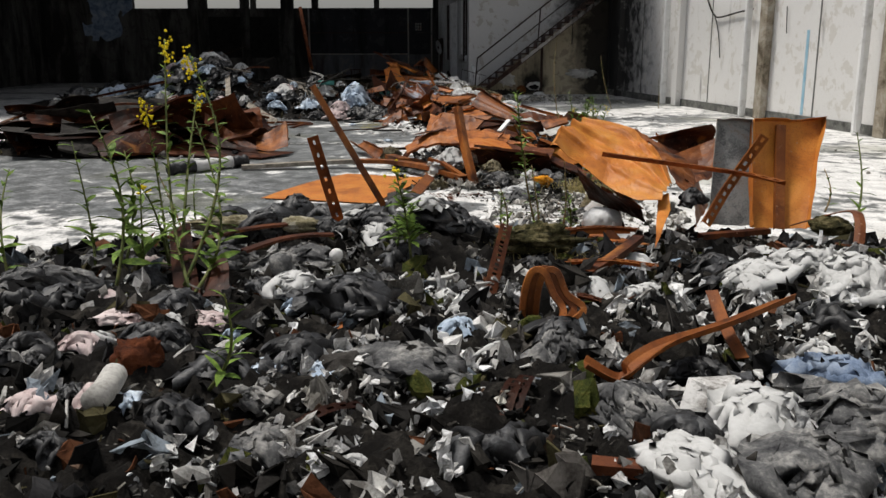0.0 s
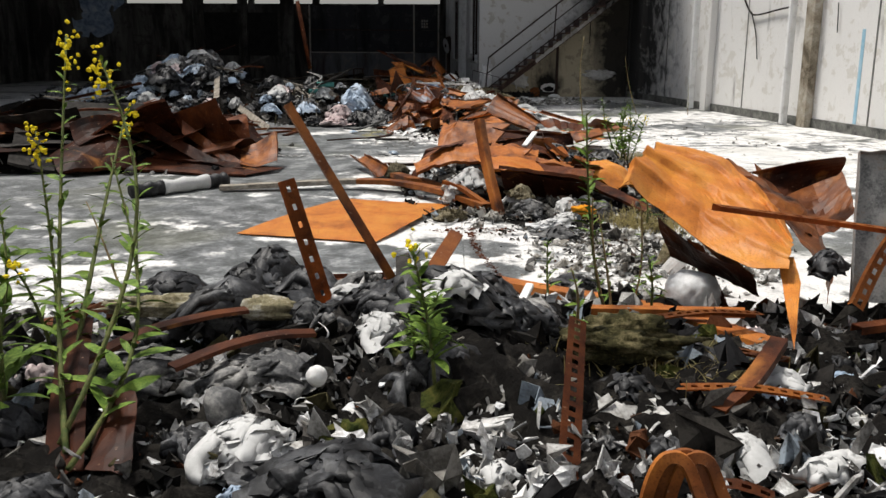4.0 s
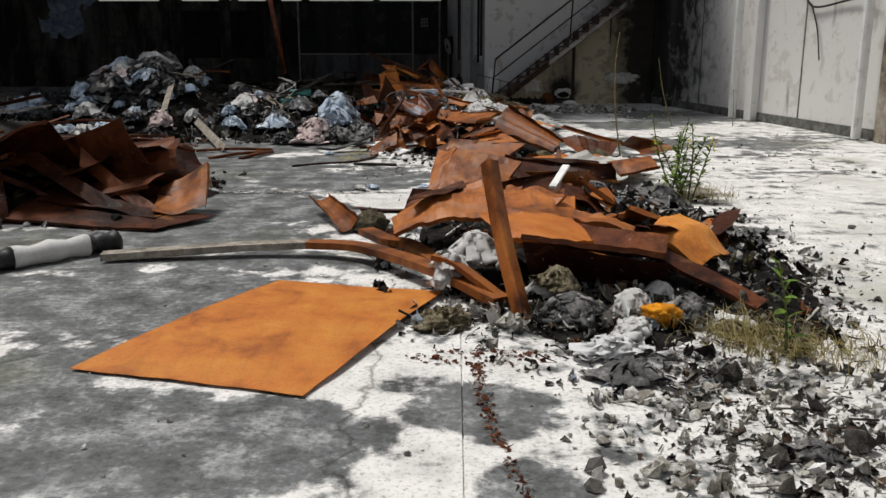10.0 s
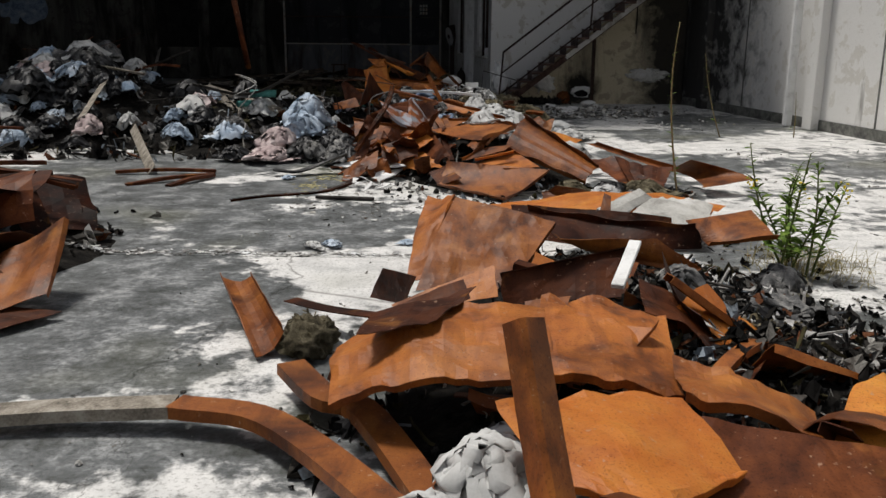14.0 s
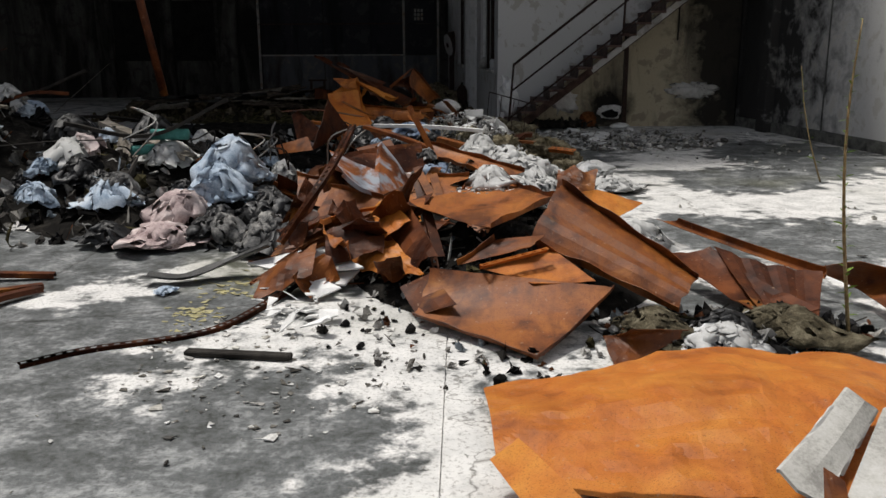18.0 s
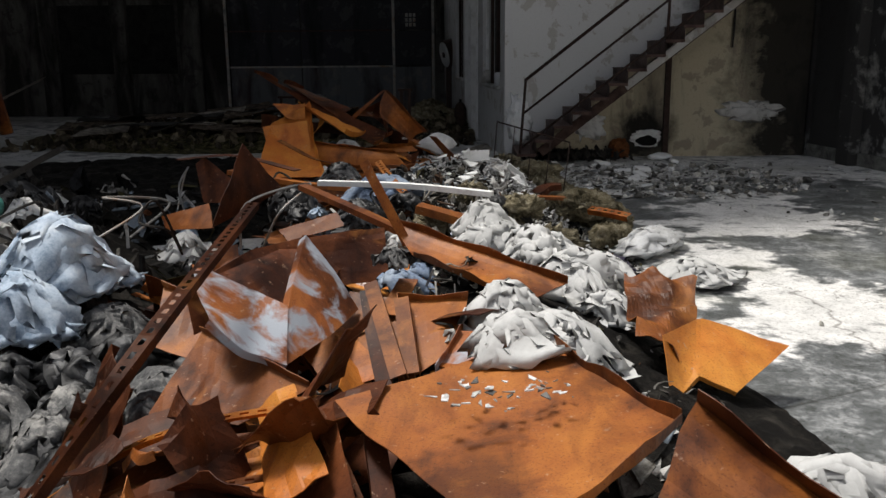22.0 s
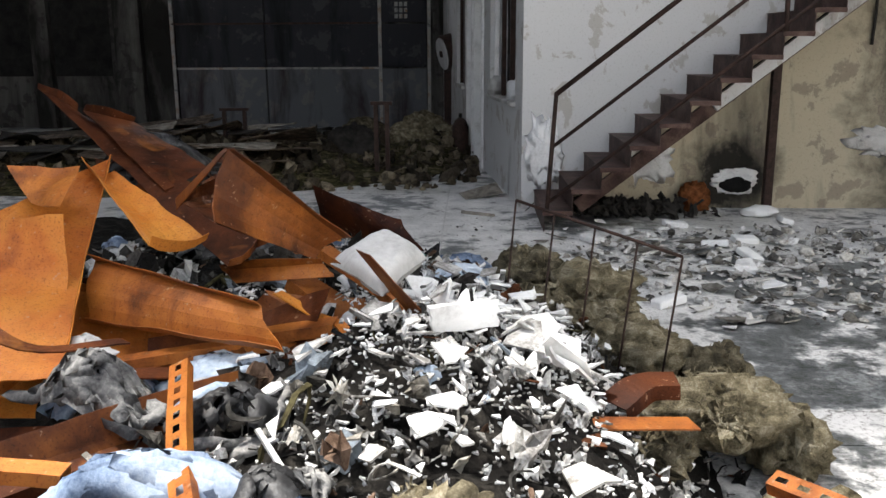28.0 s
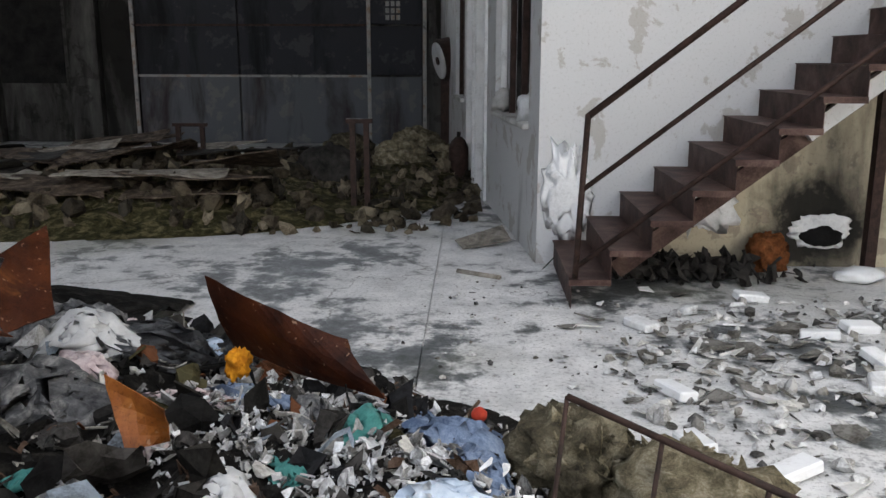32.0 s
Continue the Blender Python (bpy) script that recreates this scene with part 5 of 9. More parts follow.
sheet([(-0.77, 15.89, 0.55), (-0.47, 16.04, 0.62), (-0.42, 15.95, 0.56), (-0.71, 15.83, 0.50)], RUST, 0.03, 64, label="rusty strip in the clothes")
sheet([(-0.05, 14.85, 0.45), (0.25, 14.88, 0.45), (0.22, 14.51, 0.36), (0.03, 14.38, 0.28)], RUST, 0.02, 65, label="rusty panel under white cloth", lips="ad")
sheet([(0.22, 14.53, 0.42), (0.47, 14.53, 0.42), (0.40, 14.20, 0.36), (0.13, 14.27, 0.34)], RUST_BARE, 0.02, 66, label="panel with white bloom between two ribs", lips="bd")
loft([[(1.02, 15.42, 0.42), (1.17, 15.40, 0.45), (1.33, 15.30, 0.38)], [(0.98, 15.12, 0.34), (1.14, 15.06, 0.30), (1.29, 15.06, 0.31)], [(0.95, 14.78, 0.31), (1.08, 14.72, 0.22), (1.16, 14.70, 0.10)]], RUST, 0.09, 67, 9, "d", label="crumpled rusty box side", ragged=0.04)
loft([[(1.06, 14.74, 0.33), (1.30, 15.05, 0.31), (1.66, 14.92, 0.22)], [(1.06, 14.52, 0.10), (1.20, 14.66, 0.19), (1.34, 14.60, 0.13)]], RUST_BRIGHT, 0.015, 69, 9, "b", 0.02, label="flat orange panel leaning out of the heap")
sheet([(0.45, 14.19, 0.40), (0.58, 14.20, 0.42), (0.71, 14.11, 0.38), (0.37, 14.06, 0.36)], RUST, 0.02, 70, label="rusty panel near the white cloth")
sheet([(-0.47, 14.71, 0.32), (-0.33, 14.90, 0.36), (-0.04, 14.41, 0.30), (-0.28, 14.42, 0.20)], RUST, 0.03, 71, label="rusty panel in the heap")
# ---- top of the large heap ----
sheet([(-1.33, 18.39, 0.92), (-1.13, 18.99, 1.05), (-0.83, 17.80, 0.56), (-1.30, 17.70, 0.60)], RUST_BRIGHT, 0.03, 81, (0, 0.04), "b", label="tall orange panel standing in the heap")
sheet([(-1.60, 17.18, 0.75), (-1.54, 17.19, 0.80), (-1.13, 17.05, 0.50), (-1.53, 17.07, 0.50)], RUST_DARK, 0.03, 82, label="dark rusty panel in shade")
sheet([(-1.00, 18.49, 0.75), (-0.28, 18.01, 0.72), (-0.19, 17.88, 0.62), (-0.94, 18.28, 0.58)], RUST, 0.02, 83, (0, -0.03), "ac", label="rusty trough with soot inside")
sheet([(-1.19, 18.88, 1.08), (-1.06, 18.88, 1.02), (-0.56, 18.41, 0.85), (-0.71, 18.25, 0.85)], RUST_BRIGHT, 0.03, 88, (0.04, 0), "c", label="drooping rusty strip at the top of the heap")
sheet([(-1.36, 18.64, 1.05), (-1.09, 18.65, 1.06), (-1.04, 18.36, 0.95), (-1.21, 18.49, 0.95)], RUST, 0.08, 89, label="torn top edge of a rusty panel")
sheet([(-1.40, 18.38, 0.90), (-1.02, 18.33, 0.95), (-0.97, 18.07, 0.50), (-1.20, 17.90, 0.40)], RUST_BRIGHT, 0.02, 90, (0, 0.03), label="broad rusty panel facing the entrance")
sheet([(-0.04, 18.37, 0.82), (0.02, 18.27, 0.82), (0.23, 18.18, 0.62), (0.16, 18.27, 0.60)], RUST, 0.02, 91, label="rusty strip sliding down the heap")
sheet([(-1.15, 17.80, 0.40), (-0.80, 17.81, 0.42), (-0.81, 17.59, 0.30), (-1.10, 17.68, 0.30)], RUST_DARK, 0.03, 92, label="dark rusty panel sprinkled with flakes", lips="c")
sheet([(-1.42, 18.33, 0.50), (-0.98, 18.01, 0.50), (-0.94, 17.85, 0.42), (-1.21, 17.89, 0.40)], RUST_BRIGHT, 0.02, 921, label="orange panel low in the heap")
sheet([(-1.75, 19.72, 1.3), (-1.50, 19.57, 1.2), (-0.35, 18.54, 0.82), (-0.50, 18.42, 0.74)], RUST_DARK, 0.02, 93, lips="ac", label="long dark rusty beam across the heap")
sheet([(-1.43, 19.47, 1.22), (-1.30, 19.72, 1.15), (-0.75, 19.13, 1), (-0.85, 18.84, 0.95)], RUST_DARK, 0.02, 94, lips="a", label="rusty beam end sticking up")
sheet([(-0.56, 20.48, 0.72), (-0.49, 20.59, 0.42), (0.11, 20.15, 0.40), (-0.03, 20.30, 0.55)], RUST_DARK, 0.02, 95, (0.02, 0.02), label="brown rusty plate with flaking paint leaning in the rubble", ragged=0.05)
sheet([(-1.95, 20.71, 0.85), (-0.93, 19.58, 0.80), (-0.91, 19.82, 0.70), (-1.92, 20.61, 0.70)], RUST_DARK, 0.03, 96, label="rusty panel on the far side of the heap")
sheet([(-1.09, 19.98, 0.85), (-1.08, 20.40, 0.90), (-0.89, 20.02, 0.70), (-0.98, 19.91, 0.68)], RUST_DARK, 0.05, 97, label="torn dark rusty scrap standing up")
sheet([(-0.59, 19.68, 0.65), (-0.37, 19.52, 0.62), (-0.40, 19.60, 0.50), (-0.48, 19.53, 0.50)], RUST, 0.06, 98, label="torn rusty scrap")
# bars of the large heap
slotted_bar([(-0.68, 14.98, 0.86), (-0.66, 13.57, 0.72), (-0.94, 13.18, 0.30)], 0.05, 0.03, RUST_DARK, label="rusty slotted angle rising along the heap")
slotted_bar([(-1.09, 13.74, 0.12), (-0.84, 13.78, 0.28), (-0.57, 13.77, 0.38), (-0.31, 13.79, 0.42)], 0.05, 0.03, RUST_BRIGHT, label="orange slotted angle bent round the heap")
slotted_bar([(-0.46, 13.35, 0.12), (-0.77, 13.30, 0.06), (-0.96, 12.75, 0.03), (-1.17, 12.31, 0.02), (-1.68, 12.04, 0.02), (-1.92, 11.82, 0.02)], 0.05, 0.025, RUST_DARK, label="long dark slotted strip snaking over the floor")
profile_bar([(-0.04, 13.70, 0.40), (0.06, 13.21, 0.20)], U_SMALL, RUST_DARK, "rusty_bar", "thin rusty bar leaning on the heap", "metal bar")
profile_bar([(-0.27, 15.66, 0.95), (-0.16, 15.63, 0.74), (-0.05, 15.61, 0.53)], FLATBAR, RUST, "rusty_bar", "rusty flat bar standing out of the heap", "metal bar", face=(0, -1, 0.2))
profile_bar([(-0.69, 16.78, 0.69), (-0.10, 16.63, 0.69), (0.41, 16.42, 0.67)], [(-0.024, -0.03), (-0.024, 0.0), (0.024, 0.0), (0.024, -0.03)], WHITE_BOARD, "white_beam", "long white painted board lying across the heap", "board")
slotted_bar([(1.42, 17.39, 0.34), (1.3, 17.54, 0.345), (1.18, 17.69, 0.34)], 0.06, 0.04, RUST, face=(0, -0.6, 1), label="orange slotted angle poking out over the floor")
slotted_bar([(-0.62, 18.27, 0.50), (-0.52, 17.86, 0.42), (-0.32, 17.29, 0.30)], 0.06, 0.03, RUST_BRIGHT, label="orange slotted angle standing in the clothes", face=(0, -1, 0.4))
slotted_bar([(-0.38, 17.53, 0.72), (-0.27, 17.17, 0.66), (-0.15, 16.86, 0.60)], 0.05, 0.03, RUST_BRIGHT, face=(0, -1, 0.5))
profile_bar([(-0.28, 17.58, 0.35), (-0.18, 17.55, 0.33), (-0.07, 17.47, 0.32)], U_SMALL, RUST, "rusty_bar", "short rusty bar with a frayed end", "metal bar")
profile_bar([(-1.35, 18.21, 0.60), (-0.94, 17.90, 0.55), (-0.55, 17.97, 0.52)], ANGLE, RUST_DARK, "rusty_bar", "rusty angle bent in the middle", "metal bar")
profile_bar([(0.80, 18.04, 0.40), (0.90, 18.10, 0.45), (1.01, 18.10, 0.46)], CHANNEL, RUST_DARK, "rusty_channel", "short dark rusty channel over rubble", "metal channel")
profile_bar([(0.41, 17.93, 0.45), (0.59, 17.86, 0.42), (1.03, 17.94, 0.38)], ANGLE, RUST, "rusty_bar", "rusty bar buried in white fragments", "metal bar")
profile_bar([(-0.29, 18.61, 0.66), (-0.17, 18.54, 0.60), (0.09, 18.34, 0.52)], CHANNEL, RUST, "rusty_channel", "rusty channel beside the white bag", "metal channel")
profile_bar([(0.07, 18.45, 0.50), (0.22, 18.74, 0.55), (0.37, 19.08, 0.55)], FLATBAR, CHAR, "charred_batten", "charred batten in the fragments", "batten")
profile_bar([(-0.75, 16.55, 0.70), (-0.31, 15.95, 0.64), (-0.04, 15.74, 0.56)], U_SMALL, RUST, "rusty_bar", "rusty bar lying over clothes", "metal bar")
profile_bar([(-1.67, 17.02, 0.80), (-1.34, 17.24, 0.80), (-0.79, 16.61, 0.78)], FLATBAR, RUST_DARK, "rusty_strip", "thin rusty strip across a panel", "metal strip")
profile_bar([(-0.08, 14.75, 0.42), (-0.01, 15.03, 0.50)], ANGLE, RUST, "slotted_end", "short rusty angle end", "metal bar")
profile_bar([(0.02, 14.31, 0.30), (0.00, 14.58, 0.38), (-0.03, 14.83, 0.46)], U_SMALL, RUST, "rusty_bar", "upright rusty rib", "metal bar", face=(0, -1, 0.3))
profile_bar([(-0.06, 14.32, 0.26), (-0.13, 14.62, 0.36), (-0.18, 14.85, 0.50)], U_SMALL, RUST_DARK, "rusty_bar", "upright dark rusty rib", "metal bar", face=(0, -1, 0.3))
profile_bar([(0.15, 14.34, 0.36), (0.30, 14.20, 0.36), (0.46, 14.15, 0.34)], U_SMALL, RUST, "rusty_bar", "rusty bar across the panel", "metal bar")
profile_bar([(-1.46, 17.53, 0.66), (-0.92, 17.23, 0.62), (-0.54, 17.22, 0.58)], U_SMALL, RUST, "rusty_bar", "rusty bar lying level on the heap", "metal bar")
profile_bar([(-0.03, 16.40, 0.60), (0.18, 16.35, 0.55), (0.39, 16.27, 0.50)], CHANNEL, RUST, "rusty_channel", "rusty slotted channel under white cloth", "metal channel")
profile_bar([(-1.14, 17.77, 0.85), (-0.84, 17.64, 0.72), (-0.65, 17.86, 0.66)], FLATBAR, RUST_DARK, "rusty_strip", "rusty strip hanging over a panel", "metal strip")
profile_bar([(-1.18, 19.33, 0.72), (-1.09, 19.32, 0.82), (-1.05, 19.40, 0.92)], FLATBAR, RUST_BRIGHT, "rusty_strip", "folded edge strip of a roof sheet", "metal strip")
# dark bar and curled black strip on the floor
bar = block("charred_bar", (-0.27, -0.03, 0.0), (0.27, 0.03, 0.028), CHAR, None, turn=pose(-0.9, 11.96, 0.005, 0, 0, -7), bevel=0.006)
tagged(bar, "charred flat bar lying on the concrete", "metal bar")
profile_bar([(-1.82, 13.27, 0.05), (-1.58, 13.29, 0.03), (-1.37, 13.44, 0.08), (-1.06, 13.49, 0.20)], [(-0.07, 0.02), (0, 0), (0.07, 0.03)], BLACK_CLOTH, "rubber_strip", "curled black rubber strip beside the heap", "rubber strip")

# the big folded sheets in the middle of the large heap
APEX, ENDB, ENDC, FOOT, WING = (-0.36, 18.01, 1.20), (-0.09, 18.42, 0.85), (-0.19, 18.42, 0.77), (-0.38, 17.92, 1.00), (-0.66, 18.40, 0.99)
sheet([APEX, ENDB, ENDC, FOOT], RUST, 0.014, 187, (0, 0.03), "a", 0.03, label="roof-shaped orange sheet with a long crease high on the heap", ribs=1)
sheet([APEX, tuple(p + d for p, d in zip(APEX, (-0.02, 0.05, 0.0))), WING, tuple(p + d for p, d in zip(WING, (0.02, -0.05, -0.03)))], RUST, 0.01, 188, label="folded end of a rusty sheet")
# inner leaf in darker rust, for the shade behind the fold
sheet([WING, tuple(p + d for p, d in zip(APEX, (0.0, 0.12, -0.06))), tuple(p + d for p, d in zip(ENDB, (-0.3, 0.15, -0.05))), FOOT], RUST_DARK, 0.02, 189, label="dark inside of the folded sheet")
sheet([(-1.18, 18.54, 0.64), (-0.50, 18.32, 0.60), (-0.37, 18.10, 0.48), (-0.99, 17.98, 0.50)], RUST, 0.014, 190, (0, 0.03), "a", 0.04, label="long front of a rusty trough")
sheet([(-1.20, 18.58, 0.64), (-0.91, 18.45, 0.70), (-0.49, 18.37, 0.66), (-0.50, 18.32, 0.60)], RUST_DARK, 0.03, 191, label="sooty floor of a rusty trough", ragged=0.06)
sheet([(-0.53, 18.36, 0.58), (-0.37, 18.42, 0.65), (-0.08, 18.25, 0.58), (-0.28, 17.99, 0.46)], RUST, 0.02, 192, (0.03, 0.03), label="rusty sheet bent over the heap")
sheet([(-0.37, 18.44, 0.65), (0.07, 18.39, 0.64), (0.36, 18.17, 0.46), (-0.04, 18.14, 0.47)], RUST, 0.016, 193, (0.02, 0.02), label="rusty sheet strewn with white flakes", ragged=0.05)
sheet([(-0.58, 18.62, 0.68), (-0.19, 18.57, 0.72), (-0.14, 18.53, 0.68), (-0.51, 18.55, 0.65)], RUST, 0.02, 194, lips="a", label="narrow rusty sheet under the folded one")
profile_bar([(-0.20, 18.66, 0.76), (0.06, 18.38, 0.68), (0.23, 18.28, 0.56)], [(-0.035, -0.03), (-0.03, 0), (0.03, 0), (0.035, -0.03)], RUST, "rusty_channel", "rusty channel sliding down beside the white bag", "metal channel")
profile_bar([(-0.53, 18.28, 0.62), (-0.40, 18.11, 0.56), (-0.29, 17.94, 0.46), (-0.24, 17.79, 0.42), (-0.26, 17.54, 0.34)], [(-0.02, 0.004), (0, 0), (0.02, 0.004)], RUST, "steel_band", "narrow rusty band bent down through the rags", "metal band", face=(0.3, -1, 0.5))
profile_bar([(-0.31, 18.34, 0.67), (-0.16, 18.24, 0.62), (-0.06, 18.17, 0.60), (0.01, 18.06, 0.50)], [(-0.022, 0.004), (0, 0), (0.022, 0.004)], RUST_BRIGHT, "steel_band", "folded rusty edge strip", "metal band")
sheet([(-1.05, 18.09, 0.55), (-0.88, 18.12, 0.56), (-0.83, 18.06, 0.52), (-1.01, 18.04, 0.50)], WHITE_CLOTH, 0.02, 195, th=0.004, label="white torn cloth strip on a rusty panel", name="cloth_strip", category="cloth", group="", ragged=0.06)
loft([[(-0.80, 14.46, 0.71), (-0.62, 14.50, 0.62), (-0.43, 14.41, 0.56)], [(-0.74, 14.30, 0.64), (-0.58, 14.30, 0.54), (-0.41, 14.28, 0.49)], [(-0.66, 14.16, 0.58), (-0.53, 14.12, 0.48), (-0.39, 14.14, 0.42)]], RUST_BARE, 0.02, 196, 8, "b", 0.03, label="galvanised sheet with white bloom folded into a V", name="zinc_sheet", soften=1)
loft([[(-0.45, 14.95, 0.72), (-0.33, 14.92, 0.57), (-0.22, 14.86, 0.41)], [(-0.44, 14.66, 0.64), (-0.35, 14.60, 0.53), (-0.28, 14.50, 0.42)], [(-0.43, 14.41, 0.56), (-0.41, 14.27, 0.49), (-0.39, 14.16, 0.42)]], RUST_BARE, 0.012, 197, 8, "a", 0.04, label="upright leaf of zinc and rust standing on edge", name="zinc_sheet", soften=0)
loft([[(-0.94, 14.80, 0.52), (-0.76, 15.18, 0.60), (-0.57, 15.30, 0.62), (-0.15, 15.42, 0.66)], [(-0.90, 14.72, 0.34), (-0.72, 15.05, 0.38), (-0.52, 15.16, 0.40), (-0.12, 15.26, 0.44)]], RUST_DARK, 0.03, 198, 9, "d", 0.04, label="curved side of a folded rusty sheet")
# dark sheet that paints the shade in the hollow
loft([[(-0.86, 14.85, 0.36), (-0.66, 15.00, 0.34), (-0.30, 15.10, 0.36)], [(-0.80, 14.50, 0.40), (-0.62, 14.55, 0.34), (-0.44, 14.45, 0.36)]], RUST_SHADED, 0.03, 199, 8, label="dark sooty hollow of a folded sheet")
for a, b in (((-0.17, 14.90, 0.52), (0.0, 14.20, 0.36)), ((-0.03, 14.80, 0.48), (0.04, 14.28, 0.34))):
    profile_bar([a, b], U_SMALL, RUST, "rusty_bar", "rusty rib lying over the panels", "metal bar", face=(0, -1, 0.5))

# ---- foreground rubble: bars, posts, leaning sheets ----
TOPZ = 0.3
slotted_bar([(-0.645, 1.707, 0.956), (-0.555, 1.743, 0.611), (-0.412, 1.799, 0.058)], 0.07, 0.035, RUST, "dark red slotted upright stuck in the rubble", face=(0.2, -1, 0.2), pitch=0.075, slot=(0.34, 0.2))
profile_bar([(-0.659, 1.882, 1.248), (-0.434, 1.908, 0.846), (-0.209, 1.934, 0.444)], [(-0.017, -0.018), (-0.017, 0.0), (0.017, 0.0), (0.017, -0.018)], RUST, "steel_post", "long brown rusty bar leaning out of the rubble", "metal post", face=(0.3, -1, 0.4))
profile_bar([(0.05, 2.10, 0.66), (-0.05, 1.65, 0.60)], U_SMALL, RUST, "rusty_bar", "short rusty post in the rubble", "metal post", face=(0, -1, 0.3))
profile_bar([(-0.20, 2.11, 0.55), (-0.18, 1.80, 0.50), (-0.18, 1.79, 0.42)], U_SMALL, CHAR, "charred_post", "short charred wooden stub upright", "wooden stub", face=(0, -1, 0.1))
slotted_bar([(0.50, 1.36, 0.49), (0.35, 0.45, 0.30)], 0.07, 0.04, RUST_DARK, "dark red slotted bar standing upright in moss", face=(0, -1, 0.2))
profile_bar([(-1.30, 1.07, 0.40), (-1.12, 1.30, 0.45), (-0.95, 1.50, 0.45), (-0.80, 1.59, 0.45)], [(-0.034, -0.012), (-0.03, 0), (0.03, 0), (0.034, -0.012)], RUST_DARK, "rusty_channel", "dark red bent channel over the rubble", "metal channel")
profile_bar([(-0.93, 1.02, 0.42), (-0.78, 1.15, 0.45), (-0.63, 1.28, 0.45), (-0.49, 1.34, 0.44)], [(-0.034, -0.012), (-0.03, 0), (0.03, 0), (0.034, -0.012)], RUST_DARK, "rusty_channel", "dark red bent channel half buried", "metal channel")
profile_bar([(-1.34, 1.22, 0.50), (-1.22, 0.85, 0.42), (-1.08, 0.45, 0.30)], [(-0.07, -0.02), (-0.05, 0), (0.05, 0), (0.07, -0.03)], RUST_DARK, "rusty_strip", "wide dark red strip hanging down the rubble", "metal strip", face=(0, -1, 0.3))
sheet([(-1.06, 0.77, 0.42), (-0.95, 0.75, 0.44), (-0.86, 0.41, 0.34), (-1.00, 0.46, 0.32)], RUST_DARK, 0.05, 101, label="dark red leaf-shaped scrap of steel", ragged=0.12)
sheet([(-0.99, -1.05, 0.30), (-0.83, -1.10, 0.34), (-0.68, -1.16, 0.30), (-0.75, -1.19, 0.26)], RUST_DARK, 0.08, 102, (0.05, 0.02), label="folded red steel scrap in the soil")
for k, (a, b) in enumerate((((0.85, 1.72, 0.38), (1.37, 1.86, 0.36)), ((0.79, 1.02, 0.36), (1.27, 0.92, 0.36)), ((0.68, 0.34, 0.36), (0.86, 0.28, 0.36)), ((0.37, -0.84, 0.30), (0.44, -0.64, 0.36)), ((0.34, -0.84, 0.30), (0.40, -0.67, 0.36)), ((-0.31, -0.97, 0.33), (-0.12, -0.84, 0.34)))):
    mid = tuple((p + q) / 2 + (0.02 if i == 2 else 0) for i, (p, q) in enumerate(zip(a, b)))
    slotted_bar([a, mid, b], 0.06, 0.03, RUST if k < 3 else RUST_DARK, "short rusty slotted angle lying in the rubble", pitch=0.04)
profile_bar([(0.89, 0.88, 0.34), (1.05, 1.03, 0.39), (1.25, 1.33, 0.43)], U_SMALL, RUST_DARK, "rusty_channel", "dark rusty channel lying in the rubble", "metal channel")
hairpin = thing("bent_bars", "orange steel bars bent into a hairpin loop", "metal bars")
for dx, dy in ((0.0, 0.0), (0.03, 0.012), (0.056, 0.0)):
    profile_bar([(0.49 + dx, 0.16 + dy, 0.30), (0.50 + dx, 0.15 + dy, 0.44), (0.53 + dx, 0.14 + dy, 0.53), (0.58 + dx, 0.13 + dy, 0.53), (0.62 + dx, 0.11 + dy, 0.44), (0.66 + dx * 1.5, 0.07 + dy, 0.37), (0.60 - dx, -0.05 + dy, 0.28)], [(-0.014, -0.008), (-0.012, 0.006), (0.012, 0.006), (0.014, -0.008)], RUST, "bar", face=(0, -1, 0.3), parent=hairpin)
profile_bar([(0.63, -0.69, 0.42), (0.75, -0.70, 0.36), (0.81, -0.69, 0.42), (0.95, -0.55, 0.44), (1.20, -0.40, 0.46), (1.51, -0.20, 0.50)], [(-0.045, 0.02), (-0.03, 0), (0.03, 0), (0.045, 0.02)], RUST, "steel_band", "long rusty strip twisted at its end", "metal band", twist=0.5)
profile_bar([(1.25, -0.05, 0.50), (1.24, -0.29, 0.42), (1.25, -0.47, 0.36)], FLATBAR, RUST, "steel_band", "short orange flat bar in the rubble", "metal band")
profile_bar([(-0.35, 0.25, 0.36), (-0.30, -0.06, 0.32)], [(-0.03, 0), (0, 0), (0.03, 0)], RUST, "steel_band", "orange flat bar end in the soil", "metal band", face=(0, -1, 0.2))
profile_bar([(0.57, -1.24, 0.34), (0.71, -1.27, 0.34)], U_SMALL, RUST_DARK, "rusty_bar", "short red bar in the soil", "metal bar")
profile_bar([(2.36, 1.95, 0.36), (2.59, 1.70, 0.50), (2.59, 1.53, 0.48), (2.54, 1.40, 0.34)], [(-0.03, 0), (0, 0.004), (0.03, 0)], RUST, "steel_band", "rusty band bent into a hook", "metal band")
profile_bar([(0.19, 3.82, -0.00), *[(0.57, 3.26, 0.08), (0.93, 2.73, 0.16), (1.08, 2.30, 0.24), (1.34, 1.66, 0.30)]], CHANNEL, RUST, "rusty_channel", "long orange channel leaning on the rubble", "metal channel")
profile_bar([(0.68, 2.13, 0.30), (1.06, 2.05, 0.32), (1.34, 1.97, 0.34)], U_SMALL, RUST, "rusty_bar", "straight rusty bar lying level", "metal bar")
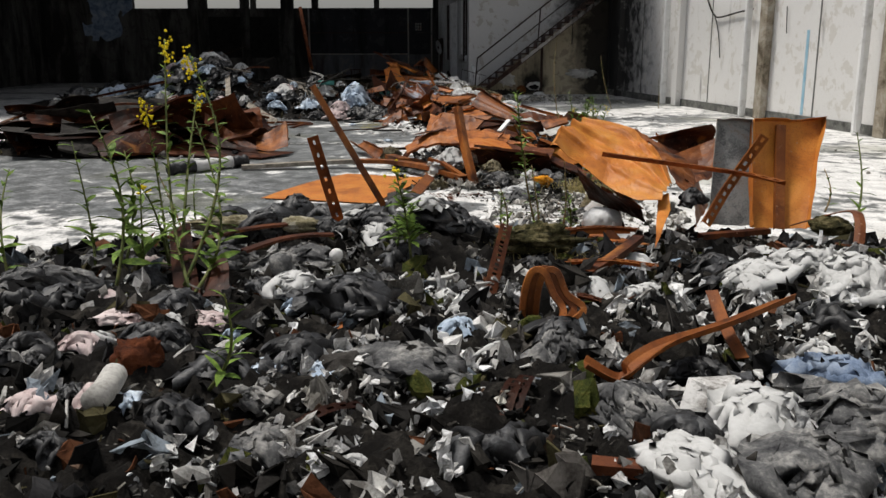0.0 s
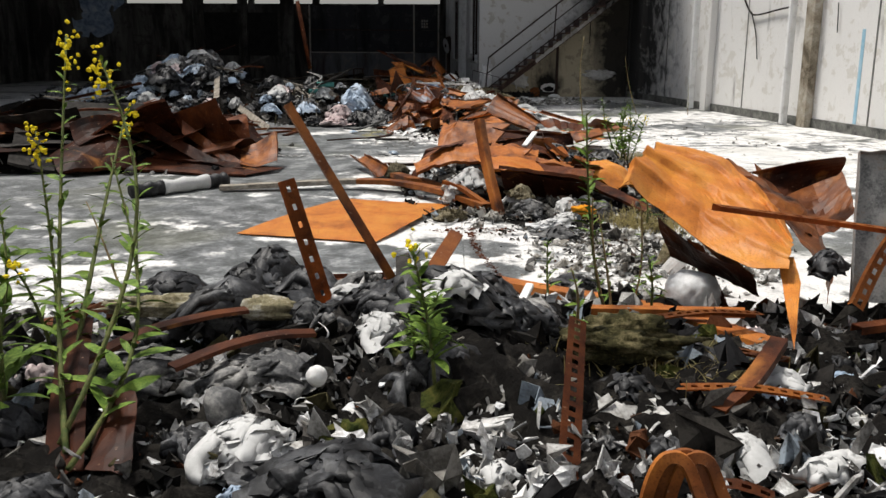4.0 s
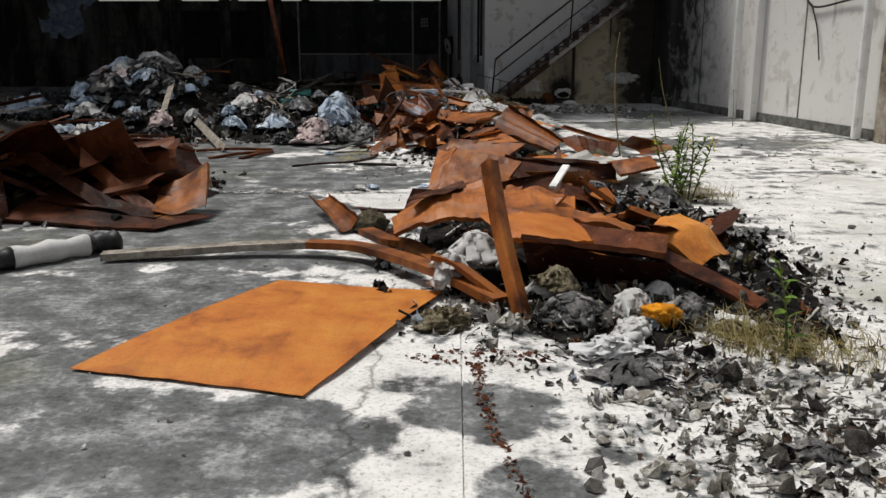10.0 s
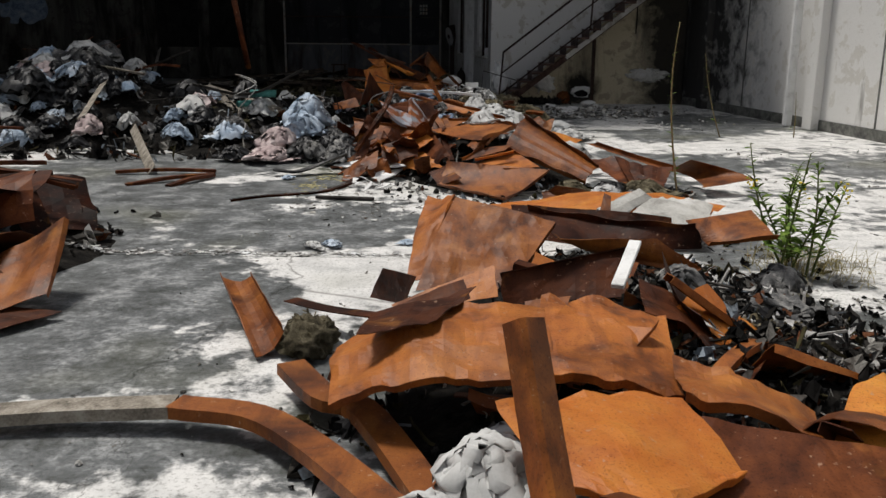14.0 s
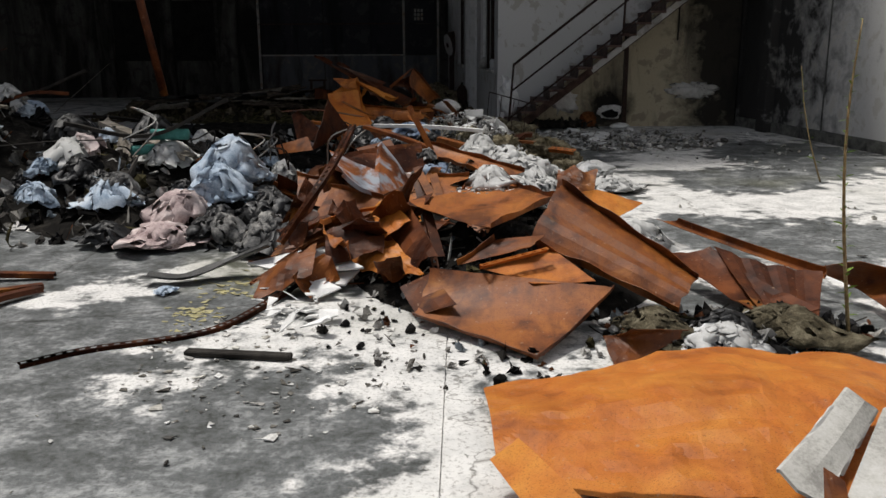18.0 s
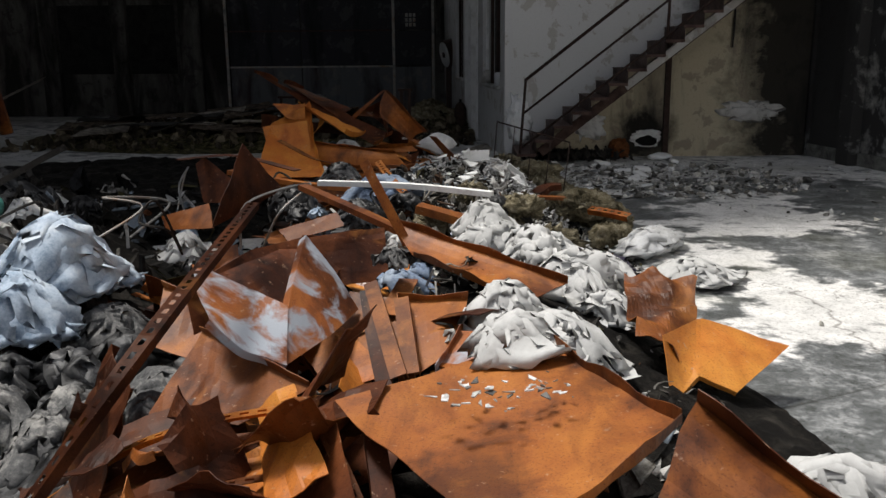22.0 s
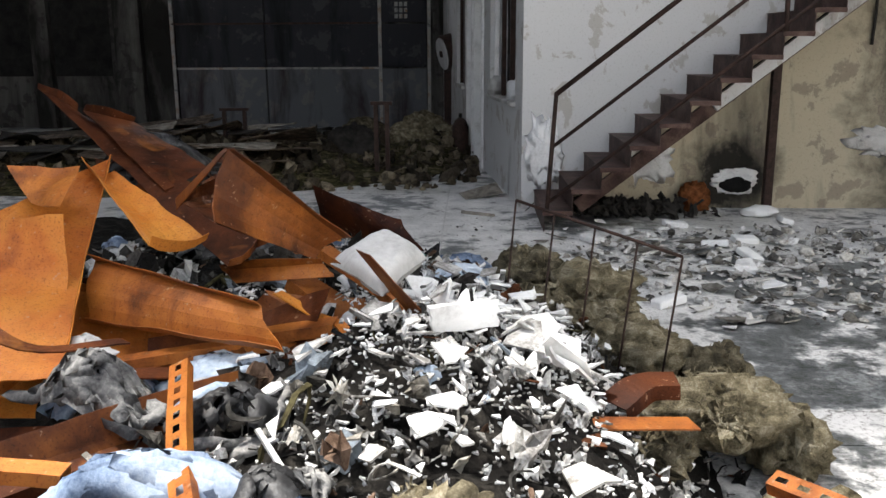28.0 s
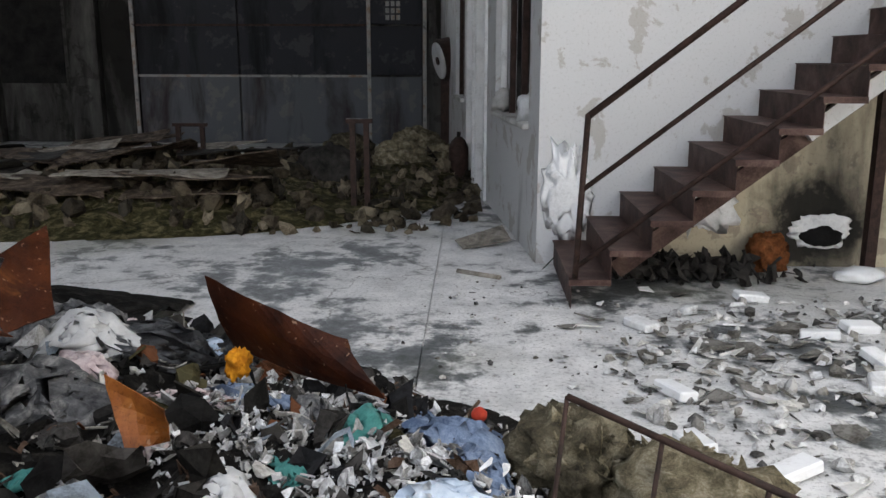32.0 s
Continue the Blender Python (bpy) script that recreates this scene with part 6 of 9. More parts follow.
for a, b in (((1.06, 1.32, 0.34), (1.23, 1.19, 0.34)), ((1.09, 1.48, 0.34), (1.27, 1.29, 0.36))):
    slotted_bar([a, b], 0.06, 0.03, RUST, "rusty slotted angle near the crushed sheet")
profile_bar([(-1.13, 3.65, 0.01), (-0.76, 3.60, 0.02), (-0.35, 3.69, 0.01)], [(-0.03, 0.03), (-0.02, 0), (0.03, 0)], RUST_DARK, "rusty_strip", "dark rusty strip lying on the concrete", "metal strip")
# crushed tank and box panels
TANK_TOP = np.array([(1.29, 3.46, 0.91), (1.42, 3.36, 0.90), (1.58, 3.25, 0.86), (1.72, 2.85, 0.72), (1.70, 2.40, 0.56)])
TANK_LOW = np.array([(0.90, 2.56, 0.82), (1.09, 2.58, 0.67), (1.25, 2.42, 0.54), (1.39, 2.10, 0.49), (1.55, 2.05, 0.50)])
TANK_OUT = np.array([-0.35, -0.55, 0.75])
loft([[tuple(TANK_TOP[i] * (1 - t) + TANK_LOW[i] * t + TANK_OUT * off * (1 - 0.15 * i)) for i in range(5)] for t, off in ((0, 0), (0.14, 0.07), (0.2, 0.02), (0.42, 0.10), (0.5, 0.035), (0.74, 0.10), (0.8, 0.05), (1, 0))],
     RUST_BRIGHT, 0.03, 111, 8, "a", 0.05, label="crushed orange tank lid folded along long creases", soften=2)
loft([[(1.58, 3.25, 0.86), (1.72, 2.85, 0.72), (1.74, 2.40, 0.56)], [(1.86, 3.15, 0.72), (1.96, 2.80, 0.58), (1.88, 2.35, 0.44)], [(2.05, 3.05, 0.40), (2.05, 2.72, 0.34), (1.90, 2.30, 0.30)]], RUST, 0.07, 112, 8, label="far side of the crushed tank in rust", ragged=0.04)
# dark sheet that paints the shade under the lid
loft([[(1.09, 2.62, 0.64), (1.25, 2.46, 0.52), (1.42, 2.14, 0.47)], [(1.20, 2.75, 0.40), (1.36, 2.58, 0.34), (1.52, 2.28, 0.32)]], RUST_SHADED, 0.04, 1120, 8, label="sooty inside of the crushed tank")
sheet([(1.26, 2.76, 0.56), (1.36, 2.67, 0.52), (1.50, 2.32, 0.40), (1.46, 2.48, 0.36)], RUST, 0.05, 113, label="torn rusty strip under the crushed tank")
sheet([(1.28, 2.75, 0.50), (1.36, 2.74, 0.45), (1.41, 2.35, 0.22), (1.36, 2.54, 0.20)], RUST_DARK, 0.06, 114, label="torn rusty strip under the crushed tank")
sheet([(1.58, 2.27, 0.50), (1.64, 2.23, 0.52), (1.61, 2.05, 0.44), (1.40, 1.54, 0.30)], RUST_BRIGHT, 0.04, 115, label="narrow orange strip bent down")
slotted_bar([(1.12, 1.78, 0.85), (1.96, 1.90, 0.72), (2.19, 1.72, 0.68)], 0.08, 0.03, RUST, "long orange slotted angle lying over the crushed tank", pitch=0.08)
sheet([(1.65, 2.99, 0.81), (2.01, 2.64, 0.94), *[(2.12, 2.95, 0.80), (1.81, 2.86, 0.70)]], RUST_DARK, 0.06, 116, (0.08, 0.06), label="rolled rusty sheet with a dark inside")
sheet([(1.77, 3.24, 0.76), (2.31, 3.32, 0.82), (2.19, 2.82, 0.60), (1.85, 2.59, 0.55)], RUST, 0.14, 117, (0.06, 0.04), label="crumpled rusty sheet behind the tank")
sheet([(2.00, 2.47, 0.98), (2.22, 2.42, 0.98), (2.16, 2.14, 0.32), (1.90, 2.18, 0.32)], GREY_STEEL, 0.008, 118, lips="abd", lip=0.05, label="grey steel door panel standing upright", name="steel_sheet")
sheet([(2.22, 2.42, 0.98), (2.73, 2.51, 0.98), (2.48, 2.01, 0.34), (2.14, 2.07, 0.32)], RUST_BRIGHT, 0.015, 119, (0.02, 0.02), lips="abd", lip=0.05, label="orange rusted door panel standing upright", name="steel_sheet", ragged=0.03)
profile_bar([(2.41, 2.39, 0.96), (2.38, 2.26, 0.68), (2.31, 2.00, 0.33)], U_SMALL, RUST, "steel_rib", "rusty upright rib between door panels", "metal rib", face=(0, -1, 0.1))
slotted_bar([(1.80, 1.89, 0.38), (1.98, 2.05, 0.60), (2.18, 2.04, 0.92)], 0.06, 0.03, RUST, "rusty slotted brace leaning on the door panels", face=(0, -1, 0.2))
profile_bar([(1.71, 1.69, 0.36), (2.18, 1.86, 0.36)], U_SMALL, RUST_DARK, "rusty_bar", "rusty bar under the door panels", "metal bar")
lump((1.25, 2.50, 0.25), (0.13, 0.13, 0.12), PLASTIC, 5, 0.16, "plastic_drum", "dirty white plastic drum crushed under the tank", "drum")
sheet([(1.18, 2.88, 0.30), (1.36, 3.05, 0.42), (1.43, 2.92, 0.40), (1.24, 2.86, 0.25)], WHITE_BOARD, 0.06, 120, label="creased off-white board by the tank", name="white_board", category="board", group="")
sheet([(1.19, 2.19, 0.28), (1.41, 2.13, 0.28), (1.32, 2.10, 0.20), (1.23, 2.15, 0.20)], WHITE_BOARD, 0.05, 121, label="creased off-white board under the bar", name="white_board", category="board", group="")
cloth((1.79, 2.20, 0.50), (0.1, 0.12, 0.3), BLACK_CLOTH, 8, name="dark_cloth", label="black cloth hanging off the crushed tank", category="cloth", level=4)
# ---- foreground rags and lumps ----
FORE = [  # x, y, (half sizes), material, words
    ((-0.58, 0.58, 0.42), (0.16, 0.22, 0.12), WHITE_CLOTH, "dirty white cloth crumpled in the rubble"), ((-0.28, 0.26, 0.45), (0.38, 0.42, 0.18), BLACK_CLOTH, "matted black cloth heap on the rubble"),
    ((0.05, 1.59, 0.42), (0.36, 0.45, 0.2), BLACK_CLOTH, "wet black cloth heap with folds"), ((0.31, 1.60, 0.40), (0.2, 0.24, 0.12), BLACK_CLOTH, "wet black cloth with bluish folds"),
    ((0.04, 1.47, 0.60), (0.14, 0.13, 0.04), WHITE_CLOTH, "round white cloth lying on black rags"), ((-0.82, 2.68, 0.35), (0.2, 0.35, 0.2), BLACK_CLOTH, "frayed black cloth at the edge of the floor"),
    ((-0.56, 1.71, 0.40), (0.12, 0.16, 0.12), GREY_CLOTH, "grey felt bundle between bars"), ((1.12, -1.00, 0.42), (0.2, 0.42, 0.14), WHITE_CLOTH, "long white cloth lying over the rubble"),
    ((0.84, -1.28, 0.38), (0.16, 0.22, 0.12), WHITE_CLOTH, "crumpled white paper and cloth"), ((1.48, -0.77, 0.50), (0.16, 0.34, 0.2), DENIM, "faded blue jacket thrown on the rubble"),
    ((1.44, -1.01, 0.46), (0.2, 0.26, 0.18), GREY_CLOTH, "striped grey clothes in a heap"), ((0.56, -0.42, 0.42), (0.13, 0.2, 0.26), GREY_CLOTH, "grey jacket hanging from the steel loop"),
    ((0.75, -0.93, 0.38), (0.13, 0.22, 0.14), GREY_CLOTH, "bluish grey cloth below the twisted strip"), ((-0.87, 0.04, 0.40), (0.12, 0.12, 0.05), PINK_CLOTH, "pale pink rag on the rubble"),
    ((-1.21, -0.02, 0.38), (0.1, 0.12, 0.05), PINK_CLOTH, "dusty pink cloth among plants"), ((-0.51, -0.49, 0.37), (0.1, 0.12, 0.07), BLUE_CLOTH, "small pale blue rag"),
    ((-0.35, -0.48, 0.37), (0.1, 0.12, 0.06), BLUE_CLOTH, "small pale blue rag with torn edge"), ((0.03, 0.10, 0.38), (0.12, 0.1, 0.05), WHITE_CLOTH, "flat white rag in the ashes"),
    ((-0.39, -1.10, 0.35), (0.12, 0.14, 0.1), GREY_CLOTH, "grey blue rag in the ashes"), ((-0.72, -0.95, 0.36), (0.14, 0.18, 0.12), BLACK_CLOTH, "dark cloth in the ashes"),
    ((0.01, -0.47, 0.35), (0.2, 0.25, 0.08), GREY_CLOTH, "flattened grey plastic and cloth"), ((1.89, 0.61, 0.44), (0.2, 0.3, 0.15), WHITE_CLOTH, "torn white wadding on the rubble"),
    ((1.64, 0.58, 0.42), (0.18, 0.25, 0.12), WHITE_CLOTH, "torn white wadding with moss"), ((2.01, 0.32, 0.46), (0.25, 0.3, 0.16), WHITE_CLOTH, "torn off-white wadding"),
    ((1.07, -0.55, 0.40), (0.12, 0.16, 0.1), BLACK_CLOTH, "dark tangle of cloth"), ((-1.69, 0.39, 0.36), (0.18, 0.3, 0.14), GREY_CLOTH, "dark green-grey cloth by the floor"),
    ((1.15, -1.31, 0.42), (0.2, 0.25, 0.16), GREY_CLOTH, "striped cloth heap in grey and straw"), ((-0.53, -0.77, 0.36), (0.12, 0.12, 0.09), GREY_CLOTH, "pale grey stone-like bundle"),
    ((-0.26, 1.41, 0.42), (0.12, 0.14, 0.08), WHITE_CLOTH, "white rag between bars"), ((-0.68, 1.14, 0.40), (0.25, 0.25, 0.12), GREY_CLOTH, "grey film and rags"), ((-1.08, 1.24, 0.40), (0.25, 0.25, 0.12), GREY_CLOTH, "light grey rags"),
    ((-1.17, 2.43, 0.30), (0.3, 0.2, 0.1), BLACK_CLOTH, "charred rags along the edge of the rubble"), ((-0.30, 1.84, 0.40), (0.25, 0.2, 0.1), BLACK_CLOTH, "charred rags behind the bars"), ((1.09, 0.46, 0.40), (0.14, 0.18, 0.09), WHITE_CLOTH, "crumpled white cloth")]
for k, (at, size, mat, words) in enumerate(FORE):
    cloth(at if "round" in words else at[:2], tuple(min(0.24, 0.9 * q) for q in size), mat, 20 + k, k * 47 % 360, "crumpled_cloth", words, "cloth", "rags in the foreground", level=5 if max(size) > 0.15 else 4)
CREAM = surface("cream_moss", [(0.03, 0.028, 0.012), (0.24, 0.21, 0.13), (0.62, 0.6, 0.54)], 7, 60, 0.95, spread=0.14)
rod([(-0.95, -0.78, 0.42), (-0.94, -0.89, 0.41), (-0.95, -0.97, 0.40)], 0.042, CONCRETE, "plaster_roll", "pale stubby roll of hard plaster", "roll", sides=14)
lump((-1.03, 1.70, 0.42), (0.36, 0.06, 0.045), CREAM, 4, 0.5, "mossy_log", "rotten log-shaped roll with yellow moss", "log")
lump((0.70, 1.46, 0.40), (0.12, 0.09, 0.05), STRAW, 6, 0.7, "mossy_lump", "mossy clump of earth", "earth")
lump((0.69, 1.43, 0.38), (0.18, 0.11, 0.05), STRAW, 7, 0.7, "mossy_lump", "mossy clump of earth with dead grass", "earth")
lump((-0.43, 0.99, 0.40), (0.035, 0.035, 0.035), WHITE_BOARD, 8, 0.15, "foam_cup", "small white foam cup in the rubble", "cup", level=3)
lump((2.52, 1.75, 0.40), (0.1, 0.12, 0.05), STRAW, 9, 0.3, "mossy_lump", "green mossy stone", "stone")
lump((-0.67, 0.69, 0.42), (0.055, 0.06, 0.055), GREY_CLOTH, 10, 0.2, "felt_ball", "grey round felt bundle", "bundle", level=3)
lump((-0.96, -0.56, 0.36), (0.07, 0.08, 0.08), surface("red_roots", [(0.05, 0.015, 0.008), (0.16, 0.05, 0.02)], 14, 90, 0.95, 0, 1.0, 0.03), 12, 0.5, "root_clump", "reddish dead plant clump", "plant", sharp=True)

# ---- floor roll ----
def floor_roll():
    r = thing("cloth_roll", "rolled black and white cloth lying on the floor", "roll")
    a, b = np.array((-3.10, 6.62, 0.07)), np.array((-2.37, 7.42, 0.07))
    for k, (s, e, mat) in enumerate(((0.0, 0.3, BLACK_CLOTH), (0.3, 0.78, WHITE_CLOTH), (0.78, 1.0, BLACK_CLOTH))):
        pts = [a + (b - a) * (s + (e - s) * i / 8) for i in range(9)]
        rad = [0.075 + 0.012 * math.sin(i * 1.7 + k) for i in range(9)]
        v, f = tube_mesh(pts, rad, 14)
        v = v + 0.012 * np.stack([fbm(v * 14 + 9 * q, 3, 3 + q) for q in range(3)], 1)
        v[:, 2] = np.maximum(v[:, 2], 0.004)
        solid("roll_section", v, f, mat, parent=r, smooth=True)


floor_roll()

# ---- plants ----
def leaf_mesh():
    pts, faces = [], []
    n = 6
    for i in range(n):
        s = i / (n - 1)
        w = 0.13 * math.sin(math.pi * min(1, s * 0.92 + 0.06)) ** 0.8
        z = 0.22 * s - 0.32 * s * s
        pts += [(s, -w, z + 0.03), (s, 0, z), (s, w, z + 0.03)]
    for i in range(n - 1):
        for k in (0, 1):
            a = i * 3 + k
            faces.append((a, a + 3, a + 4, a + 1))
    return mesh_of("leaf", pts, faces, LEAF, True)


LEAF_MESH = leaf_mesh()


def plant(base, top, leaves=24, size=0.1, flowers=0, dry=False, seed=1, label="green weed with narrow leaves growing from rubble", group="weeds", bare=0.15):
    rnd = np.random.RandomState(seed)
    base, top = np.array(base, float), np.array(top, float)
    pl = thing("weed", label, "plant", group, at=tuple(base))
    h = np.linalg.norm(top - base)
    bend = rnd.normal(0, 0.06, 3) * h
    line = np.array([base + (top - base) * s + bend * math.sin(s * math.pi) for s in np.linspace(0, 1, 12)])
    v, f = tube_mesh(line, np.linspace(0.007, 0.0025, 12) * (1 + h * 0.3), 6)
    solid("stem", v, f, DRY_STEM if dry else STEM, parent=pl, smooth=True)
    leaves = int(leaves * 1.35)
    for i in range(leaves):
        s = bare + (1 - bare) * (i + rnd.rand() * 0.5) / leaves
        p = line[0] + (line[-1] - line[0]) * s + bend * math.sin(s * math.pi)
        ang, up = i * 2.4 + rnd.normal(0, 0.3), rnd.uniform(-0.1, 0.9)
        ln = 1.05 * size * (1.25 - 0.75 * s) * rnd.uniform(0.7, 1.25)
        ob = new("leaf", LEAF_MESH)
        ob.parent = pl
        ob.matrix_local = Matrix.Translation(tuple(p - base)) @ Euler((rnd.normal(0, 0.3), -up * 0.9, ang)).to_matrix().to_4x4() @ Matrix.Diagonal((ln, ln * rnd.uniform(0.8, 1.3), ln, 1))
    if flowers:
        for i in range(flowers * 11):
            p = line[0] + (line[-1] - line[0]) * rnd.uniform(0.88, 1.02) + rnd.normal(0, 0.024, 3)
            vv, ff = clod(rnd, 0.01)
            solid("flower", vv + p, ff, FLOWER, parent=pl)
    return pl


YEL = "tall weed with small yellow flowers in the rubble"
plant((-1.08, 0.52, 0.35), (-1.51, 1.78, 1.52), 40, 0.09, 3, seed=2, label=YEL)
plant((-1.12, 0.57, 0.35), (-1.36, 1.72, 1.43), 34, 0.09, 3, seed=3, label=YEL)
plant((-1.38, 1.16, 0.30), (-1.62, 1.67, 1.15), 26, 0.08, 3, seed=4, label=YEL)
plant((-1.38, 1.16, 0.30), (-1.49, 1.12, 0.75), 16, 0.08, 1, seed=5, label=YEL)
plant((-1.22, 0.85, 0.35), (-1.48, 2.30, 1.20), 26, 0.08, 2, seed=6, label=YEL)
plant((-1.43, 0.49, 0.33), (-1.77, 1.21, 1.15), 22, 0.15, seed=7)
plant((-1.79, 1.16, 0.30), (-2.01, 1.52, 0.95), 16, 0.14, seed=8)
plant((-1.40, 0.81, 0.33), (-1.39, 0.84, 0.80), 18, 0.13, seed=9)
plant((-1.03, 0.42, 0.35), (-1.33, 1.67, 1.05), 26, 0.13, seed=10)
plant((-0.64, -0.77, 0.36), (-0.52, -0.96, 0.75), 14, 0.1, seed=11)
plant((-0.03, 0.93, 0.40), (-0.11, 1.00, 0.85), 46, 0.1, 1, seed=12, label="bushy green weed with a yellow bud")
plant((-0.07, 1.11, 0.42), (-0.02, 1.12, 0.66), 26, 0.09, seed=13)
plant((-0.11, 1.11, 0.42), (-0.13, 1.07, 0.60), 18, 0.09, seed=14)
plant((0.84, 2.55, 0.03), (0.59, 1.93, 1.21), 34, 0.1, seed=15, bare=0.5, label="tall weed with a bare dry lower stem")
plant((0.86, 2.5, 0.03), (0.66, 2.1, 0.82), 26, 0.05, dry=True, seed=75, label="dry brown weed with few leaves")
plant((0.95, 2.7, 0.03), (0.98, 2.55, 0.7), 22, 0.05, dry=True, seed=76, label="dry brown weed with few leaves")
plant((1.58, 4.99, 0.12), (1.57, 5.14, 0.50), 14, 0.1, seed=16)
plant((1.01, 2.34, 0.22), (0.98, 2.34, 0.50), 14, 0.09, seed=17)
plant((0.56, 2.83, 0.12), (0.58, 3.11, 0.40), 14, 0.07, seed=18)
plant((0.78, 2.14, 0.25), (0.73, 2.33, 0.70), 14, 0.06, dry=True, seed=19, label="dry brown weed with few leaves")
plant((0.51, 1.47, 0.40), (0.46, 1.31, 0.70), 10, 0.05, dry=True, seed=20, label="dry brown weed with few leaves")
plant((-1.87, 3.06, 0.05), (-2.19, 3.42, 0.55), 10, 0.06, dry=True, seed=21, label="dry brown weed with few leaves")
plant((-1.77, 3.06, 0.05), (-1.85, 3.38, 0.50), 16, 0.06, seed=22)
plant((2.79, 2.00, 0.35), (3.21, 3.00, 0.85), 14, 0.08, seed=23)
plant((2.80, 2.48, 0.35), (2.92, 2.83, 0.60), 8, 0.06, dry=True, seed=24, label="dry brown weed with few leaves")
plant((-1.98, 0.60, 0.30), (-2.34, 1.42, 0.80), 14, 0.09, seed=26)
plant((-1.58, 1.06, 0.34), (-1.68, 1.44, 0.90), 20, 0.13, seed=27)
GREEN = ((2.28, 9.60, 0.02), (2.18, 9.53, 0.02), (2.35, 9.57, 0.02), (2.32, 9.79, 0.02))
for k in range(9):
    b = np.array(GREEN[k % 4]) + np.array([0.05 * math.sin(k * 2.1), 0.12 * math.cos(k * 1.7), 0])
    t = b + np.array([0.22 * math.sin(k * 1.3 + 0.6), 0.2 * math.cos(k * 2.3), 0.5 + 0.32 * ((k * 37 % 11) / 11)])
    plant(b, t, 34, 0.1, 1 if k % 3 == 0 else 0, seed=40 + k, label="green bushy weed at the edge of the heap", group="weed clump")
plant((2.19, 12.27, 0.02), (2.11, 12.30, 1.60), 46, 0.045, dry=True, seed=60, label="tall dry seed stalk beside the heap", bare=0.05)
plant((4.07, 17.36, 0.00), (3.76, 17.36, 1.23), 14, 0.06, dry=True, seed=61, label="tall thin dry weed")
plant((5.19, 17.40, 0.00), (5.16, 17.40, 0.67), 10, 0.06, dry=True, seed=62, label="tall thin dry weed")

# ---- foreground small debris ----
rnd = np.random.RandomState(5)
hp = Heap()
strew(hp, rnd, 2300, in_box(-2.6, 3.0, -2.0, 2.8), ["scrap", "scrap", "plate", "scrap"], (0.03, 0.11), 0.7)
strew(hp, rnd, 3600, in_box(-2.6, 3.0, -2.0, 2.8), ["plate", "scrap", "ribbon", "splinter", "clod"], (0.01, 0.04), 0.7, 0.8)
strew(hp, rnd, 500, in_box(-4.6, -2.4, -1.0, 2.4), ["plate", "clod", "scrap", "scrap"], (0.03, 0.12), 0.6)
strew(hp, rnd, 500, in_box(2.8, 5.2, -1.0, 2.6), ["plate", "clod", "scrap", "scrap"], (0.03, 0.12), 0.6)
hp.build("small_rubble", MIXED, "small dark and pale rubble, ash and rags")
hp = Heap()
strew(hp, rnd, 2600, in_box(-0.9, 2.6, -2.0, 2.5), ["plate", "scrap", "plate", "splinter"], (0.006, 0.03), 0.6, 1.4)
hp.build("pale_scraps", MIXED_PALE, "small pale and dark scraps of cloth and plaster")
hp = Heap()
strew(hp, rnd, 800, in_ellipse(2.1, 0.9, 1.1, 1.5), ["ribbon", "scrap", "scrap"], (0.014, 0.07), 0.7)
strew(hp, rnd, 420, in_ellipse(0.1, 0.1, 0.7, 0.8), ["plate", "scrap", "splinter"], (0.012, 0.06), 0.5)
for c, sx, sy, n in (((-0.03, -0.50, 0.36), 0.26, 0.26, 420), ((1.48, -0.42, 0.42), 0.4, 0.35, 420), ((0.88, -1.27, 0.38), 0.16, 0.12, 260), ((1.24, -1.35, 0.42), 0.2, 0.2, 320), ((-0.22, -1.19, 0.34), 0.25, 0.15, 300), ((-0.52, 0.89, 0.40), 0.3, 0.25, 260), ((0.04, 0.41, 0.38), 0.3, 0.2, 200), ((1.04, 0.34, 0.42), 0.35, 0.3, 260)):
    strew(hp, rnd, n, lambda r, c=c, sx=sx, sy=sy: (c[0] + r.normal(0, sx), c[1] + r.normal(0, sy)), ["scrap", "scrap", "plate", "plate"], (0.008, 0.045), 0.6, 1.6)
hp.build("pale_scraps", WHITE_BITS, "pale scraps of paper, plaster and cloth")
hp = Heap()
strew(hp, rnd, 260, in_box(-2.6, 3.0, -1.9, 2.7), ["clod", "scrap"], (0.03, 0.09), 0.6)
hp.build("moss_tufts", surface("moss", [(0.02, 0.03, 0.008), (0.06, 0.07, 0.015), (0.12, 0.11, 0.03)], 20, 120, 1.0, 0, 1.0, 0.03), "moss and earth tufts")

# ---- details of the hall ----
def on_wall(s, z, off=0.0):
    """A place on the right-hand wall, s metres from its far end, off metres into the room."""
    d = (RW1 - RW0) / np.linalg.norm(RW1 - RW0)
    p = RW0 + d * s + np.array([-d[1], d[0]]) * -abs(off) * (1 if (np.array([-d[1], d[0]]) @ np.array([1, 0])) > 0 else -1)
    return (float(p[0]), float(p[1]), z)


WALL_TURN = math.atan2(*(RW1 - RW0)[::-1])


def wall_box(name, s, z0, z1, width, off0, off1, mat, parent=None, label="", bevel=0.0):
    m = Matrix.Translation(on_wall(s, 0, (off0 + off1) / 2)) @ pose(0, 0, 0, 0, 0, math.degrees(WALL_TURN))
    return block(name, (-width / 2, -(off1 - off0) / 2, z0), (width / 2, (off1 - off0) / 2, z1), mat, parent, label, m, bevel)


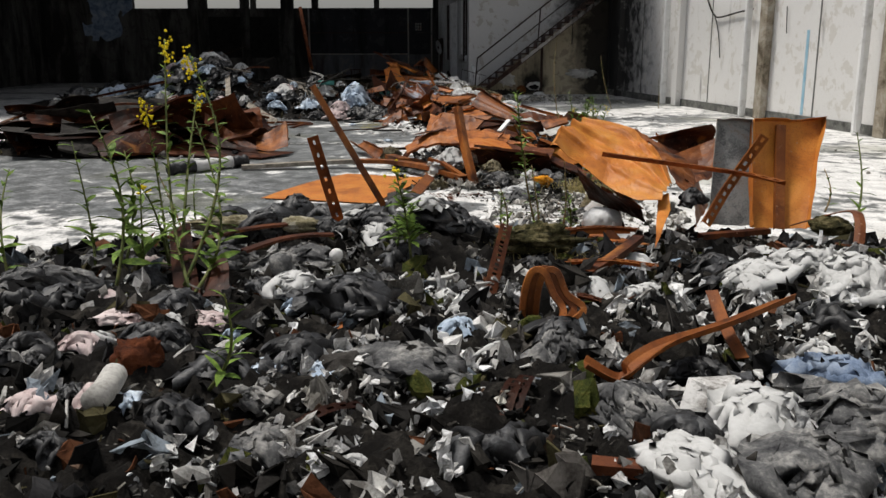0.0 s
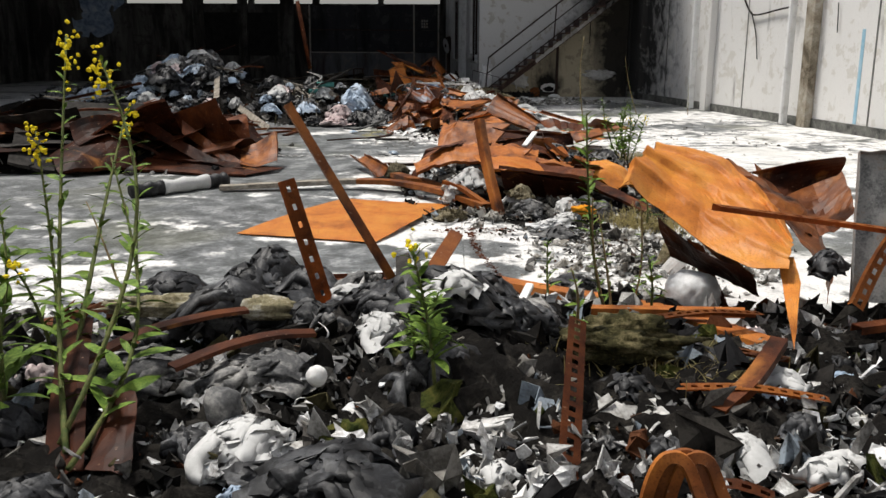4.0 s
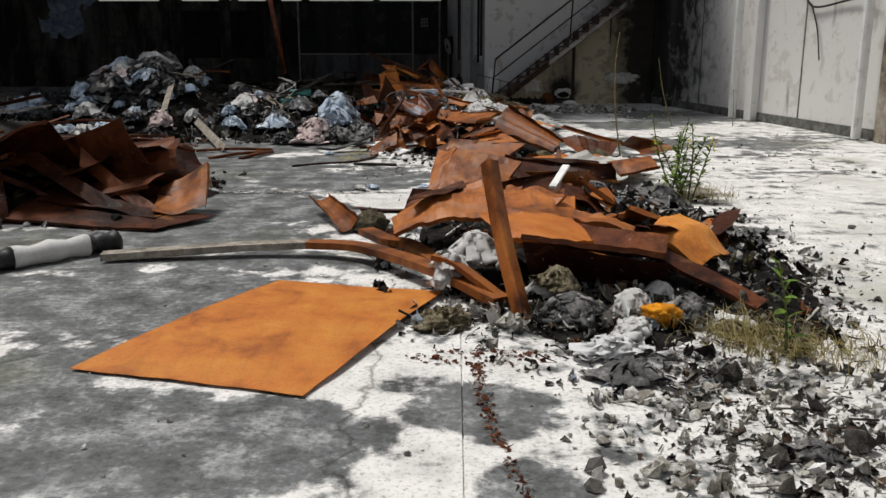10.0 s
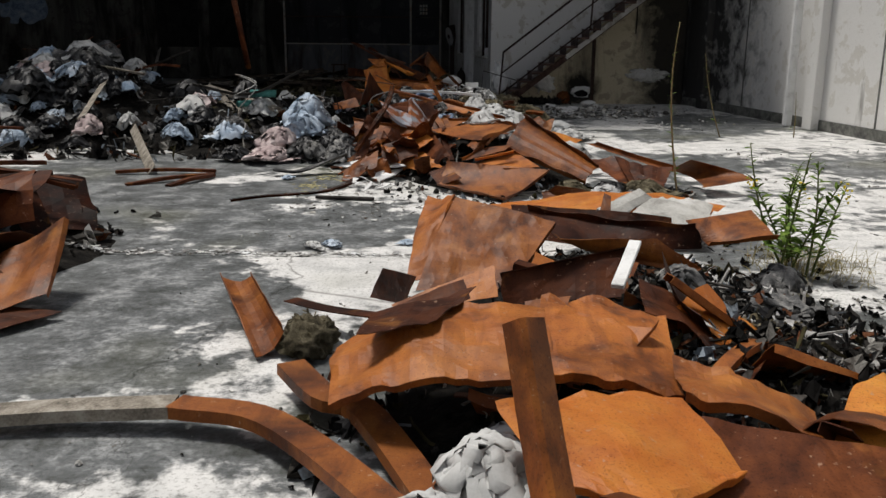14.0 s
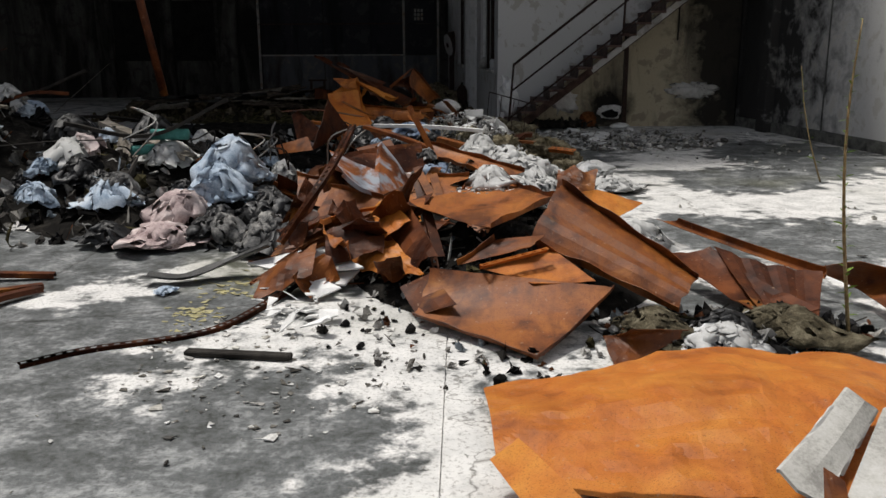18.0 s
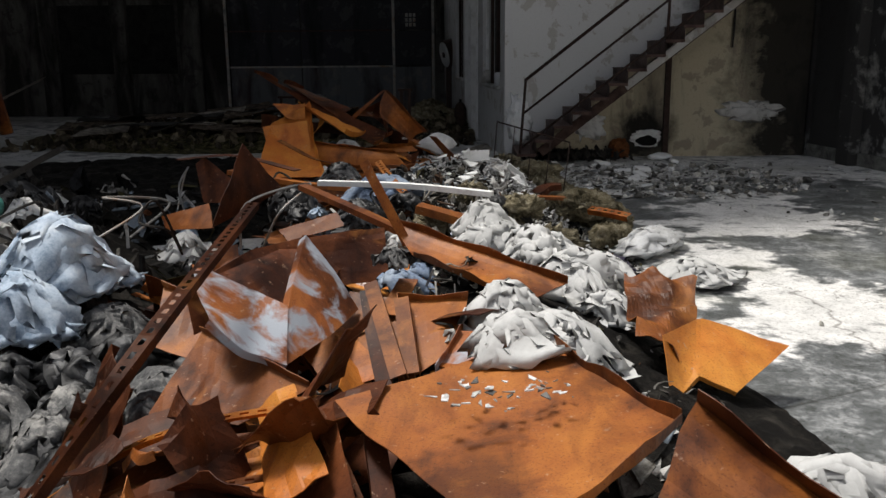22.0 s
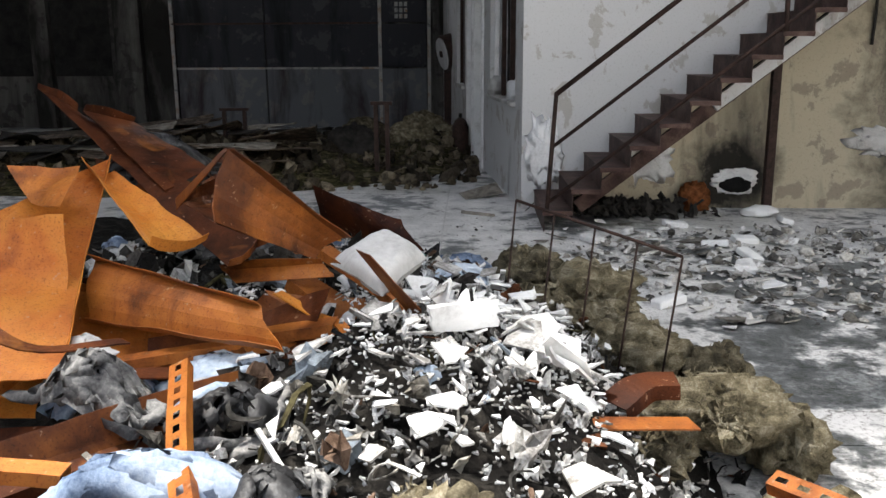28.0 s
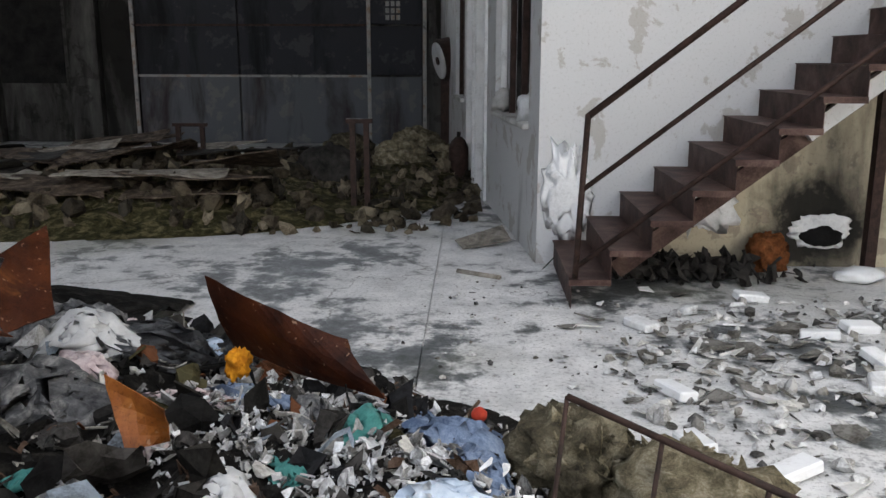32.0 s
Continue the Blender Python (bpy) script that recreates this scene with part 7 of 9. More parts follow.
PLINTH = surface("grey_plinth", [(0.05, 0.05, 0.048), (0.13, 0.13, 0.12), (0.22, 0.22, 0.2)], 5, 60, 0.9)
TAN = surface("stained_pilaster", [(0.1, 0.08, 0.055), (0.3, 0.26, 0.2), (0.45, 0.42, 0.36)], 3, 60, 0.9)
tagged(wall_box("plinth_east", 12.6, 0.0, 0.17, 25.0, 0.003, 0.03, PLINTH), "dark grey plinth along the wall", "plinth", kind="structure")
for k, s in enumerate((0.9, 5.0, 9.1, 13.0, 17.2, 21.4)):
    pl = thing("pilaster", "concrete wall post with a white pipe in front", "pilaster", "wall posts", kind="structure")
    wall_box("shaft", s + 0.35, 0.0, TOP, 0.28, 0.004, 0.16, TAN if k > 1 else WALL_PAINT, pl, bevel=0.01)
    if k:
        wall_box("pipe", s - 0.12, 0.0, TOP, 0.12, 0.16, 0.3, WHITE_BOARD, pl, "white painted pipe", bevel=0.03)
for s in (2.8, 6.9, 11.2, 15.2):
    tagged(wall_box("panel_joint", s, 0.17, TOP, 0.035, 0.002, 0.008, PLINTH), "dark vertical joint between wall panels", "joint", kind="structure")
tagged(wall_box("paint_run", 10.85, 0.18, 1.75, 0.09, 0.003, 0.006, CYAN_PAINT), "light blue paint run on the wall", "paint mark")
rod([on_wall(6.6, 2.6, 0.05), on_wall(7.0, 2.2, 0.06), on_wall(7.3, 2.08, 0.05), on_wall(8.2, 2.16, 0.05), on_wall(8.9, 2.2, 0.1)], 0.018, CHAR, "cable", "black cable hanging on the wall", "cable", curve=5)
rod([on_wall(7.1, 2.15, 0.05), on_wall(7.35, 1.7, 0.05), on_wall(7.5, 1.2, 0.06)], 0.012, CHAR, "cable", "loose cable end hanging down", "cable", curve=5)
rod([on_wall(10.1, 2.2, 0.04), on_wall(10.15, 1.7, 0.04)], 0.01, CHAR, "cable", "short cable end on the wall", "cable")
rod([(3.95, HY - 0.04, 2.5), (3.97, HY - 0.05, 1.9), (3.96, HY - 0.05, 1.5)], 0.014, CHAR, "cable", "cable hanging on the stair wall", "cable", curve=4)

# yellowed plaster below the stairs
def stair_wall():
    a, z = 0.012, STEP / RUN
    pts = [(1.02, 0.0), (5.05, 0.0), (5.05, 2.75), (4.6, (4.6 - X0) * z - 0.05), (1.1, 0.06)]
    v = [(x, HY - a, h) for x, h in pts] + [(x, HY + 0.01, h) for x, h in pts]
    k = len(pts)
    f = [list(range(k)), list(range(2 * k - 1, k - 1, -1))] + [[i, i + k, (i + 1) % k + k, (i + 1) % k] for i in range(k)]
    solid("wall_under_stairs", v, f, HOUSE_LOW, "yellowed flaking plaster below the stairs", "wall", kind="structure")


stair_wall()
SOOT = surface("soot_stain", [(0.008, 0.007, 0.006), (0.03, 0.026, 0.022), (0.12, 0.1, 0.08)], 2.5, 30, 0.95, spread=0.2)
lump((2.84, HY - 0.012, 0.26), (0.17, 0.012, 0.11), WHITE_BOARD, 31, 0.35, "broken_plaster", "white broken plaster round a hole in the wall", "plaster", level=4)
# flat black lump before the plaster stands for the hole's darkness
lump((2.84, HY - 0.022, 0.225), (0.135, 0.014, 0.07), BLACK, 33, 0.25, "hole_dark", "black hole broken through the wall", "hole", level=3)
lump((2.42, HY - 0.15, 0.12), (0.12, 0.1, 0.14), surface("rust_crumbs", [(0.1, 0.035, 0.012), (0.3, 0.11, 0.04)], 20, 90, 1.0, 0, 1.0, 0.03), 34, 0.45, "rusty_bag", "orange crumbling bundle at the wall", "bundle")
hp = Heap()
strew(hp, np.random.RandomState(35), 420, lambda r: (1.75 + r.normal(0, 0.28), HY - 0.28 + r.normal(0, 0.12)), ["scrap", "clod", "splinter"], (0.02, 0.09), 0.7, 1.0)
hp.build("charred_debris", CHAR, "charred debris under the stairs")
lump((2.95, HY - 0.45, 0.05), (0.16, 0.1, 0.05), WHITE_BOARD, 36, 0.3, "plaster_chunk", "white broken bowl-like plaster chunk", "plaster", level=3)
for k, (x, z, sx, sz) in enumerate(((4.3, 0.62, 0.3, 0.12), (1.95, 0.5, 0.2, 0.16), (1.05, 0.5, 0.12, 0.25))):
    lump((x, HY - 0.012, z), (sx, 0.02, sz), WHITE_BOARD if k else CONCRETE, 70 + k, 0.7, "plaster_patch", "bare white patch where paint has flaked", "plaster", level=4)
# added black slab that paints the darkness beyond the doorway
block("doorway_backing", (4.3, HY + 1.2, 0), (5.3, HY + 1.3, 3.2), BLACK)
tagged(bpy.data.objects["doorway_backing"], "black backing for the unlit burnt room behind the doorway", "wall", kind="structure")

# openings of the house side
def house_frames():
    d = np.array([-0.2 - HX, BACK - HY])
    d /= np.linalg.norm(d)
    turn = math.degrees(math.atan2(d[1], d[0]))
    def at(s):
        return Matrix.Translation((HX + d[0] * s, HY + d[1] * s, 0)) @ pose(0, 0, 0, 0, 0, turn)
    w = thing("window_1", "burnt-out window with bare frame and broken sill", "window", kind="structure")
    m = at(0.42)
    block("window_sill", (-0.02, -0.16, 0.93), (1.8, 0.05, 0.975), CONCRETE, w, turn=m, bevel=0.01)
    for a in (0.02, 0.62, 1.2, 1.74):
        block("window_bar", (a, -0.1, 0.975), (a + 0.045, -0.05, 2.9), IRON if a in (0.62, 1.2) else WHITE_BOARD, w, turn=m)
    for k, s in enumerate((2.8, 3.85)):
        dr = thing("door_%d" % (k + 1), "empty doorway with a white wooden frame", "door", kind="structure")
        m = at(s)
        for a in (0.0, 0.76 if k == 0 else 0.6):
            block("door_frame", (a - 0.02, -0.12, 0.0), (a + 0.05, 0.03, 2.9), WHITE_BOARD, dr, turn=m, bevel=0.006)
    w2 = thing("window_2", "burnt-out window with a dark frame", "window", kind="structure")
    m = at(4.95)
    block("window_sill", (0, -0.1, 0.9), (1.15, 0.05, 0.95), CONCRETE, w2, turn=m)
    for a in (0.02, 0.55, 1.08):
        block("window_bar", (a, -0.1, 0.95), (a + 0.05, -0.05, 2.9), IRON, w2, turn=m)
    # added black slab, the darkness seen through windows and doors
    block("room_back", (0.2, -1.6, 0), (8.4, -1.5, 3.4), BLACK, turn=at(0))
    tagged(bpy.data.objects["room_back"], "black backing for the unlit burnt rooms inside the house", "wall", kind="structure")
    lump((HX - 0.03, HY + 0.75, 1.06), (0.09, 0.12, 0.1), PLASTIC, 37, 0.4, "plaster_chunk", "broken pale chunk on the window sill", "plaster", level=3)
    lump((HX - 0.2, HY + 1.9, 1.06), (0.08, 0.2, 0.1), CONCRETE, 38, 0.4, "plaster_chunk", "broken masonry on the window sill", "plaster", level=3)


house_frames()

# smoke-blackened steel door in the back wall
def back_door():
    dr = thing("door_3", "wide smoke-blackened steel sliding door", "door", kind="structure")
    for x0, x1 in ((-5.3, -3.6), (-3.57, -1.4), (-1.37, -0.5)):
        for z0, z1 in ((0.0, 1.12), (1.15, 1.95), (1.98, 2.86)):
            block("door_panel", (x0, BACK - 0.08, z0), (x1, BACK - 0.02, z1), BLACK_DOOR if z0 > 0.5 else DOOR_LOW, dr, bevel=0.006)
    for x in (-5.36, -1.385, -0.45):
        block("door_rail", (x - 0.03, BACK - 0.12, 0), (x + 0.03, BACK - 0.081, 2.9), GREY_STEEL, dr)
    block("door_rail", (-5.36, BACK - 0.12, 1.115), (-1.4, BACK - 0.081, 1.155), GREY_STEEL, dr)
    block("door_rail", (-5.36, BACK - 0.12, 1.95), (-1.4, BACK - 0.081, 1.985), IRON, dr)
    for i in range(3):
        for j in range(3):
            block("vent_block", (-1.1 + i * 0.09, BACK - 0.1, 2.05 + j * 0.11), (-1.04 + i * 0.09, BACK - 0.079, 2.13 + j * 0.11), GREY_STEEL, dr)


DOOR_LOW = plaster_material("scorched_steel", (0.1, 0.106, 0.115), (0.13, 0.13, 0.13), (0.03, 0.02, 0.022), 0.6)
back_door()
for x, w in ((-6.2, 0.5), (-7.9, 0.35), (-9.6, 0.4), (-0.2, 0.35)):
    tagged(block("back_pilaster", (x - w / 2, BACK - 0.2, 0), (x + w / 2, BACK - 0.002, TOP), WALL_SOOT), "sooty wall post", "pilaster", kind="structure")
tagged(block("wall_stain", (-9.4, BACK - 0.012, 1.0), (-6.6, BACK - 0.003, 2.6), BLACK), "black burnt area on the wall", "soot", kind="structure")
sheet([(-14.6, BACK - 0.01, 3.4), (-12.4, BACK - 0.01, 3.5), (-12.5, BACK - 0.01, 1.6), (-14.4, BACK - 0.01, 1.7)], DENIM, 0.01, 130, label="blue plastic curtain hanging at the back", name="blue_curtain", category="curtain", group="")

# things by the back door
def reel():
    r = thing("cable_reel", "round reel on a rusty post", "reel", at=(-0.05, 30.8, 0))
    m = Matrix.Translation((-0.05, 30.8, 1.42)) @ pose(0, 0, 0, 0, 78, 20)
    for nm, rad, dp, off, mat in (("drum", 0.31, 0.2, 0, IRON), ("face", 0.27, 0.02, -0.11, PLASTIC), ("hub", 0.06, 0.03, -0.125, IRON)):
        bm = bmesh.new()
        bmesh.ops.create_cone(bm, cap_ends=True, segments=28, radius1=rad, radius2=rad, depth=dp, matrix=m @ Matrix.Translation((0, 0, off)))
        part(nm, bm, mat, r)
    block("post", (-0.12, 30.74, 0), (0.02, 30.88, 1.12), IRON, r)


reel()
def bottle():
    b = thing("gas_bottle", "dark gas bottle standing by the wall", "gas bottle", at=(0.2, 27.8, 0))
    v, f = tube_mesh([(0.2, 27.8, z) for z in (0.0, 0.03, 0.42, 0.5, 0.54)], [0.1, 0.115, 0.115, 0.08, 0.04], 18)
    solid("body", v, f, IRON, parent=b, smooth=True)
    v, f = tube_mesh([(0.2, 27.8, z) for z in (0.54, 0.6)], 0.025, 10)
    solid("valve", v, f, CHAR, parent=b)


bottle()
def stand(x, y, w, h, name="steel_stand"):
    s = thing(name, "rusty steel stand with two legs", "stand", "stands at the back", at=(x, y, 0))
    for a in (-w / 2, w / 2):
        block("leg", (x + a - 0.025, y - 0.03, 0), (x + a + 0.025, y + 0.03, h), IRON, s)
    block("top_bar", (x - w / 2 - 0.06, y - 0.035, h), (x + w / 2 + 0.06, y + 0.035, h + 0.04), IRON, s)


stand((-3.10, 28.17, 0.15)[0], (-3.10, 28.17, 0.15)[1], 0.3, 0.62)
stand((-0.70, 25.75, 0.10)[0], (-0.70, 25.75, 0.10)[1], 0.13, 0.85)
for k, (a, size) in enumerate((((-0.40, 29.85, 0.20), (0.32, 0.3, 0.26)), ((-0.51, 28.24, 0.10), (0.3, 0.25, 0.18)), ((-0.10, 28.72, 0.10), (0.22, 0.2, 0.15)), ((-1.46, 30.53, 0.10), (0.35, 0.3, 0.2)))):
    lump(a[:2], size, WOOL if k < 3 else WOOL_DARK, 50 + k, 0.35, "wool_bale", "burnt yellowish mineral wool bale", "insulation", "wool bales")
lump((-1.22, 27.17, 0.20), (0.32, 0.15, 0.3), CHAR, 56, 0.25, "burnt_slab", "burnt grey slab standing in debris", "slab")
rnd = np.random.RandomState(9)
for k in range(22):
    x, y = rnd.uniform(-6.5, -1.8), rnd.uniform(25.0, 28.5)
    L, a = rnd.uniform(0.35, 0.9), rnd.normal(0.2, 0.45)
    z = gz(x, y) + 0.12
    sheet([(x - L * math.cos(a), y - L * math.sin(a), z + rnd.normal(0, 0.06)), (x + L * math.cos(a), y + L * math.sin(a), z + rnd.normal(0.05, 0.08)), (x + L * math.cos(a) - 0.1, y + L * math.sin(a) + 0.7, z + 0.05 + rnd.normal(0, 0.05)), (x - L * math.cos(a) - 0.1, y - L * math.sin(a) + 0.7, z + 0.05)],
          (BROWN_WOOD, CHAR, BROWN_WOOD, WOOD_GREY)[k % 4], 0.05, 300 + k, th=0.012, ragged=0.05, res=0.12, label="burnt grey board lying in the back debris", name="burnt_board", category="board", group="burnt boards")
hp = Heap()
strew(hp, rnd, 1500, in_box(-7.0, 0.4, 24.6, 30.5), ["clod", "clod", "scrap", "plate"], (0.04, 0.16), 0.6)
hp.build("back_debris", BACK_BITS, "brown burnt wool and debris")

# ---- left heap of rusty sheets ----

loft([[(-2.62, 9.05, 0.18), (-2.38, 9.10, 0.28), (-2.16, 9.10, 0.42)], [(-2.52, 8.75, 0.13), (-2.32, 8.75, 0.12), (-2.10, 8.85, 0.30)], [(-2.46, 8.40, 0.10), (-2.26, 8.42, 0.06), (-2.05, 8.56, 0.12)]], RUST, 0.02, 140, 9, "c", label="rusty sheet curled up at its corner", soften=3)
# dark rust tones from here on carry the shadow over this heap
loft([[(-3.7, 8.85, 0.12), (-2.9, 8.60, 0.09), (-1.95, 8.50, 0.04)], [(-3.7, 8.35, 0.05), (-2.9, 8.12, 0.03), (-2.30, 8.00, 0.03)]], RUST_DARK, 0.02, 141, 9, "b", 0.02, label="long flat dark rusty sheet at the foot of the heap")
loft([[(-3.6, 9.10, 0.22), (-2.95, 8.90, 0.16), (-2.25, 8.72, 0.08)], [(-3.6, 8.75, 0.14), (-2.95, 8.50, 0.10), (-2.40, 8.30, 0.06)]], RUST_DARK, 0.03, 142, 9, "b", 0.02, label="rusty sheet lying on another one")
for a, b in (((-3.35, 9.2, 0.55), (-2.45, 8.55, 0.10)), ((-3.2, 9.35, 0.50), (-2.3, 8.75, 0.12)), ((-3.75, 9.0, 0.60), (-2.75, 8.55, 0.12))):
    loft([[a, tuple((p + q) / 2 - (0.03 if i == 2 else 0) for i, (p, q) in enumerate(zip(a, b))), b], [(a[0] + 0.02, a[1] - 0.1, a[2] - 0.16), ((a[0] + b[0]) / 2, (a[1] + b[1]) / 2 - 0.1, (a[2] + b[2]) / 2 - 0.14), (b[0] - 0.02, b[1] - 0.1, 0.02)]], RUST_DARK, 0.02, 143, 8, label="narrow rusty side panel sloping down the heap")
for k in range(46):
    rr = np.random.RandomState(400 + k)
    x, y = rr.uniform(-6.4, -3.0), rr.uniform(8.3, 10.6)
    z = gz(x, y) * 0.7 + 0.04 + rr.rand() * 0.26
    L, W, a = rr.uniform(0.3, 0.75), rr.uniform(0.12, 0.5), rr.normal(0.1, 0.6)
    c, s, t1, t2 = math.cos(a), math.sin(a), rr.normal(0, 0.14), rr.normal(0, 0.12)
    pts = [(x + c * i * L - s * j * W, y + s * i * L + c * j * W, max(0.02, z + i * t1 + j * t2)) for i, j in ((-1, -1), (1, -1), (1, 1), (-1, 1))]
    sheet(pts, (RUST_SHADED, RUST_DARK, RUST_SHADED, CHAR, RUST_SHADED)[k % 5], 0.05, 400 + k, (rr.normal(0, 0.06), rr.normal(0, 0.06)), ("", "a", "c", "")[k % 4], label="bent dark rusty sheet in a low heap", res=0.09, group="left heap of sheets")
for k in range(12):
    rr = np.random.RandomState(460 + k)
    x, y, a, L = rr.uniform(-6.4, -2.8), rr.uniform(8.6, 11.0), rr.normal(0.25, 0.5), rr.uniform(0.5, 1.1)
    z = gz(x, y) + 0.3
    profile_bar([(x - L * math.cos(a), y - L * math.sin(a), z - rr.rand() * 0.2), (x, y, z + 0.05), (x + L * math.cos(a), y + L * math.sin(a), z + rr.normal(0.05, 0.12))], (U_SMALL, ANGLE, FLATBAR)[k % 3], RUST_DARK, "rusty_bar", "dark rusty bar in a low heap", "metal bar", "bars of the left heap")
profile_bar([(-6.6, 10.4, 0.45), (-5.4, 10.6, 0.72), (-4.3, 10.5, 0.95)], ANGLE, RUST_DARK, "rusty_bar", "long rusty bar rising out of the heap", "metal bar", "bars of the left heap")

# ---- heap of burnt clothes on the left ----
PAL = [BLUE_CLOTH, WHITE_CLOTH, BLACK_CLOTH, WHITE_CLOTH, BLACK_CLOTH, BLUE_CLOTH, BLACK_CLOTH, BLUE_CLOTH, BLACK_CLOTH, WHITE_CLOTH, BLACK_CLOTH, BLUE_CLOTH, GREY_CLOTH, BLACK_CLOTH, BLACK_CLOTH, PINK_CLOTH]
WORDS = {"grey_cloth": "crumpled grey clothes in a burnt heap", "white_cloth": "crumpled white clothes in a burnt heap", "black_cloth": "charred black clothes in a heap", "pale_blue_cloth": "pale blue clothes in a burnt heap", "pinkish_cloth": "dusty pink clothes in a burnt heap"}
for k in range(190):
    rr = np.random.RandomState(500 + k)
    peak = k < 80
    if peak:
        x, y = -5.6 + rr.normal(0, 0.62), 16.7 + rr.normal(0, 0.5)
    else:
        x, y = rr.uniform(-8.6, -1.7), rr.uniform(14.9, 18.6)
    m = PAL[(k * 5 + k // 7) % len(PAL)]
    s = rr.uniform(0.14, 0.34) if peak else rr.uniform(0.12, 0.3)
    up = rr.uniform(0.05, 0.34) if peak else rr.uniform(0.05, 0.16)
    cloth((x, y, gz(x, y) + up), (s, s * rr.uniform(0.6, 1.3), s * rr.uniform(0.6, 1.2)), m, 500 + k, rr.uniform(0, 360), "garment", WORDS[m.name], "cloth", "burnt clothes", level=4)
CL = [((-1.81, 15.49, 0.50), (0.3, 0.42, 0.26), BLUE_CLOTH, "large pale blue cloth draped over the clothes heap"), ((-1.82, 15.08, 0.35), (0.26, 0.3, 0.26), BLUE_CLOTH, "pale blue sheet hanging down the heap"),
      ((-2.05, 14.78, 0.20), (0.22, 0.3, 0.24), PINK_CLOTH, "pinkish white shirt hanging down the heap"), ((-1.75, 14.43, 0.12), (0.2, 0.2, 0.1), BLACK_CLOTH, "dark grey clothes at the foot of the heap"), ((-2.08, 14.35, 0.06), (0.3, 0.3, 0.1), PINK_CLOTH, "dirty pink rags on the floor"),
      ((-2.71, 15.12, 0.30), (0.22, 0.26, 0.2), GREY_CLOTH, "grey clothes with white sleeves"), ((-3.19, 15.56, 0.40), (0.2, 0.25, 0.14), BLACK_CLOTH, "dark clothes in the heap"), ((-2.49, 14.35, 0.10), (0.2, 0.2, 0.08), BLACK_CLOTH, "dark rags at the edge of the floor")]
for k, (a, size, m, w) in enumerate(CL):
    cloth(a, size, m, 620 + k, k * 61, "crumpled_cloth", w, "cloth", "burnt clothes", level=5)
for k, (x, y, r) in enumerate(((-1.25, 14.35, 0.24), (-1.45, 14.75, 0.26), (-1.05, 13.95, 0.2), (-1.6, 14.4, 0.22), (-1.3, 15.0, 0.24), (-1.75, 14.75, 0.2), (-1.0, 14.6, 0.2))):
    cloth((x, y, 0.14), (r, r, r * 0.7), BLACK_CLOTH if k % 3 else GREY_CLOTH, 660 + k, k * 50, "crumpled_cloth", "charred clothes at the flank of the heap", "cloth", "burnt clothes", level=4)
cloth((-2.20, 15.95, 0.66), (0.1, 0.12, 0.32), WHITE_CLOTH, 640, 0, "white_rag", "white cloth standing up like a cone", "cloth", level=4)
rod([(-2.66, 15.94, 0.68), (-2.32, 15.94, 0.68)], 0.05, TEAL_PLASTIC, "plastic_tube", "pale green plastic tube in the clothes", "tube", sides=14)
rod([(-2.79, 15.78, 0.55), (-2.63, 15.96, 0.55)], 0.045, TEAL_PLASTIC, "plastic_tube", "short green plastic tube", "tube", sides=14)
rod([(-3.03, 17.46, 0.94), (-3.23, 17.30, 2.35)], 0.045, RUST_DARK, "steel_post", "thin rusty post standing in the clothes heap", "post", sides=6)
for k in range(13):
    rr = np.random.RandomState(650 + k)
    x, y = rr.uniform(-7.5, -2.0), rr.uniform(15.0, 18.0)
    z, a, L = gz(x, y) + 0.25, rr.uniform(-0.6, 0.9), rr.uniform(0.35, 0.95)
    profile_bar([(x - L * math.cos(a), y - L * math.sin(a) * 0.6, z + rr.normal(-0.05, 0.15)), (x, y, z + 0.06), (x + L * math.cos(a), y + L * math.sin(a) * 0.6, z + rr.normal(0.05, 0.22))], (U_SMALL, FLATBAR, ANGLE)[k % 3], (CHAR, RUST_DARK, WOOD_GREY, CHAR, RUST_DARK)[k % 5], "loose_batten", "bent bar or batten lying over burnt clothes", "batten", "battens on the clothes heap")
for a, b, m in (((-4.26, 14.30, 0.50), (-4.96, 17.16, 0.95), WOOD_GREY), ((-4.59, 16.61, 0.30), (-3.11, 13.25, 0.05), WOOD_GREY), ((-3.57, 17.11, 0.70), (-2.77, 15.85, 0.40), WOOD_GREY), ((-8.20, 28.91, 1.00), (-5.30, 19.74, 0.60), WOOD_GREY)):
    profile_bar([a, b], [(-0.06, 0.0), (0.0, 0.004), (0.06, 0)], m, "grey_plank", "weathered grey plank sticking out of the clothes", "plank", "planks in the clothes heap", face=(0, -1, 0.3))
profile_bar([(-3.49, 16.90, 0.72), (-2.84, 16.34, 0.60), (-2.27, 15.81, 0.50)], CHANNEL, WOOD_GREY, "grey_plank", "weathered board lying over clothes", "plank", "planks in the clothes heap")
for a, b in (((-3.50, 13.27, 0.04), (-2.47, 13.41, 0.04)), ((-3.14, 12.58, 0.02), (-2.41, 13.12, 0.05)), ((-2.71, 12.53, 0.02), (-2.40, 13.06, 0.05))):
    profile_bar([a, tuple((p + q) / 2 + (0.02 if i == 2 else 0) for i, (p, q) in enumerate(zip(a, b))), b], U_SMALL, RUST_DARK, "rusty_bar", "thin dark bar lying at the edge of the floor", "metal bar")
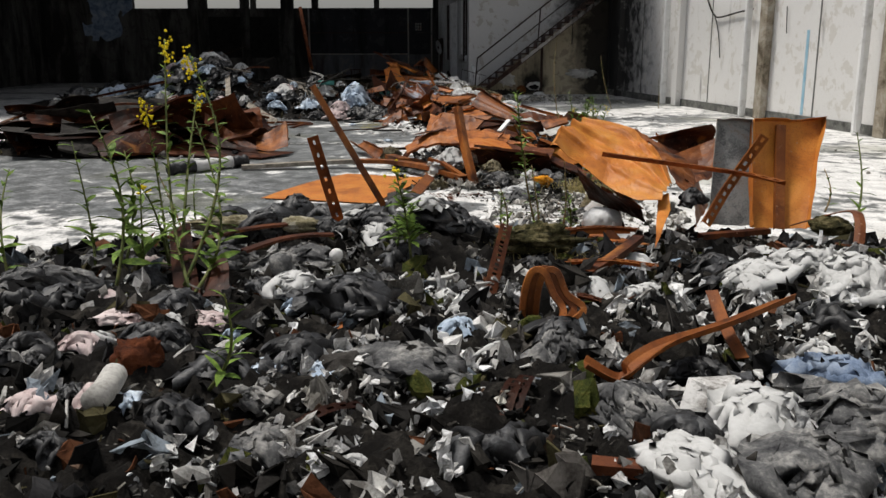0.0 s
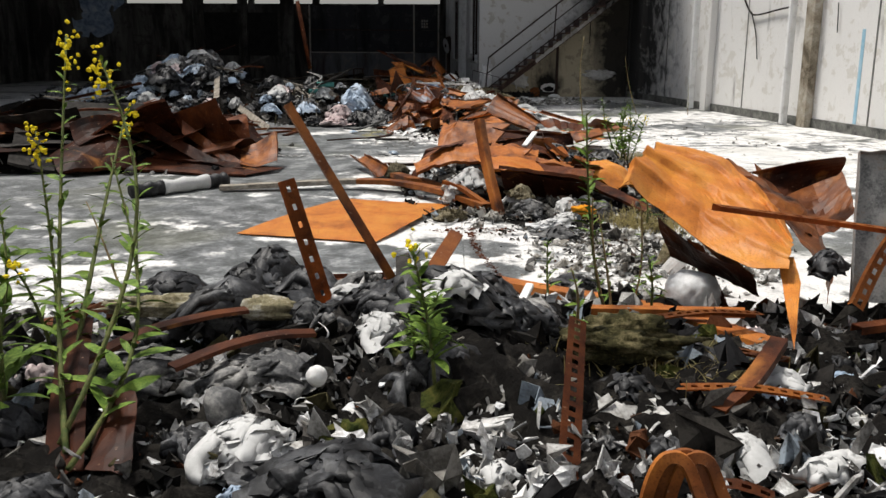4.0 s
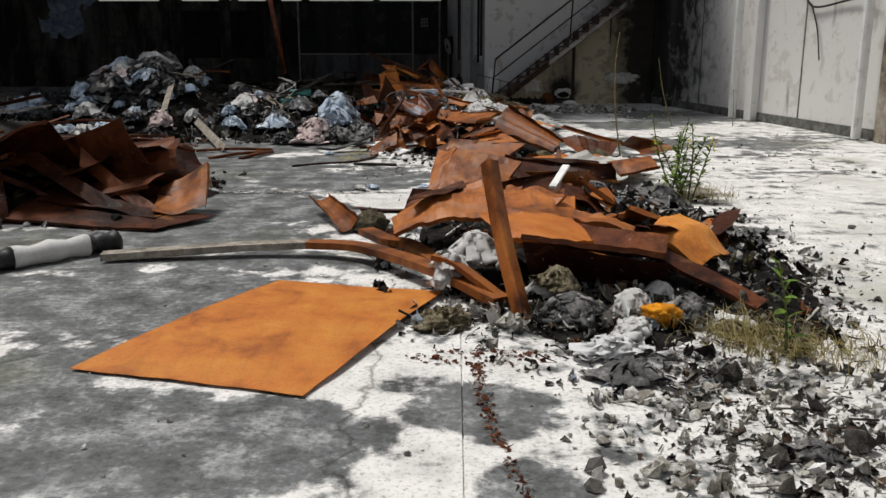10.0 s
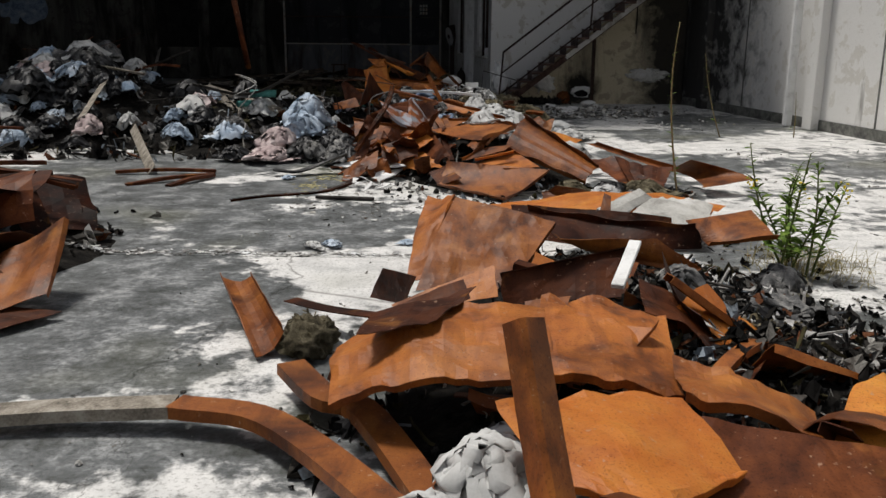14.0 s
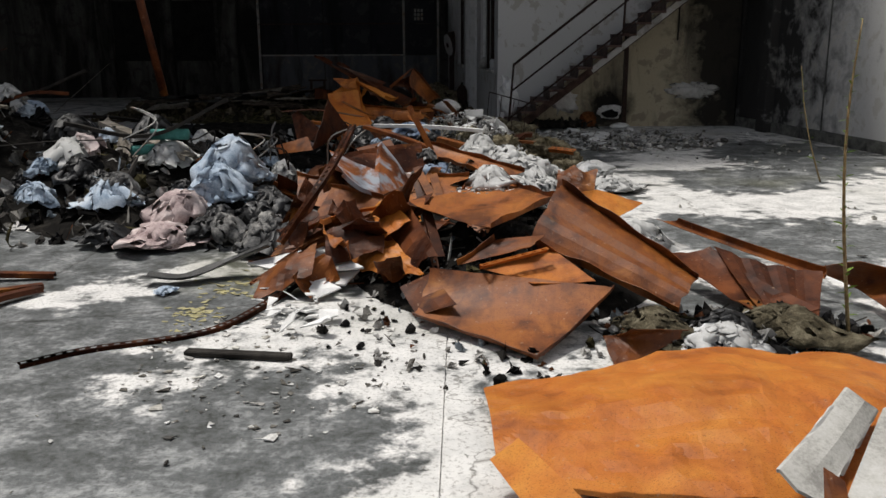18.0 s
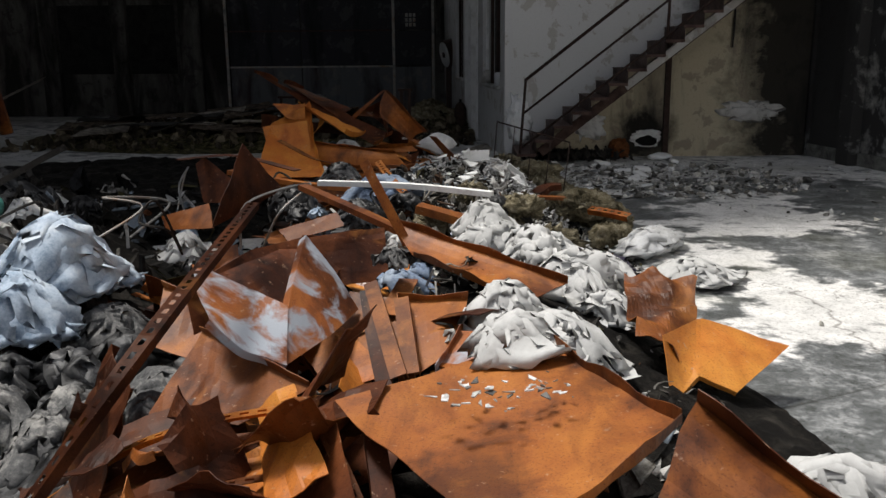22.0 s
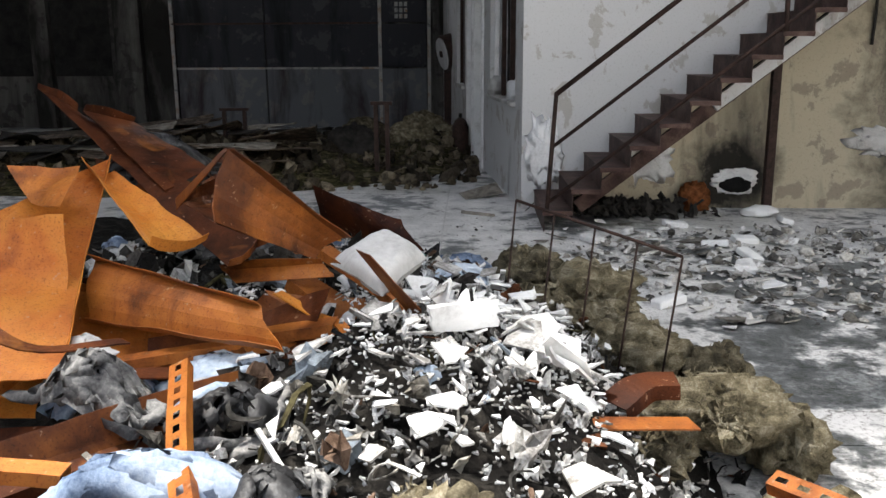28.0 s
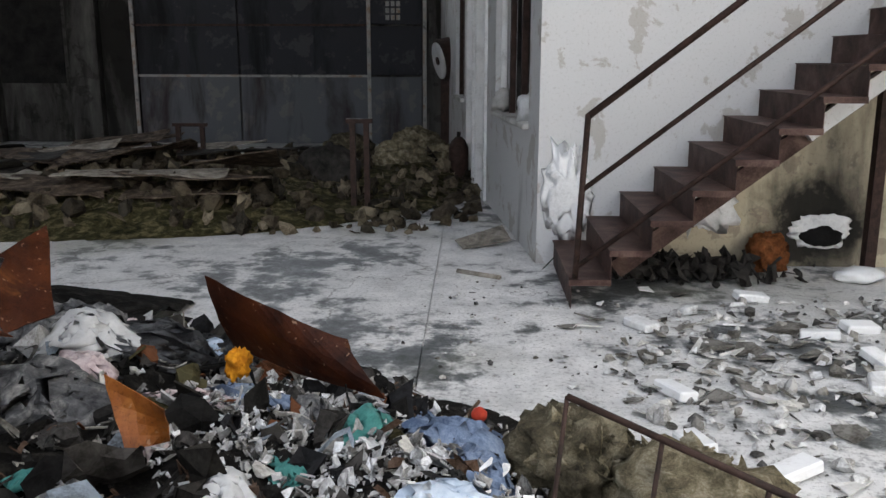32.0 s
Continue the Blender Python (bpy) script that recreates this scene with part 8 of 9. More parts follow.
for k in range(7):
    rr = np.random.RandomState(680 + k)
    x, y = -1.75 + rr.normal(0, 0.5), 16.8 + rr.normal(0, 0.8)
    pts = [(x + rr.normal(0, 0.12), y + rr.normal(0, 0.25), gz(x, y) + 0.25 + 0.14 * i * (4 - i) * 0.5 + rr.normal(0, 0.06)) for i in range(5)]
    rod(pts, 0.008, CHAR if k % 2 else GREY_STEEL, "wire", "tangled thin wire in the heap", "wire", "loose wires", curve=6, sides=5)
rnd = np.random.RandomState(12)
hp = Heap()
strew(hp, rnd, 1500, in_box(-8.8, -1.4, 14.2, 19.5), ["scrap", "scrap", "ribbon", "splinter", "ribbon"], (0.04, 0.14), 0.7)
strew(hp, rnd, 260, in_box(-6.8, -2.3, 8.0, 11.6), ["scrap", "clod", "splinter"], (0.03, 0.12), 0.6)
hp.build("burnt_scraps", MIXED, "small burnt scraps of cloth, ash and wood")

# ---- cloth and boards on the large heap ----
HEAPCLOTH = [((0.36, 16.16, 0.52), (0.2, 0.3, 0.2), WHITE_CLOTH, "white cloth bunched on the heap"), ((0.60, 15.82, 0.46), (0.2, 0.28, 0.16), WHITE_CLOTH, "white cloth trailing down the heap"), ((0.81, 15.52, 0.40), (0.18, 0.3, 0.14), WHITE_CLOTH, "white cloth trailing to the floor side"),
             ((0.40, 14.80, 0.42), (0.22, 0.26, 0.14), WHITE_CLOTH, "white cloth with greenish folds over panels"), ((0.62, 14.50, 0.38), (0.2, 0.26, 0.14), WHITE_CLOTH, "white cloth with greenish folds over panels"), ((1.73, 16.79, 0.05), (0.3, 0.28, 0.07), WHITE_CLOTH, "flat white cloth on the concrete"),
             ((1.63, 17.69, 0.08), (0.2, 0.4, 0.09), PLASTIC, "crumpled clear plastic on the concrete"), ((1.20, 16.63, 0.12), (0.16, 0.2, 0.12), PURPLE_CLOTH, "dark purple patterned cloth by the white cloth"), ((0.39, 16.04, 0.45), (0.26, 0.26, 0.16), WHITE_CLOTH, "large white cloth lying over the heap"), ((0.70, 16.07, 0.38), (0.22, 0.26, 0.12), WHITE_CLOTH, "large white cloth lying over the heap"),
             ((-0.41, 16.51, 0.52), (0.18, 0.2, 0.1), BLACK_CLOTH, "dark green-black cloth bundle on the heap"), ((-0.83, 16.66, 0.58), (0.16, 0.2, 0.12), BLACK_CLOTH, "black plastic with white flakes"), ((-0.32, 17.11, 0.58), (0.09, 0.3, 0.14), DENIM, "blue jeans hanging between bars"), ((-0.57, 16.16, 0.48), (0.14, 0.16, 0.08), BLACK_CLOTH, "dark clothes between rusty bars"),
             ((-0.18, 15.93, 0.42), (0.18, 0.2, 0.12), GREY_CLOTH, "grey white cloth below the bar"), ((-0.67, 17.68, 0.60), (0.12, 0.2, 0.12), GREY_CLOTH, "grey clothes behind the white board"), ((-0.60, 17.68, 0.40), (0.13, 0.28, 0.16), BLUE_CLOTH, "pale blue jeans hanging in the heap"), ((-0.67, 17.93, 0.46), (0.09, 0.16, 0.12), BLUE_CLOTH, "pale blue jeans hanging in the heap"),
             ((-0.44, 18.02, 0.48), (0.13, 0.18, 0.1), BLUE_CLOTH, "pale blue rag behind the slotted angle"), ((-0.86, 17.98, 0.46), (0.12, 0.12, 0.08), BLUE_CLOTH, "pale blue cloth below the trough"), ((-0.46, 17.87, 0.46), (0.12, 0.12, 0.1), WHITE_CLOTH, "white and blue cloth behind the slotted angle"), ((-0.85, 17.80, 0.30), (0.2, 0.2, 0.1), BLACK_CLOTH, "black rags deep in the heap"), ((-0.86, 18.02, 0.58), (0.1, 0.1, 0.05), WHITE_CLOTH, "small white rag on a rusty panel"), ((-1.16, 19.57, 0.98), (0.2, 0.3, 0.13), BLACK_CLOTH, "black bag with white specks on top of the heap"),
             ((-0.28, 17.61, 0.38), (0.16, 0.2, 0.12), GREY_CLOTH, "grey felt tuft in the heap"), ((0.32, 17.71, 0.44), (0.08, 0.1, 0.06), BLUE_CLOTH, "round bluish cloth among fragments"), ((0.40, 14.08, 0.56), (0.15, 0.2, 0.08), WHITE_CLOTH, "white cloth over a panel edge"),
             ((-0.08, 14.98, 0.62), (0.08, 0.1, 0.07), GREY_CLOTH, "black and white patterned cloth"), ((-0.76, 16.41, 0.56), (0.1, 0.12, 0.07), BLACK_CLOTH, "black bag with white stripes"), ((-1.72, 15.77, 0.35), (0.2, 0.2, 0.12), BLUE_CLOTH, "pale blue cloth at the flank of the heap"), ((-1.49, 15.28, 0.20), (0.2, 0.25, 0.14), GREY_CLOTH, "grey blue cloth at the flank of the heap"),
             ((-1.29, 14.18, 0.10), (0.2, 0.3, 0.12), GREY_CLOTH, "grey clothes at the heap foot"), ((1.32, 13.59, 0.26), (0.1, 0.3, 0.1), WHITE_CLOTH, "off-white wadding beside the trough"), ((1.45, 13.57, 0.20), (0.1, 0.2, 0.1), PLASTIC, "crumpled white plastic beside the trough"), ((1.50, 12.06, 0.05), (0.2, 0.2, 0.1), PLASTIC, "crumpled clear plastic film"),
             ((-0.33, 20.09, 0.35), (0.1, 0.2, 0.1), DENIM, "dark blue roll of cloth"), ((-0.50, 20.02, 0.40), (0.1, 0.14, 0.08), PINK_CLOTH, "pink striped cloth"), ((-1.18, 20.70, 0.40), (0.25, 0.3, 0.15), GREY_CLOTH, "grey clothes at the back of the heap"), ((-0.92, 19.93, 0.45), (0.2, 0.25, 0.14), GREY_CLOTH, "bluish grey clothes by the rusty sheet"),
             ((0.33, 19.31, 0.45), (0.16, 0.15, 0.12), BLUE_CLOTH, "white and blue striped plastic bag"), ((-0.80, 20.60, 0.35), (0.25, 0.25, 0.14), BLACK_CLOTH, "dark green-black net at the back"), ((0.40, 19.65, 0.38), (0.14, 0.14, 0.1), DENIM, "blue grey plastic bag"), ((-0.99, 20.47, 0.50), (0.16, 0.2, 0.1), WHITE_CLOTH, "dirty white bag behind the heap")]
for k, (a, size, m, w) in enumerate(HEAPCLOTH):
    cloth(a, size, m, 700 + k, k * 53 % 360, "crumpled_cloth", w, "cloth", "cloth on the large heap", level=5)
def bag(c, puff, mat, name, label, category, seed):
    """A stuffed bag: four pulled-out corners and a bulging middle with a few dents."""
    n = 34
    u, v = np.meshgrid(np.linspace(-1, 1, n), np.linspace(-1, 1, n), indexing="ij")
    c = np.array(c)
    p = sum(np.multiply.outer((1 + su * u) * (1 + sv * v) / 4, q) for q, su, sv in zip(c, (-1, 1, 1, -1), (-1, -1, 1, 1)))
    mid = p.mean((0, 1))
    pull = 1 - 0.1 * (1 - np.abs(u * v)) * np.maximum(np.abs(u), np.abs(v)) ** 3
    p = mid + (p - mid) * pull[..., None]
    q = p.reshape(-1, 3) * 9
    h = puff * ((1 - u**4) * (1 - v**4)) ** 0.5 * (1 + 0.3 * fbm(q, 3, seed).reshape(n, n) + 0.12 * fbm(q * 3, 2, seed + 3, True).reshape(n, n))
    up, down = p.copy(), p.copy()
    up[..., 2] += h
    down[..., 2] -= h * 0.6 + 0.002
    f = np.concatenate([grid_faces(n, n), grid_faces(n, n, n * n, True)])
    return solid(name, np.concatenate([up.reshape(-1, 3), down.reshape(-1, 3)]), f, mat, label, category, smooth=True)


bag([(-0.16, 18.56, 0.72), (0.03, 18.78, 0.78), (0.19, 18.65, 0.72), (0.06, 18.27, 0.68)], 0.06, WHITE_CLOTH, "white_bag", "full smooth white bag on top of the heap", "bag", 44)
sheet([(0.23, 17.95, 0.74), (0.43, 18.04, 0.74), (0.44, 18.02, 0.66), (0.24, 17.96, 0.66)], WHITE_BOARD, 0.02, 143, th=0.03, label="white foam block on the fragments", name="foam_block", category="foam", group="", ragged=0.06)
sheet([(-1.21, 13.43, 0.10), (-0.75, 13.64, 0.16), (-0.42, 13.18, 0.14), (-0.84, 13.22, 0.08)], WHITE_BOARD, 0.01, 144, th=0.012, label="broken white board beside the heap", name="white_board", category="board", group="white boards", ragged=0.03)
sheet([(-0.75, 13.23, 0.06), (-0.46, 13.34, 0.08), (-0.52, 13.09, 0.05), (-0.73, 13.13, 0.05)], WHITE_BOARD, 0.02, 145, th=0.012, label="broken white board beside the heap", name="white_board", category="board", group="white boards", ragged=0.04)
rnd = np.random.RandomState(21)
def shard(x, y, s, z, mat, label, group, tilt=0.25, name="plaster_shard", th=0.08):
    v, f = plate(rnd, s, max(0.007, s * th))
    v = v @ turn_random(rnd, tilt).T + np.array([x, y, z])
    v[:, 2] = np.maximum(v[:, 2], 0.004)
    return solid(name, v, f, mat, label, "fragment", group)
for k in range(22):
    p = np.array((-0.69, 12.91, 0.02)) + np.array([rnd.normal(0, 0.16), rnd.normal(0, 0.35), rnd.uniform(0.0, 0.05)])
    shard(*p[:2], rnd.uniform(0.04, 0.12), p[2], WHITE_BOARD, "broken piece of white board", "broken white boards")
for k in range(190):
    c = (((0.47, 18.84, 0.55), 0.16, 0.5), ((0.11, 17.95, 0.45), 0.3, 0.4), ((0.60, 18.20, 0.42), 0.25, 0.5), ((0.48, 17.67, 0.36), 0.4, 0.35), ((0.55, 18.75, 0.45), 0.18, 0.3))[k % 5]
    x, y = c[0][0] + rnd.normal(0, c[1]), c[0][1] + rnd.normal(0, c[2])
    shard(x, y, 0.022 + 0.09 * rnd.rand() ** 2.2, gz(x, y) + rnd.uniform(0.03, 0.09), WHITE_BOARD if k % 3 else WHITE_BITS, "flat white plaster fragment on the heap", "white plaster fragments", 0.35)
hp = Heap()
for c, sx, sy, n in (((0.48, 19.03, 0.50), 0.22, 0.7, 700), ((0.11, 18.03, 0.42), 0.32, 0.5, 900), ((0.59, 18.14, 0.40), 0.3, 0.6, 700), ((0.56, 17.63, 0.34), 0.4, 0.45, 1200), ((0.49, 18.81, 0.42), 0.25, 0.4, 600), ((-0.04, 19.84, 0.36), 0.3, 0.3, 500), ((-0.13, 19.75, 0.50), 0.2, 0.3, 260)):
    strew(hp, rnd, n, lambda r, c=c, sx=sx, sy=sy: (c[0] + r.normal(0, sx), c[1] + r.normal(0, sy)), ["plate", "plate", "plate", "scrap"], (0.006, 0.026), 0.3, 1.6)
hp.build("plaster_crumbs", WHITE_BITS, "white and grey plaster crumbs strewn over the heap")
hp = Heap()
strew(hp, rnd, 1500, in_ellipse(0.1, 16.6, 1.4, 3.8), ["scrap", "ribbon", "splinter", "plate"], (0.015, 0.07), 0.6, 0.4)
strew(hp, rnd, 500, in_ellipse(-0.8, 20.2, 1.0, 1.5), ["scrap", "clod", "plate"], (0.03, 0.1), 0.6, 0.4)
strew(hp, rnd, 260, in_ellipse(0.3, 12.6, 0.9, 1.0), ["scrap", "clod", "plate"], (0.015, 0.05), 0.5, 0.4)
hp.build("heap_rubble", MIXED, "dark mixed rubble filling the large heap")
hp = Heap()
strew(hp, rnd, 1300, in_ellipse(1.0, 7.4, 1.5, 2.7), ["scrap", "scrap", "ribbon", "plate", "splinter"], (0.012, 0.06), 0.6, 0.4)
strew(hp, rnd, 900, in_ellipse(1.55, 7.9, 0.6, 1.5), ["plate", "scrap", "plate", "splinter"], (0.01, 0.06), 0.5, 0.9)
strew(hp, rnd, 420, in_ellipse(2.2, 8.2, 0.5, 2.6), ["plate", "scrap", "plate"], (0.01, 0.045), 0.4, 0.4)
hp.build("heap_rubble", MIXED, "dark and pale rubble round the middle heap")
# ---- mineral wool along the heap ----
WOOLS = [((0.66, 19.85, 0.40), (0.17, 0.2, 0.12)), ((0.94, 19.70, 0.36), (0.2, 0.3, 0.13)), ((1.06, 19.00, 0.30), (0.16, 0.2, 0.13)), ((1.38, 18.94, 0.20), (0.13, 0.16, 0.13)), ((1.32, 18.50, 0.20), (0.14, 0.16, 0.12)), ((1.48, 18.39, 0.14), (0.15, 0.16, 0.13)),
         ((0.95, 18.01, 0.30), (0.1, 0.1, 0.09)), ((0.26, 17.31, 0.38), (0.16, 0.16, 0.12)), ((0.52, 17.34, 0.34), (0.2, 0.14, 0.09)), ((0.69, 19.32, 0.34), (0.17, 0.2, 0.13)), ((1.02, 19.35, 0.25), (0.16, 0.2, 0.14)), ((1.07, 19.09, 0.20), (0.18, 0.16, 0.14)), ((0.27, 17.04, 0.58), (0.1, 0.14, 0.09)), ((0.61, 17.05, 0.50), (0.17, 0.2, 0.1)), ((0.05, 16.49, 0.52), (0.1, 0.16, 0.09)),
         ((0.73, 16.47, 0.40), (0.2, 0.24, 0.1)), ((1.20, 18.33, 0.30), (0.14, 0.3, 0.13)), ((1.38, 17.88, 0.12), (0.14, 0.2, 0.12)), ((-0.59, 8.15, 0.10), (0.13, 0.2, 0.1)), ((0.74, 19.85, 0.30), (0.2, 0.14, 0.11)), ((0.03, 5.69, 0.03), (0.16, 0.14, 0.05))]
for k, (a, size) in enumerate(WOOLS):
    lump((a[0], a[1], max(a[2] - 0.05, size[2] * 0.4)), tuple(0.75 * q for q in size), WOOL if k % 3 else WOOL_DARK, 90 + k, 0.55, "wool_lump", "tuft of yellowish mineral wool", "insulation", "mineral wool tufts", turn=k * 40, sharp=True)
lump((1.17, 5.65, 0.08), (0.09, 0.08, 0.055), ORANGE_FOAM, 71, 0.4, "foam_lump", "bright orange foam lump", "foam")
for k, (a, size, m, w) in enumerate((((0.06, 6.30, 0.14), (0.13, 0.16, 0.14), WHITE_CLOTH, "white cloth wrapped round a bar end"), ((0.62, 5.99, 0.12), (0.12, 0.14, 0.16), WHITE_CLOTH, "off-white wadding lump by the upright"), ((0.29, 6.96, 0.12), (0.08, 0.12, 0.06), WHITE_CLOTH, "grey and white cloth under sheets"), ((1.25, 6.02, 0.10), (0.1, 0.12, 0.12), WHITE_CLOTH, "torn white plastic"), ((0.85, 5.25, 0.02), (0.16, 0.18, 0.06), PLASTIC, "crumpled pale plastic on the floor"), ((0.79, 5.62, 0.06), (0.1, 0.14, 0.1), BLACK_CLOTH, "black bag with a pale cap"),
    ((0.88, 4.92, 0.04), (0.14, 0.16, 0.07), GREY_CLOTH, "greenish rags on the floor"), ((1.25, 8.43, 0.30), (0.15, 0.2, 0.06), GREY_CLOTH, "grey ash and wadding on the heap"), ((1.94, 8.91, 0.15), (0.16, 0.2, 0.12), GREY_CLOTH, "grey cloth at the heap's edge"), ((1.78, 8.25, 0.10), (0.2, 0.2, 0.12), GREY_CLOTH, "pale rags at the heap's edge"), ((1.56, 7.99, 0.05), (0.12, 0.12, 0.06), WOOL, "straw-coloured wadding at the heap's edge"), ((1.53, 5.57, 0.03), (0.1, 0.12, 0.05), WOOL, "dead grass tangle at the heap's edge"), ((1.75, 5.30, 0.03), (0.1, 0.1, 0.05), WOOL_DARK, "dead grass and earth clump"),
    ((0.22, 3.38, 0.05), (0.09, 0.12, 0.09), GREY_CLOTH, "grey cloth bundle by the channel"), ((0.80, 3.47, 0.03), (0.22, 0.14, 0.04), BLACK_CLOTH, "black burnt patch of cloth on the floor"), ((1.40, 4.17, 0.03), (0.1, 0.1, 0.04), GREY_CLOTH, "pale rags near the weeds"))):
    cloth(a, size, m, 760 + k, k * 71, "crumpled_cloth", w, "cloth", "cloth round the middle heap", level=4)
# the last three darken the gap between sheets: mossy soil and painted shade
for k, (a, size, m, w) in enumerate((((0.22, 6.50, 0.24), (0.17, 0.2, 0.14), WHITE_CLOTH, "white striped cloth under the orange sheet"), ((0.42, 6.42, 0.22), (0.14, 0.16, 0.12), WHITE_CLOTH, "white torn cloth under the orange sheet"), ((0.66, 5.92, 0.20), (0.11, 0.12, 0.2), WOOL, "cream wadding bundle beside the upright"), ((0.05, 6.28, 0.2), (0.14, 0.14, 0.16), WHITE_CLOTH, "white cloth knotted round a rusty bar"),
    ((0.72, 5.72, 0.08), (0.2, 0.16, 0.1), GREY_CLOTH, "grey wet rags below the trough"), ((1.05, 5.78, 0.1), (0.16, 0.14, 0.12), WHITE_CLOTH, "torn white plastic below the trough"), ((1.35, 5.75, 0.08), (0.16, 0.16, 0.1), GREY_CLOTH, "grey rags below the trough"), ((0.98, 5.45, 0.03), (0.2, 0.12, 0.05), WHITE_CLOTH, "white plastic sheet on the concrete"), ((1.9, 12.3, 0.06), (0.3, 0.2, 0.08), WOOL_DARK, "mossy earth between rusty sheets"), ((1.55, 12.25, 0.05), (0.26, 0.2, 0.08), BLACK_CLOTH, "charred rags between rusty sheets"), ((1.2, 12.3, 0.05), (0.25, 0.2, 0.08), WOOL_DARK, "mossy earth at the foot of the trough"))):
    cloth(a, size, m, 790 + k, k * 83, "crumpled_cloth", w, "cloth", "cloth round the heaps", level=5)
hp = Heap()
strew(hp, rnd, 420, in_ellipse(0.75, 5.85, 0.6, 0.35), ["plate", "scrap", "scrap", "splinter"], (0.012, 0.06), 0.5, 0.8)
hp.build("stony_debris", MIXED_PALE, "pale rags and crumbs below the rusty trough")
hp = Heap()
# dark filling for the same gap, soil and shade in one colour
strew(hp, rnd, 700, in_ellipse(1.65, 12.35, 0.75, 0.35), ["clod", "scrap", "plate", "splinter"], (0.012, 0.06), 0.5, 0.4)
hp.build("heap_rubble", MIXED, "dark crumbs and rags between rusty sheets")
# ---- small rail frame leaning by the heap ----
def rail_frame():
    fr = thing("rail_frame", "thin rusty rail frame standing by the heap", "rail")
    a, b = np.array((0.54, 19.0, 0.88)), np.array((1.14, 18.64, 0.73))
    rod([tuple(a), tuple(b)], 0.0065, IRON, "top_bar", parent=fr)
    for k in range(5):
        p = a + (b - a) * k / 4
        rod([tuple(p), (p[0] - 0.06, p[1] + 0.02, 0.15)], 0.0045, IRON, "bar", parent=fr, sides=6)


rail_frame()
# ---- fallen plaster on the right ----
for k in range(66):
    c = ((1.62, 21.24, 0.02), (1.40, 21.94, 0.02), (2.13, 21.79, 0.02), (1.87, 20.94, 0.02))[k % 4]
    x, y = c[0] + rnd.normal(0, 0.35), c[1] + rnd.normal(0, 0.6)
    if k % 6 == 0:
        m = Matrix.Translation((x, y, 0.03)) @ pose(0, 0, 0, rnd.normal(0, 6), rnd.normal(0, 6), rnd.uniform(0, 180))
        tagged(block("foam_brick", (-0.1, -0.05, -0.024), (0.1, 0.05, 0.024), WHITE_BOARD, turn=m, bevel=0.008), "white broken insulation block on the floor", "block", "white blocks")
    else:
        shard(x, y, rnd.uniform(0.04, 0.15), 0.02, (WHITE_BOARD, CONCRETE, PALE_BITS)[k % 3], "broken plaster slab on the concrete", "fallen plaster", 0.12)
hp = Heap()
strew(hp, rnd, 1500, in_ellipse(2.6, 21.4, 1.6, 1.4), ["plate", "clod", "plate"], (0.015, 0.07), 0.3, 0.3)
strew(hp, rnd, 160, in_ellipse(0.6, 22.0, 0.8, 1.2), ["plate", "clod"], (0.008, 0.03), 0.2, 0.3)
strew(hp, rnd, 260, in_ellipse(4.2, 20.5, 1.6, 2.5), ["plate", "clod"], (0.01, 0.05), 0.2, 0.3)
strew(hp, rnd, 500, in_box(-1.6, 3.8, 2.6, 12.0), ["plate", "clod"], (0.006, 0.022), 0.2, 0.3)
strew(hp, rnd, 300, in_ellipse(-0.7, 11.9, 0.7, 0.9), ["plate"], (0.01, 0.04), 0.15, 0.2)
strew(hp, rnd, 500, in_ellipse(1.4, 4.2, 0.9, 1.0), ["plate", "clod", "scrap"], (0.012, 0.06), 0.3, 0.3)
strew(hp, rnd, 300, in_box(2.2, 6.0, 6.0, 16.0), ["plate", "clod"], (0.008, 0.04), 0.2, 0.3)
hp.build("floor_crumbs", PALE_BITS, "plaster crumbs and grit on the concrete")
lump((0.40, 20.38, 0.25), (0.028, 0.028, 0.025), RED_PLASTIC, 95, 0.1, "red_carton", "small red and white carton", "carton", level=3)
lump((-0.44, 20.39, 0.42), (0.035, 0.05, 0.05), ORANGE_FOAM, 96, 0.5, "foam_lump", "ochre foam tuft behind the rusty plate", "foam")
rod([(0.27, 23.41, 0.01), (0.56, 23.23, 0.01)], 0.02, WOOD_GREY, "wooden_stick", "short grey stick on the concrete", "stick", sides=6)
sheet([(0.23, 24.32, 0.04), (0.62, 24.61, 0.10), (0.68, 24.29, 0.05), (0.30, 24.14, 0.01)], WOOD_GREY, 0.02, 146, th=0.012, label="grey board leaning at the house corner", name="grey_board", category="board", group="")

# ---- small rags all over the foreground rubble ----
RAGS = [(BLACK_CLOTH, "charred black rag in the rubble"), (BLACK_CLOTH, "charred black rag in the rubble"), (GREY_CLOTH, "dirty grey rag in the rubble"), (BLACK_CLOTH, "charred black rag in the rubble"), (WHITE_CLOTH, "dirty white rag in the rubble"), (BLACK_CLOTH, "charred black rag in the rubble"), (GREY_CLOTH, "dirty grey rag in the rubble"), (BLUE_CLOTH, "pale blue rag in the rubble"), (BLACK_CLOTH, "charred black rag in the rubble"), (PINK_CLOTH, "faded pinkish rag in the rubble"), (WHITE_CLOTH, "dirty white rag in the rubble")]
